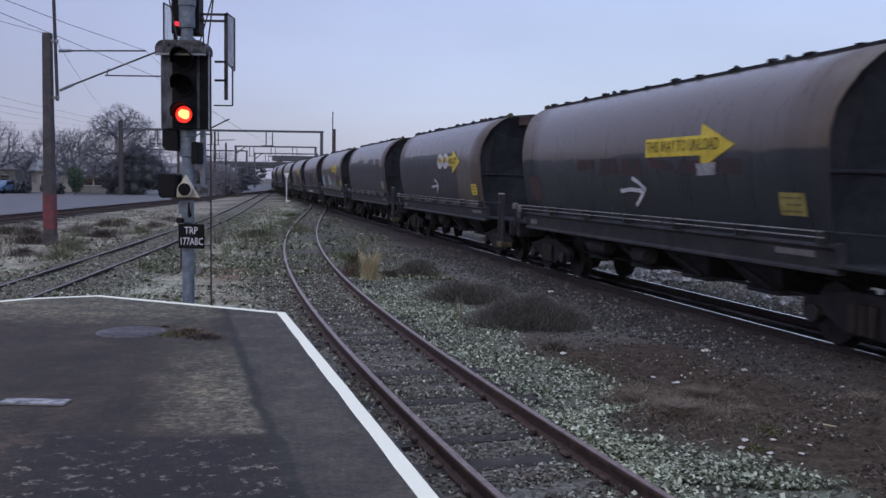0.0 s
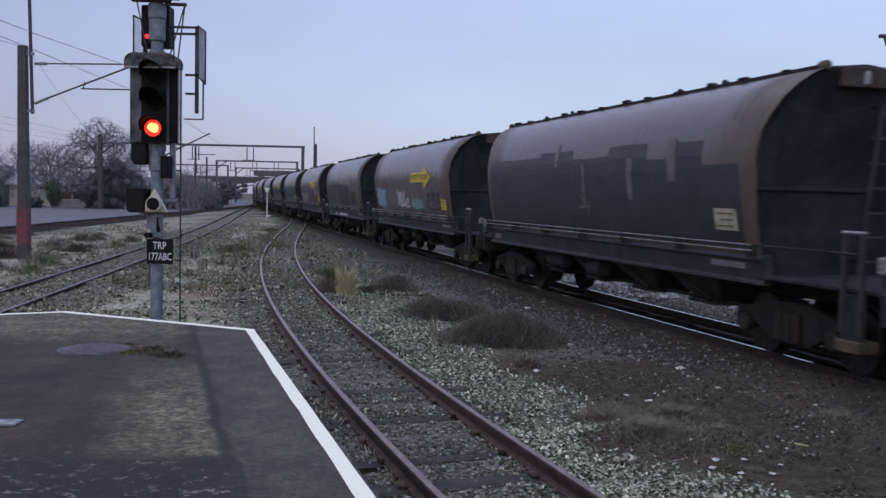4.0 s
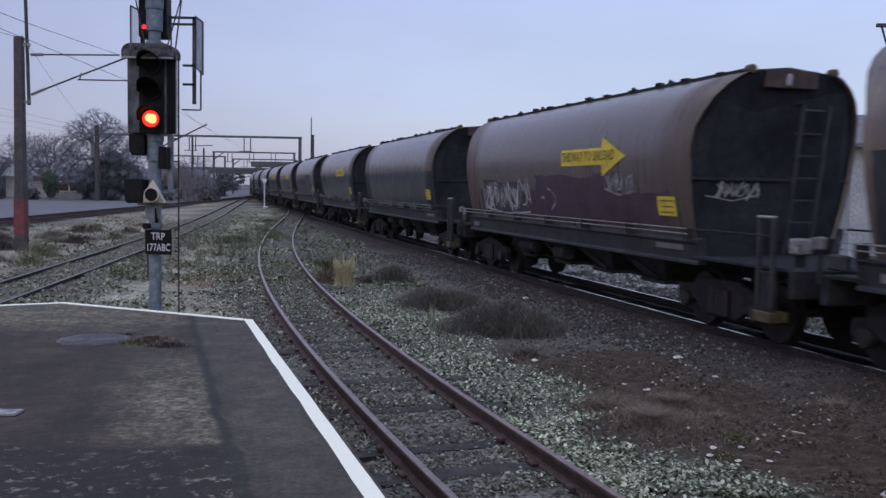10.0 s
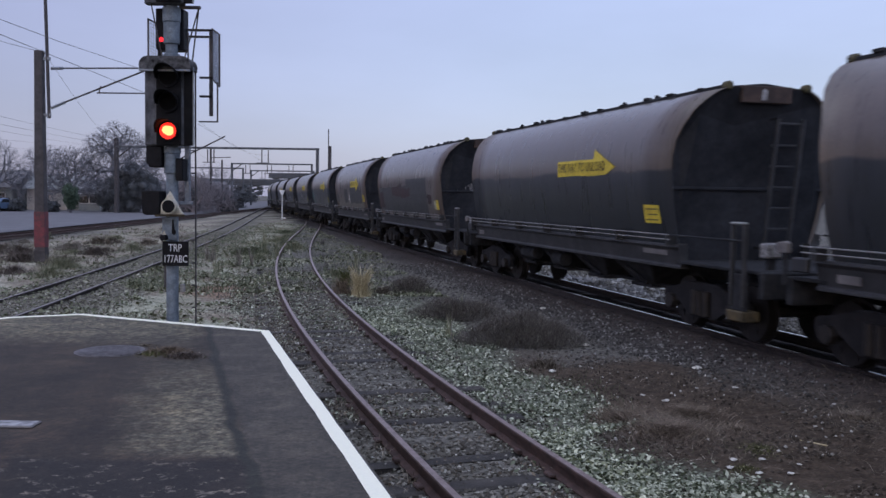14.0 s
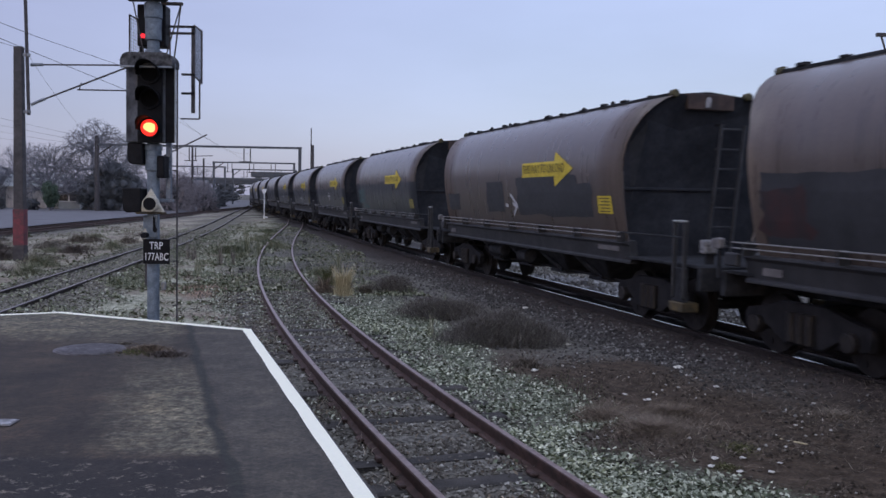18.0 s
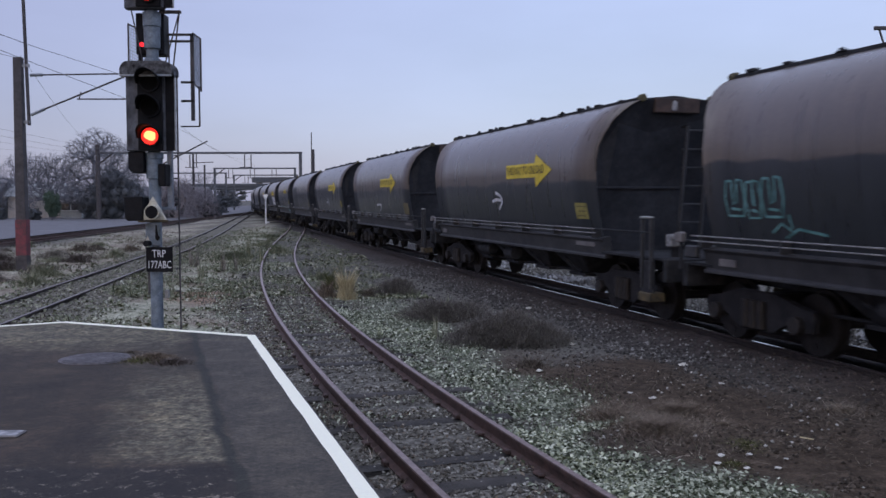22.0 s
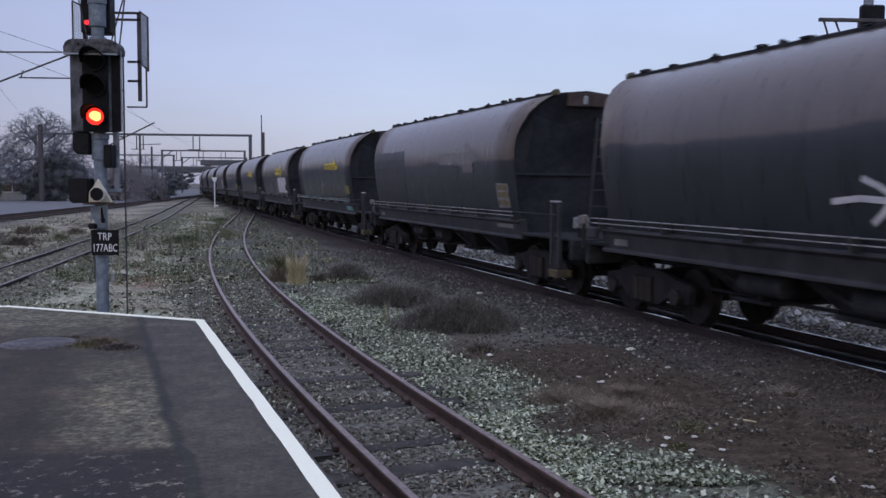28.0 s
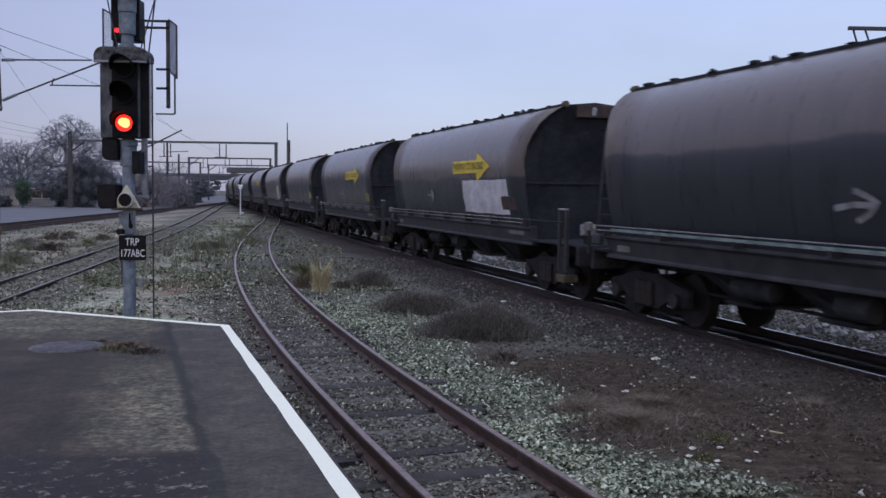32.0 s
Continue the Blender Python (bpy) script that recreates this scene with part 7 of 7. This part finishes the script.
for _a, _b, _s in (((-9.9, 28.55, 5.95), (-20.5, 100, 6.5), 0.9), ((-9.6, 28.55, 5.15), (-20.5, 100, 5.5), 0.05), ((-9.9, 28.55, 5.95), (-6.6, -25, 6.3), 0.8), ((-9.6, 28.55, 5.15), (-6.4, -25, 5.2), 0.05),
                  ((-12.9, 28.55, 6.5), (-37, 100, 7.6), 0.6),
                  ((-12.9, 28.55, 6.4), (-11.0, -25, 6.6), 0.8), ((-21.5, 20, 6.6), (-28, 100, 6.6), 0.7), ((-21.5, 20, 5.6), (-28, 100, 5.6), 0.05), ((-25.2, 20, 6.6), (-33, 100, 6.6), 0.7),
                  ((-45, 20, 8.4), (-50, 110, 8.0), 0.8), ((-45, 20, 7.4), (-50, 110, 7.2), 0.8), ((-20.5, 100, 6.4), (-28, 149, 6.3), 0.4), ((-28, 100, 6.4), (-33, 149, 6.3), 0.4), ((-33, 100, 6.4), (-40, 190, 6.3), 0.6)):
    wire("overhead_wire", sagging(_a, _b, _s), 0.0065, "thin dark overhead wire")

# white marker post by the line
_p = tagged(empty("marker_post", -15.5, 82.4, -0.2), "white trackside marker post with a small board", "marker post")
part("shaft", rod((0, 0, 0), (0, 0, 2.55), 0.055, 8), M_TEXTWHITE, _p)
part("board", prism([(-0.26, 2.72), (0.26, 2.72), (0.09, 2.30), (-0.09, 2.30)], "y", -0.07, 0.0), M_TEXTWHITE, _p)
part("foot_plate", box(-0.08, 0.30, -0.08, 0.08, 0.12, 0.24, 0.01), M_TEXTWHITE, _p)

# ---- signal ladder and store beyond the goods line ----
_s = tagged(empty("ladder_signal", 7.75, 15.0, -0.2), "dark signal post with a caged ladder beyond the train", "signal")
part("pole", rod((0.42, 0.3, 0), (0.42, 0.3, 5.6), 0.08, 12), M_GALV, _s)
part("signal_head", box(0.22, 0.62, 0.1, 0.25, 4.2, 5.3, 0.03), M_BLACK, _s)
part("head_foot", bevelled(prism(disc_outline(0.42, 0.3, 0.13, 12), "z", 3.95, 4.2), 0.01), M_BLACK, _s)
for _x0, _x1, _z0, _z1 in ((-0.30, -0.16, 0.3, 3.9), (-0.06, 0.10, 0.3, 4.9)):
    part("stile", rod((_x0, 0, _z0), (_x1, 0, _z1), 0.022, 6), M_MAST, _s)
part("top_rail", box(-0.58, 0.6, -0.03, 0.03, 4.98, 5.04, 0.006), M_MAST, _s)
for _a, _b in (((-0.50, 0, 5.0), (-0.18, 0, 4.05)), ((-0.30, 0, 5.0), (-0.14, 0, 4.6)), ((-0.14, 0, 4.6), (-0.18, 0, 4.05)), ((-0.18, 0, 4.05), (0.12, 0, 4.05)), ((0.1, 0, 4.9), (0.1, 0, 5.0))):
    part("cage_bar", rod(_a, _b, 0.018, 6), M_MAST, _s)
for _k in range(12):
    _f = _k / 12
    part("rung", rod((-0.29 + 0.13 * _f, 0, 0.6 + 3.3 * _f), (-0.05 + 0.14 * _f, 0, 0.6 + 3.3 * _f), 0.012, 6), M_MAST, _s)

M_CLAD = surface("pale_grey_cladding", (0.30, 0.32, 0.32), (0.46, 0.48, 0.47), 1.5, 0.7, 0, 0.1)
M_ROOF = surface("weathered_iron_roof", (0.10, 0.098, 0.10), (0.19, 0.185, 0.185), 1.0, 0.65, 0.1, 0.1)
M_PANE = surface("dark_window_glass", (0.02, 0.024, 0.03), (0.05, 0.055, 0.065), 1.0, 0.1, 0, 0.0)
# far evergreens: base colour lightened and blued in place of haze
M_HAZELEAF = island_material("hazed_evergreen_leaves", [(0, (0.098, 0.106, 0.114)), (1, (0.108, 0.116, 0.126))])
M_LEAFGREEN = island_material("garden_shrub_leaves", [(0, (0.070, 0.105, 0.075)), (1, (0.100, 0.140, 0.100))])
# reddish twigs with the haze painted in as a paler tone
M_HAZETWIG = island_material("hazed_reddish_twigs", [(0, (0.200, 0.180, 0.188)), (1, (0.27, 0.245, 0.252))])


def house(x, y, w, d, h, roof_h, rz, wall, roof, label):
    hs = tagged(empty("house", x, y, -0.2, rz), label, "house")
    body = part("wall", box(-w / 2, w / 2, -d / 2, d / 2, 0, h), wall, hs)
    part("roof", prism([(-d / 2 - 0.4, h), (0, h + roof_h), (d / 2 + 0.4, h), (d / 2 + 0.4, h - 0.12), (-d / 2 - 0.4, h - 0.12)], "x", -w / 2 - 0.4, w / 2 + 0.4), roof, hs)
    for k in range(max(2, int(w / 3))):
        cx = -w / 2 + w * (k + 0.5) / max(2, int(w / 3))
        win = new("window")
        win.parent = hs
        part("window_frame", box(cx - 0.6, cx + 0.6, -d / 2 - 0.05, -d / 2 + 0.02, 0.95, 2.15), M_WHITE, win)
        part("pane", box(cx - 0.52, cx + 0.52, -d / 2 - 0.07, -d / 2 - 0.052, 1.03, 2.07), M_PANE, win)
    return hs


house(24, 31, 19, 9, 3.9, 1.3, -18, M_CLAD, M_ROOF, "pale clad store shed behind the goods line")
house(-48.6, 113, 6.5, 7, 2.7, 1.6, 8, M_CREAMWALL, M_CLAD, "low pale weatherboard house with an iron roof")
house(-43.8, 110, 2.4, 3, 1.9, 0.6, 8, M_CLAD, M_ROOF, "small white garden shed beside the hedge")
house(-58, 114, 9, 8, 2.8, 2.2, 0, M_CLAD, M_GHOSTPALE, "grey house behind bare trees")
house(-55, 190, 14, 9, 3.0, 2.0, 4, M_CLAD, M_ROOF, "pale house near the road bridge")
house(-75, 160, 12, 9, 3.0, 2.4, 0, M_GHOST, M_ROOF, "grey house beside the road")


M_CARBLUE = surface("dusty_blue_car_paint", (0.10, 0.16, 0.26), (0.14, 0.21, 0.32), 2, 0.35, 0.1, 0.02)


def parked_car(x, y, rz, paint, label):
    car = tagged(empty("parked_car", x, y, -0.10, rz), label, "car")
    part("body", bevelled(prism([(-2.1, 0.28), (-2.15, 0.62), (-1.95, 0.82), (-1.0, 0.92), (1.6, 0.95), (2.05, 0.86), (2.12, 0.5), (2.08, 0.28)], "y", -0.82, 0.82), 0.06), paint, car)
    part("cabin", bevelled(prism([(-1.0, 0.92), (-0.35, 1.40), (1.05, 1.42), (1.65, 0.95)], "y", -0.72, 0.72), 0.06), paint, car)
    for sy in (-1, 1):
        part("side_window", prism([(-0.75, 0.98), (-0.28, 1.34), (0.95, 1.35), (1.35, 1.0)], "y", sy * 0.722, sy * 0.735), M_PANE, car)
        for wx in (-1.3, 1.3):
            part("wheel", bevelled(rod((wx, sy * 0.62, 0.31), (wx, sy * 0.83, 0.31), 0.31, 18), 0.03), M_BLACK, car)
    return car


parked_car(-49.6, 98.5, 92, M_CARBLUE, "dusty blue hatchback parked beside the road")


# ---- trees ----
def bare_tree(x, y, h, half, seed, label, tips=1500, low=0.28, tip_r=0.011, mat=None):
    """Winter tree: limbs fork again and again towards twig tips that fill an uneven dome."""
    r = np.random.RandomState(seed)
    root = tagged(empty("bare_tree", x, y, -0.2), label, "tree")
    p = r.normal(0, 1, (tips, 3))
    p /= np.linalg.norm(p, axis=1)[:, None]
    p[:, 2] = np.abs(p[:, 2]) ** 0.75 * 1.22 - 0.22
    lobes = 0.90 + 0.13 * vnoise(p[:, 0] * 3 + seed, p[:, 1] * 3 + p[:, 2] * 2, 1.0, seed)
    p *= (r.uniform(0.25, 1.0, tips) ** 0.4 * lobes)[:, None]
    p = np.stack([p[:, 0] * half, p[:, 1] * half, h * low + p[:, 2] * h * (1 - low)], 1)
    limbs, twigs = ([], []), ([], [])

    def tube(store, a, b, r0, r1, n):
        v, f = store
        d = Vector(b) - Vector(a)
        if d.length < 1e-4:
            return
        u = d.orthogonal().normalized()
        w = d.normalized().cross(u)
        k = len(v)
        for c, q in ((a, r0), (b, r1)):
            for i in range(n):
                t = 2 * math.pi * i / n
                e = u * math.cos(t) * q + w * math.sin(t) * q
                v.append((c[0] + e.x, c[1] + e.y, c[2] + e.z))
        for i in range(n):
            j = (i + 1) % n
            f.append((k + i, k + j, k + n + j, k + n + i))

    def thick(n):
        return tip_r * n ** 0.41

    def grow(a, pts, lev):
        n = len(pts)
        if n == 1:
            tube(twigs, a, pts[0], tip_r, tip_r * 0.5, 3)
            return
        k = 2 if n < 6 or lev == 0 else r.randint(2, 4)
        seeds = pts[r.choice(n, k, replace=False)]
        own = np.argmin(((pts[:, None] - seeds[None]) ** 2).sum(2), 1)
        for q in range(k):
            g = pts[own == q]
            if not len(g):
                continue
            c = g.mean(0)
            if len(g) == 1:
                grow(a, g, lev + 1)
                continue
            e = a + (c - a) * (0.34 if lev < 2 else 0.42)
            e = e + r.normal(0, 0.07, 3) * np.linalg.norm(e - a)
            e[2] += 0.04 * np.linalg.norm(e - a)
            m = (a + e) / 2 + r.normal(0, 0.05, 3) * np.linalg.norm(e - a)
            st, sides = (limbs, 6) if len(g) > 60 else (twigs, 3)
            tube(st, a, m, thick(len(g)) * 1.1, thick(len(g)), sides)
            tube(st, m, e, thick(len(g)), thick(len(g)) * 0.9, sides)
            grow(e, g, lev + 1)

    fork = np.array([0.0, 0.0, h * low * 0.55])
    tube(limbs, (0, 0, 0), fork, thick(tips) * 1.25, thick(tips), 8)
    grow(fork, p, 0)
    mesh_ob("trunk", *limbs, mat or M_HAZEBARK, root, smooth=True)
    mesh_ob("crown", *twigs, mat or M_HAZEBARK, root)
    return root


def leafy(name, x, y, w, d, h, n, mat, seed, label, cat="tree", size=0.22, base=0.0):
    """Evergreen mass: many small leaf clusters in an uneven outline over a stem."""
    r = np.random.RandomState(seed)
    root = tagged(empty(name, x, y, -0.2), label, cat)
    part("trunk", rod((0, 0, 0), (0, 0, h * 0.6), 0.06 * h ** 0.7, 8, 0.02 * h), M_HAZEBARK, root)
    m = 90 if n > 12000 else 36
    u = r.normal(0, 1, (m, 3))
    u *= (r.rand(m) ** 0.4 / np.linalg.norm(u, axis=1))[:, None]
    cr = r.uniform(0.10, 0.19, m)
    cx, cy = u[:, 0] * w * .42, u[:, 1] * d * .42
    cz = base + (h - base) * (0.42 + 0.44 * u[:, 2])
    k = r.randint(0, m, n)
    dv = r.normal(0, 1, (n, 3))
    dv /= np.linalg.norm(dv, axis=1)[:, None]
    rad = r.uniform(0.45, 1.10, n)
    px = cx[k] + dv[:, 0] * rad * cr[k] * w
    py = cy[k] + dv[:, 1] * rad * cr[k] * d
    pz = np.maximum(base + .05, cz[k] + dv[:, 2] * rad * cr[k] * (h - base))
    core = bmesh.new()
    for i in range(m):
        bmesh.ops.create_icosphere(core, subdivisions=1, radius=1.0, matrix=Matrix.LocRotScale((cx[i], cy[i], cz[i]), None, (cr[i] * w * .6, cr[i] * d * .6, cr[i] * (h - base) * .6)))
    co = np.array([v.co[:] for v in core.verts])
    bump = (vnoise(co[:, 0] + co[:, 2] * .7, co[:, 1] + co[:, 2] * .9, 0.45, seed + 1) - .5) * 0.30 + (vnoise(co[:, 0] + co[:, 2], co[:, 1] - co[:, 2], 0.16, seed + 2) - .5) * 0.12
    for v, q in zip(core.verts, bump):
        v.co += Vector((v.co.x, v.co.y, v.co.z - h * .4)).normalized() * float(q)
    part("inner_crown", core, mat, root, smooth=True)
    a, b = r.normal(0, 1, (n, 3)), r.normal(0, 1, (n, 3))
    c = np.stack([px, py, pz], 1)
    s = size * r.uniform(0.5, 1.2, (n, 1))
    v = np.stack([c - a * s * .5, c + b * s * .5, c + a * s * .5, c - b * s * .4], 1).reshape(-1, 3)
    mesh_ob("crown", v.tolist(), [(i, i + 1, i + 2, i + 3) for i in range(0, 4 * n, 4)], mat, root)
    return root


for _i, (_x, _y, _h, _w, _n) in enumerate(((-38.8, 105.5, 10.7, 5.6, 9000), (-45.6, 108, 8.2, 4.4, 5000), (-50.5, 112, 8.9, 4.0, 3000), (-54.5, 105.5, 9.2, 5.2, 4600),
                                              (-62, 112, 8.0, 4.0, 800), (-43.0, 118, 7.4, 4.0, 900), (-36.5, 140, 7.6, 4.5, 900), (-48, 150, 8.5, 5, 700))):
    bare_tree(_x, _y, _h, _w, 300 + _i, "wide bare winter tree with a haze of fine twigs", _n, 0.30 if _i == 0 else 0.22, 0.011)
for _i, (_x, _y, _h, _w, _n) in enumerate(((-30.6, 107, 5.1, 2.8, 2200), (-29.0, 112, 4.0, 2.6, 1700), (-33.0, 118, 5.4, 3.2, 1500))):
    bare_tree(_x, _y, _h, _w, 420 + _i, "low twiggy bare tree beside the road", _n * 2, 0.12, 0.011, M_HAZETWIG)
leafy("evergreen_tree", -36.4, 103, 6.8, 4.5, 6.3, 60000, M_HAZELEAF, 320, "dense dark grey-green evergreen mass under a bare tree", size=0.075)
leafy("evergreen_tree", -39.4, 104, 3.2, 3.0, 4.2, 20000, M_HAZELEAF, 325, "lower dark evergreen beside the larger one", size=0.10)
leafy("evergreen_tree", -31.8, 109, 3.2, 3.5, 3.8, 18000, M_HAZELEAF, 321, "dark evergreen bush behind the signal", size=0.10)
leafy("garden_shrub", -41.0, 97, 1.9, 2.2, 3.5, 9000, M_LEAFGREEN, 323, "rounded green garden shrub", "shrub", 0.10, 0.5)
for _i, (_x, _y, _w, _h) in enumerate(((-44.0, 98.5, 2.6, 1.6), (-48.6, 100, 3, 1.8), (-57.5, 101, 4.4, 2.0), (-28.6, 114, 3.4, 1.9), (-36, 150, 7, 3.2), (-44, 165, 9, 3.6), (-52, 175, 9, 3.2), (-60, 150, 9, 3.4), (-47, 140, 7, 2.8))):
    leafy("hedge", _x, _y, _w, 2.2, _h, 8000, M_HAZELEAF, 330 + _i, "dark clipped hedge along the road", "hedge", 0.12)

# ---- road, bridge and distance ----
M_ROAD = surface("grey_road_asphalt", (0.104, 0.103, 0.110), (0.152, 0.151, 0.160), 0.4, 0.85, 0, 0.2)
_v, _f = [], []
for _i in range(30):
    _y = -20 + _i * 12
    for _o in (-2.1, -24.7):
        _v.append((electric_x(_y) + _o, _y, -0.10))
    if _i:
        _f.append((2 * _i - 2, 2 * _i - 1, 2 * _i + 1, 2 * _i))
tagged(mesh_ob("road", _v, _f, M_ROAD), "grey asphalt road beside the railway", "road", kind="structure")
bridge = tagged(empty("road_bridge", -48, 285, -0.2), "long grey concrete road bridge over the railway", "bridge")
part("deck", box(-30, 60, -5, 5, 5.3, 6.4, 0.1), M_PORTAL, bridge)
part("parapet", box(-30, 60, -5.3, -5.0, 6.3, 7.2, 0.05), M_PORTAL, bridge)
for _x in (-29, -8, 14, 36):
    part("pier", box(_x - 0.9, _x + 0.9, -4, 4, 0, 5.3, 0.1), M_CONC, bridge)
part("upper_deck", box(-14, 60, 20, 26, 8.0, 9.8, 0.1), M_PORTAL, bridge)
for _x in (-12, 20, 50):
    part("upper_pier", box(_x - 0.8, _x + 0.8, 21, 25, 0, 8.0, 0.1), M_CONC, bridge)
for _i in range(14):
    leafy("distant_trees", -150 + _i * 17, 330 + (_i % 3) * 25, 18, 8, 6 + (_i * 7 % 5), 700, M_HAZELEAF, 360 + _i, "distant line of dark trees", "trees", 0.8)


# ---- motion of the train ----
def travelled(t):
    """Metres gone since the start, at an almost steady speed."""
    ks = [(0, 6.725), (8, 6.685), (24, 6.675), (32, 6.79)]
    d = 0.0
    for (a, va), (b, vb) in zip(ks, ks[1:]):
        if t <= a:
            break
        e = min(t, b)
        ve = va + (vb - va) * (e - a) / (b - a)
        d += (va + ve) / 2 * (e - a)
    return d


def wagon_pose(k, t):
    s = 46.86 + PITCH * k - travelled(t)
    fx, fy, _ = main_at(s - 5.5)
    rx, ry, _ = main_at(s + 4.6)
    h = math.degrees(math.atan2(-(rx - fx), ry - fy))
    t2 = 5.5 / 10.1
    return pose(fx + (rx - fx) * t2, fy + (ry - fy) * t2, 0, 0, 0, h)


def motions():
    for k, w in WAGONS.items():
        walk(w, [(float(t), wagon_pose(k, t)) for t in range(33)])
    turns = [(i / 15, math.degrees(travelled(i / 15) / 0.42)) for i in range(481)]
    done = {}
    for k, w in WAGONS.items():
        for bogie in w.children:
            for ws in bogie.children:
                if ws.name.startswith("wheelset"):
                    y = ws.matrix_basis.translation.y
                    key_rows = done.setdefault(round(y, 2), [(t, Matrix.Translation((0, y, 0.42)) @ Matrix.Rotation(radians(a), 4, "X")) for t, a in turns])
                    walk(ws, key_rows)


motions()
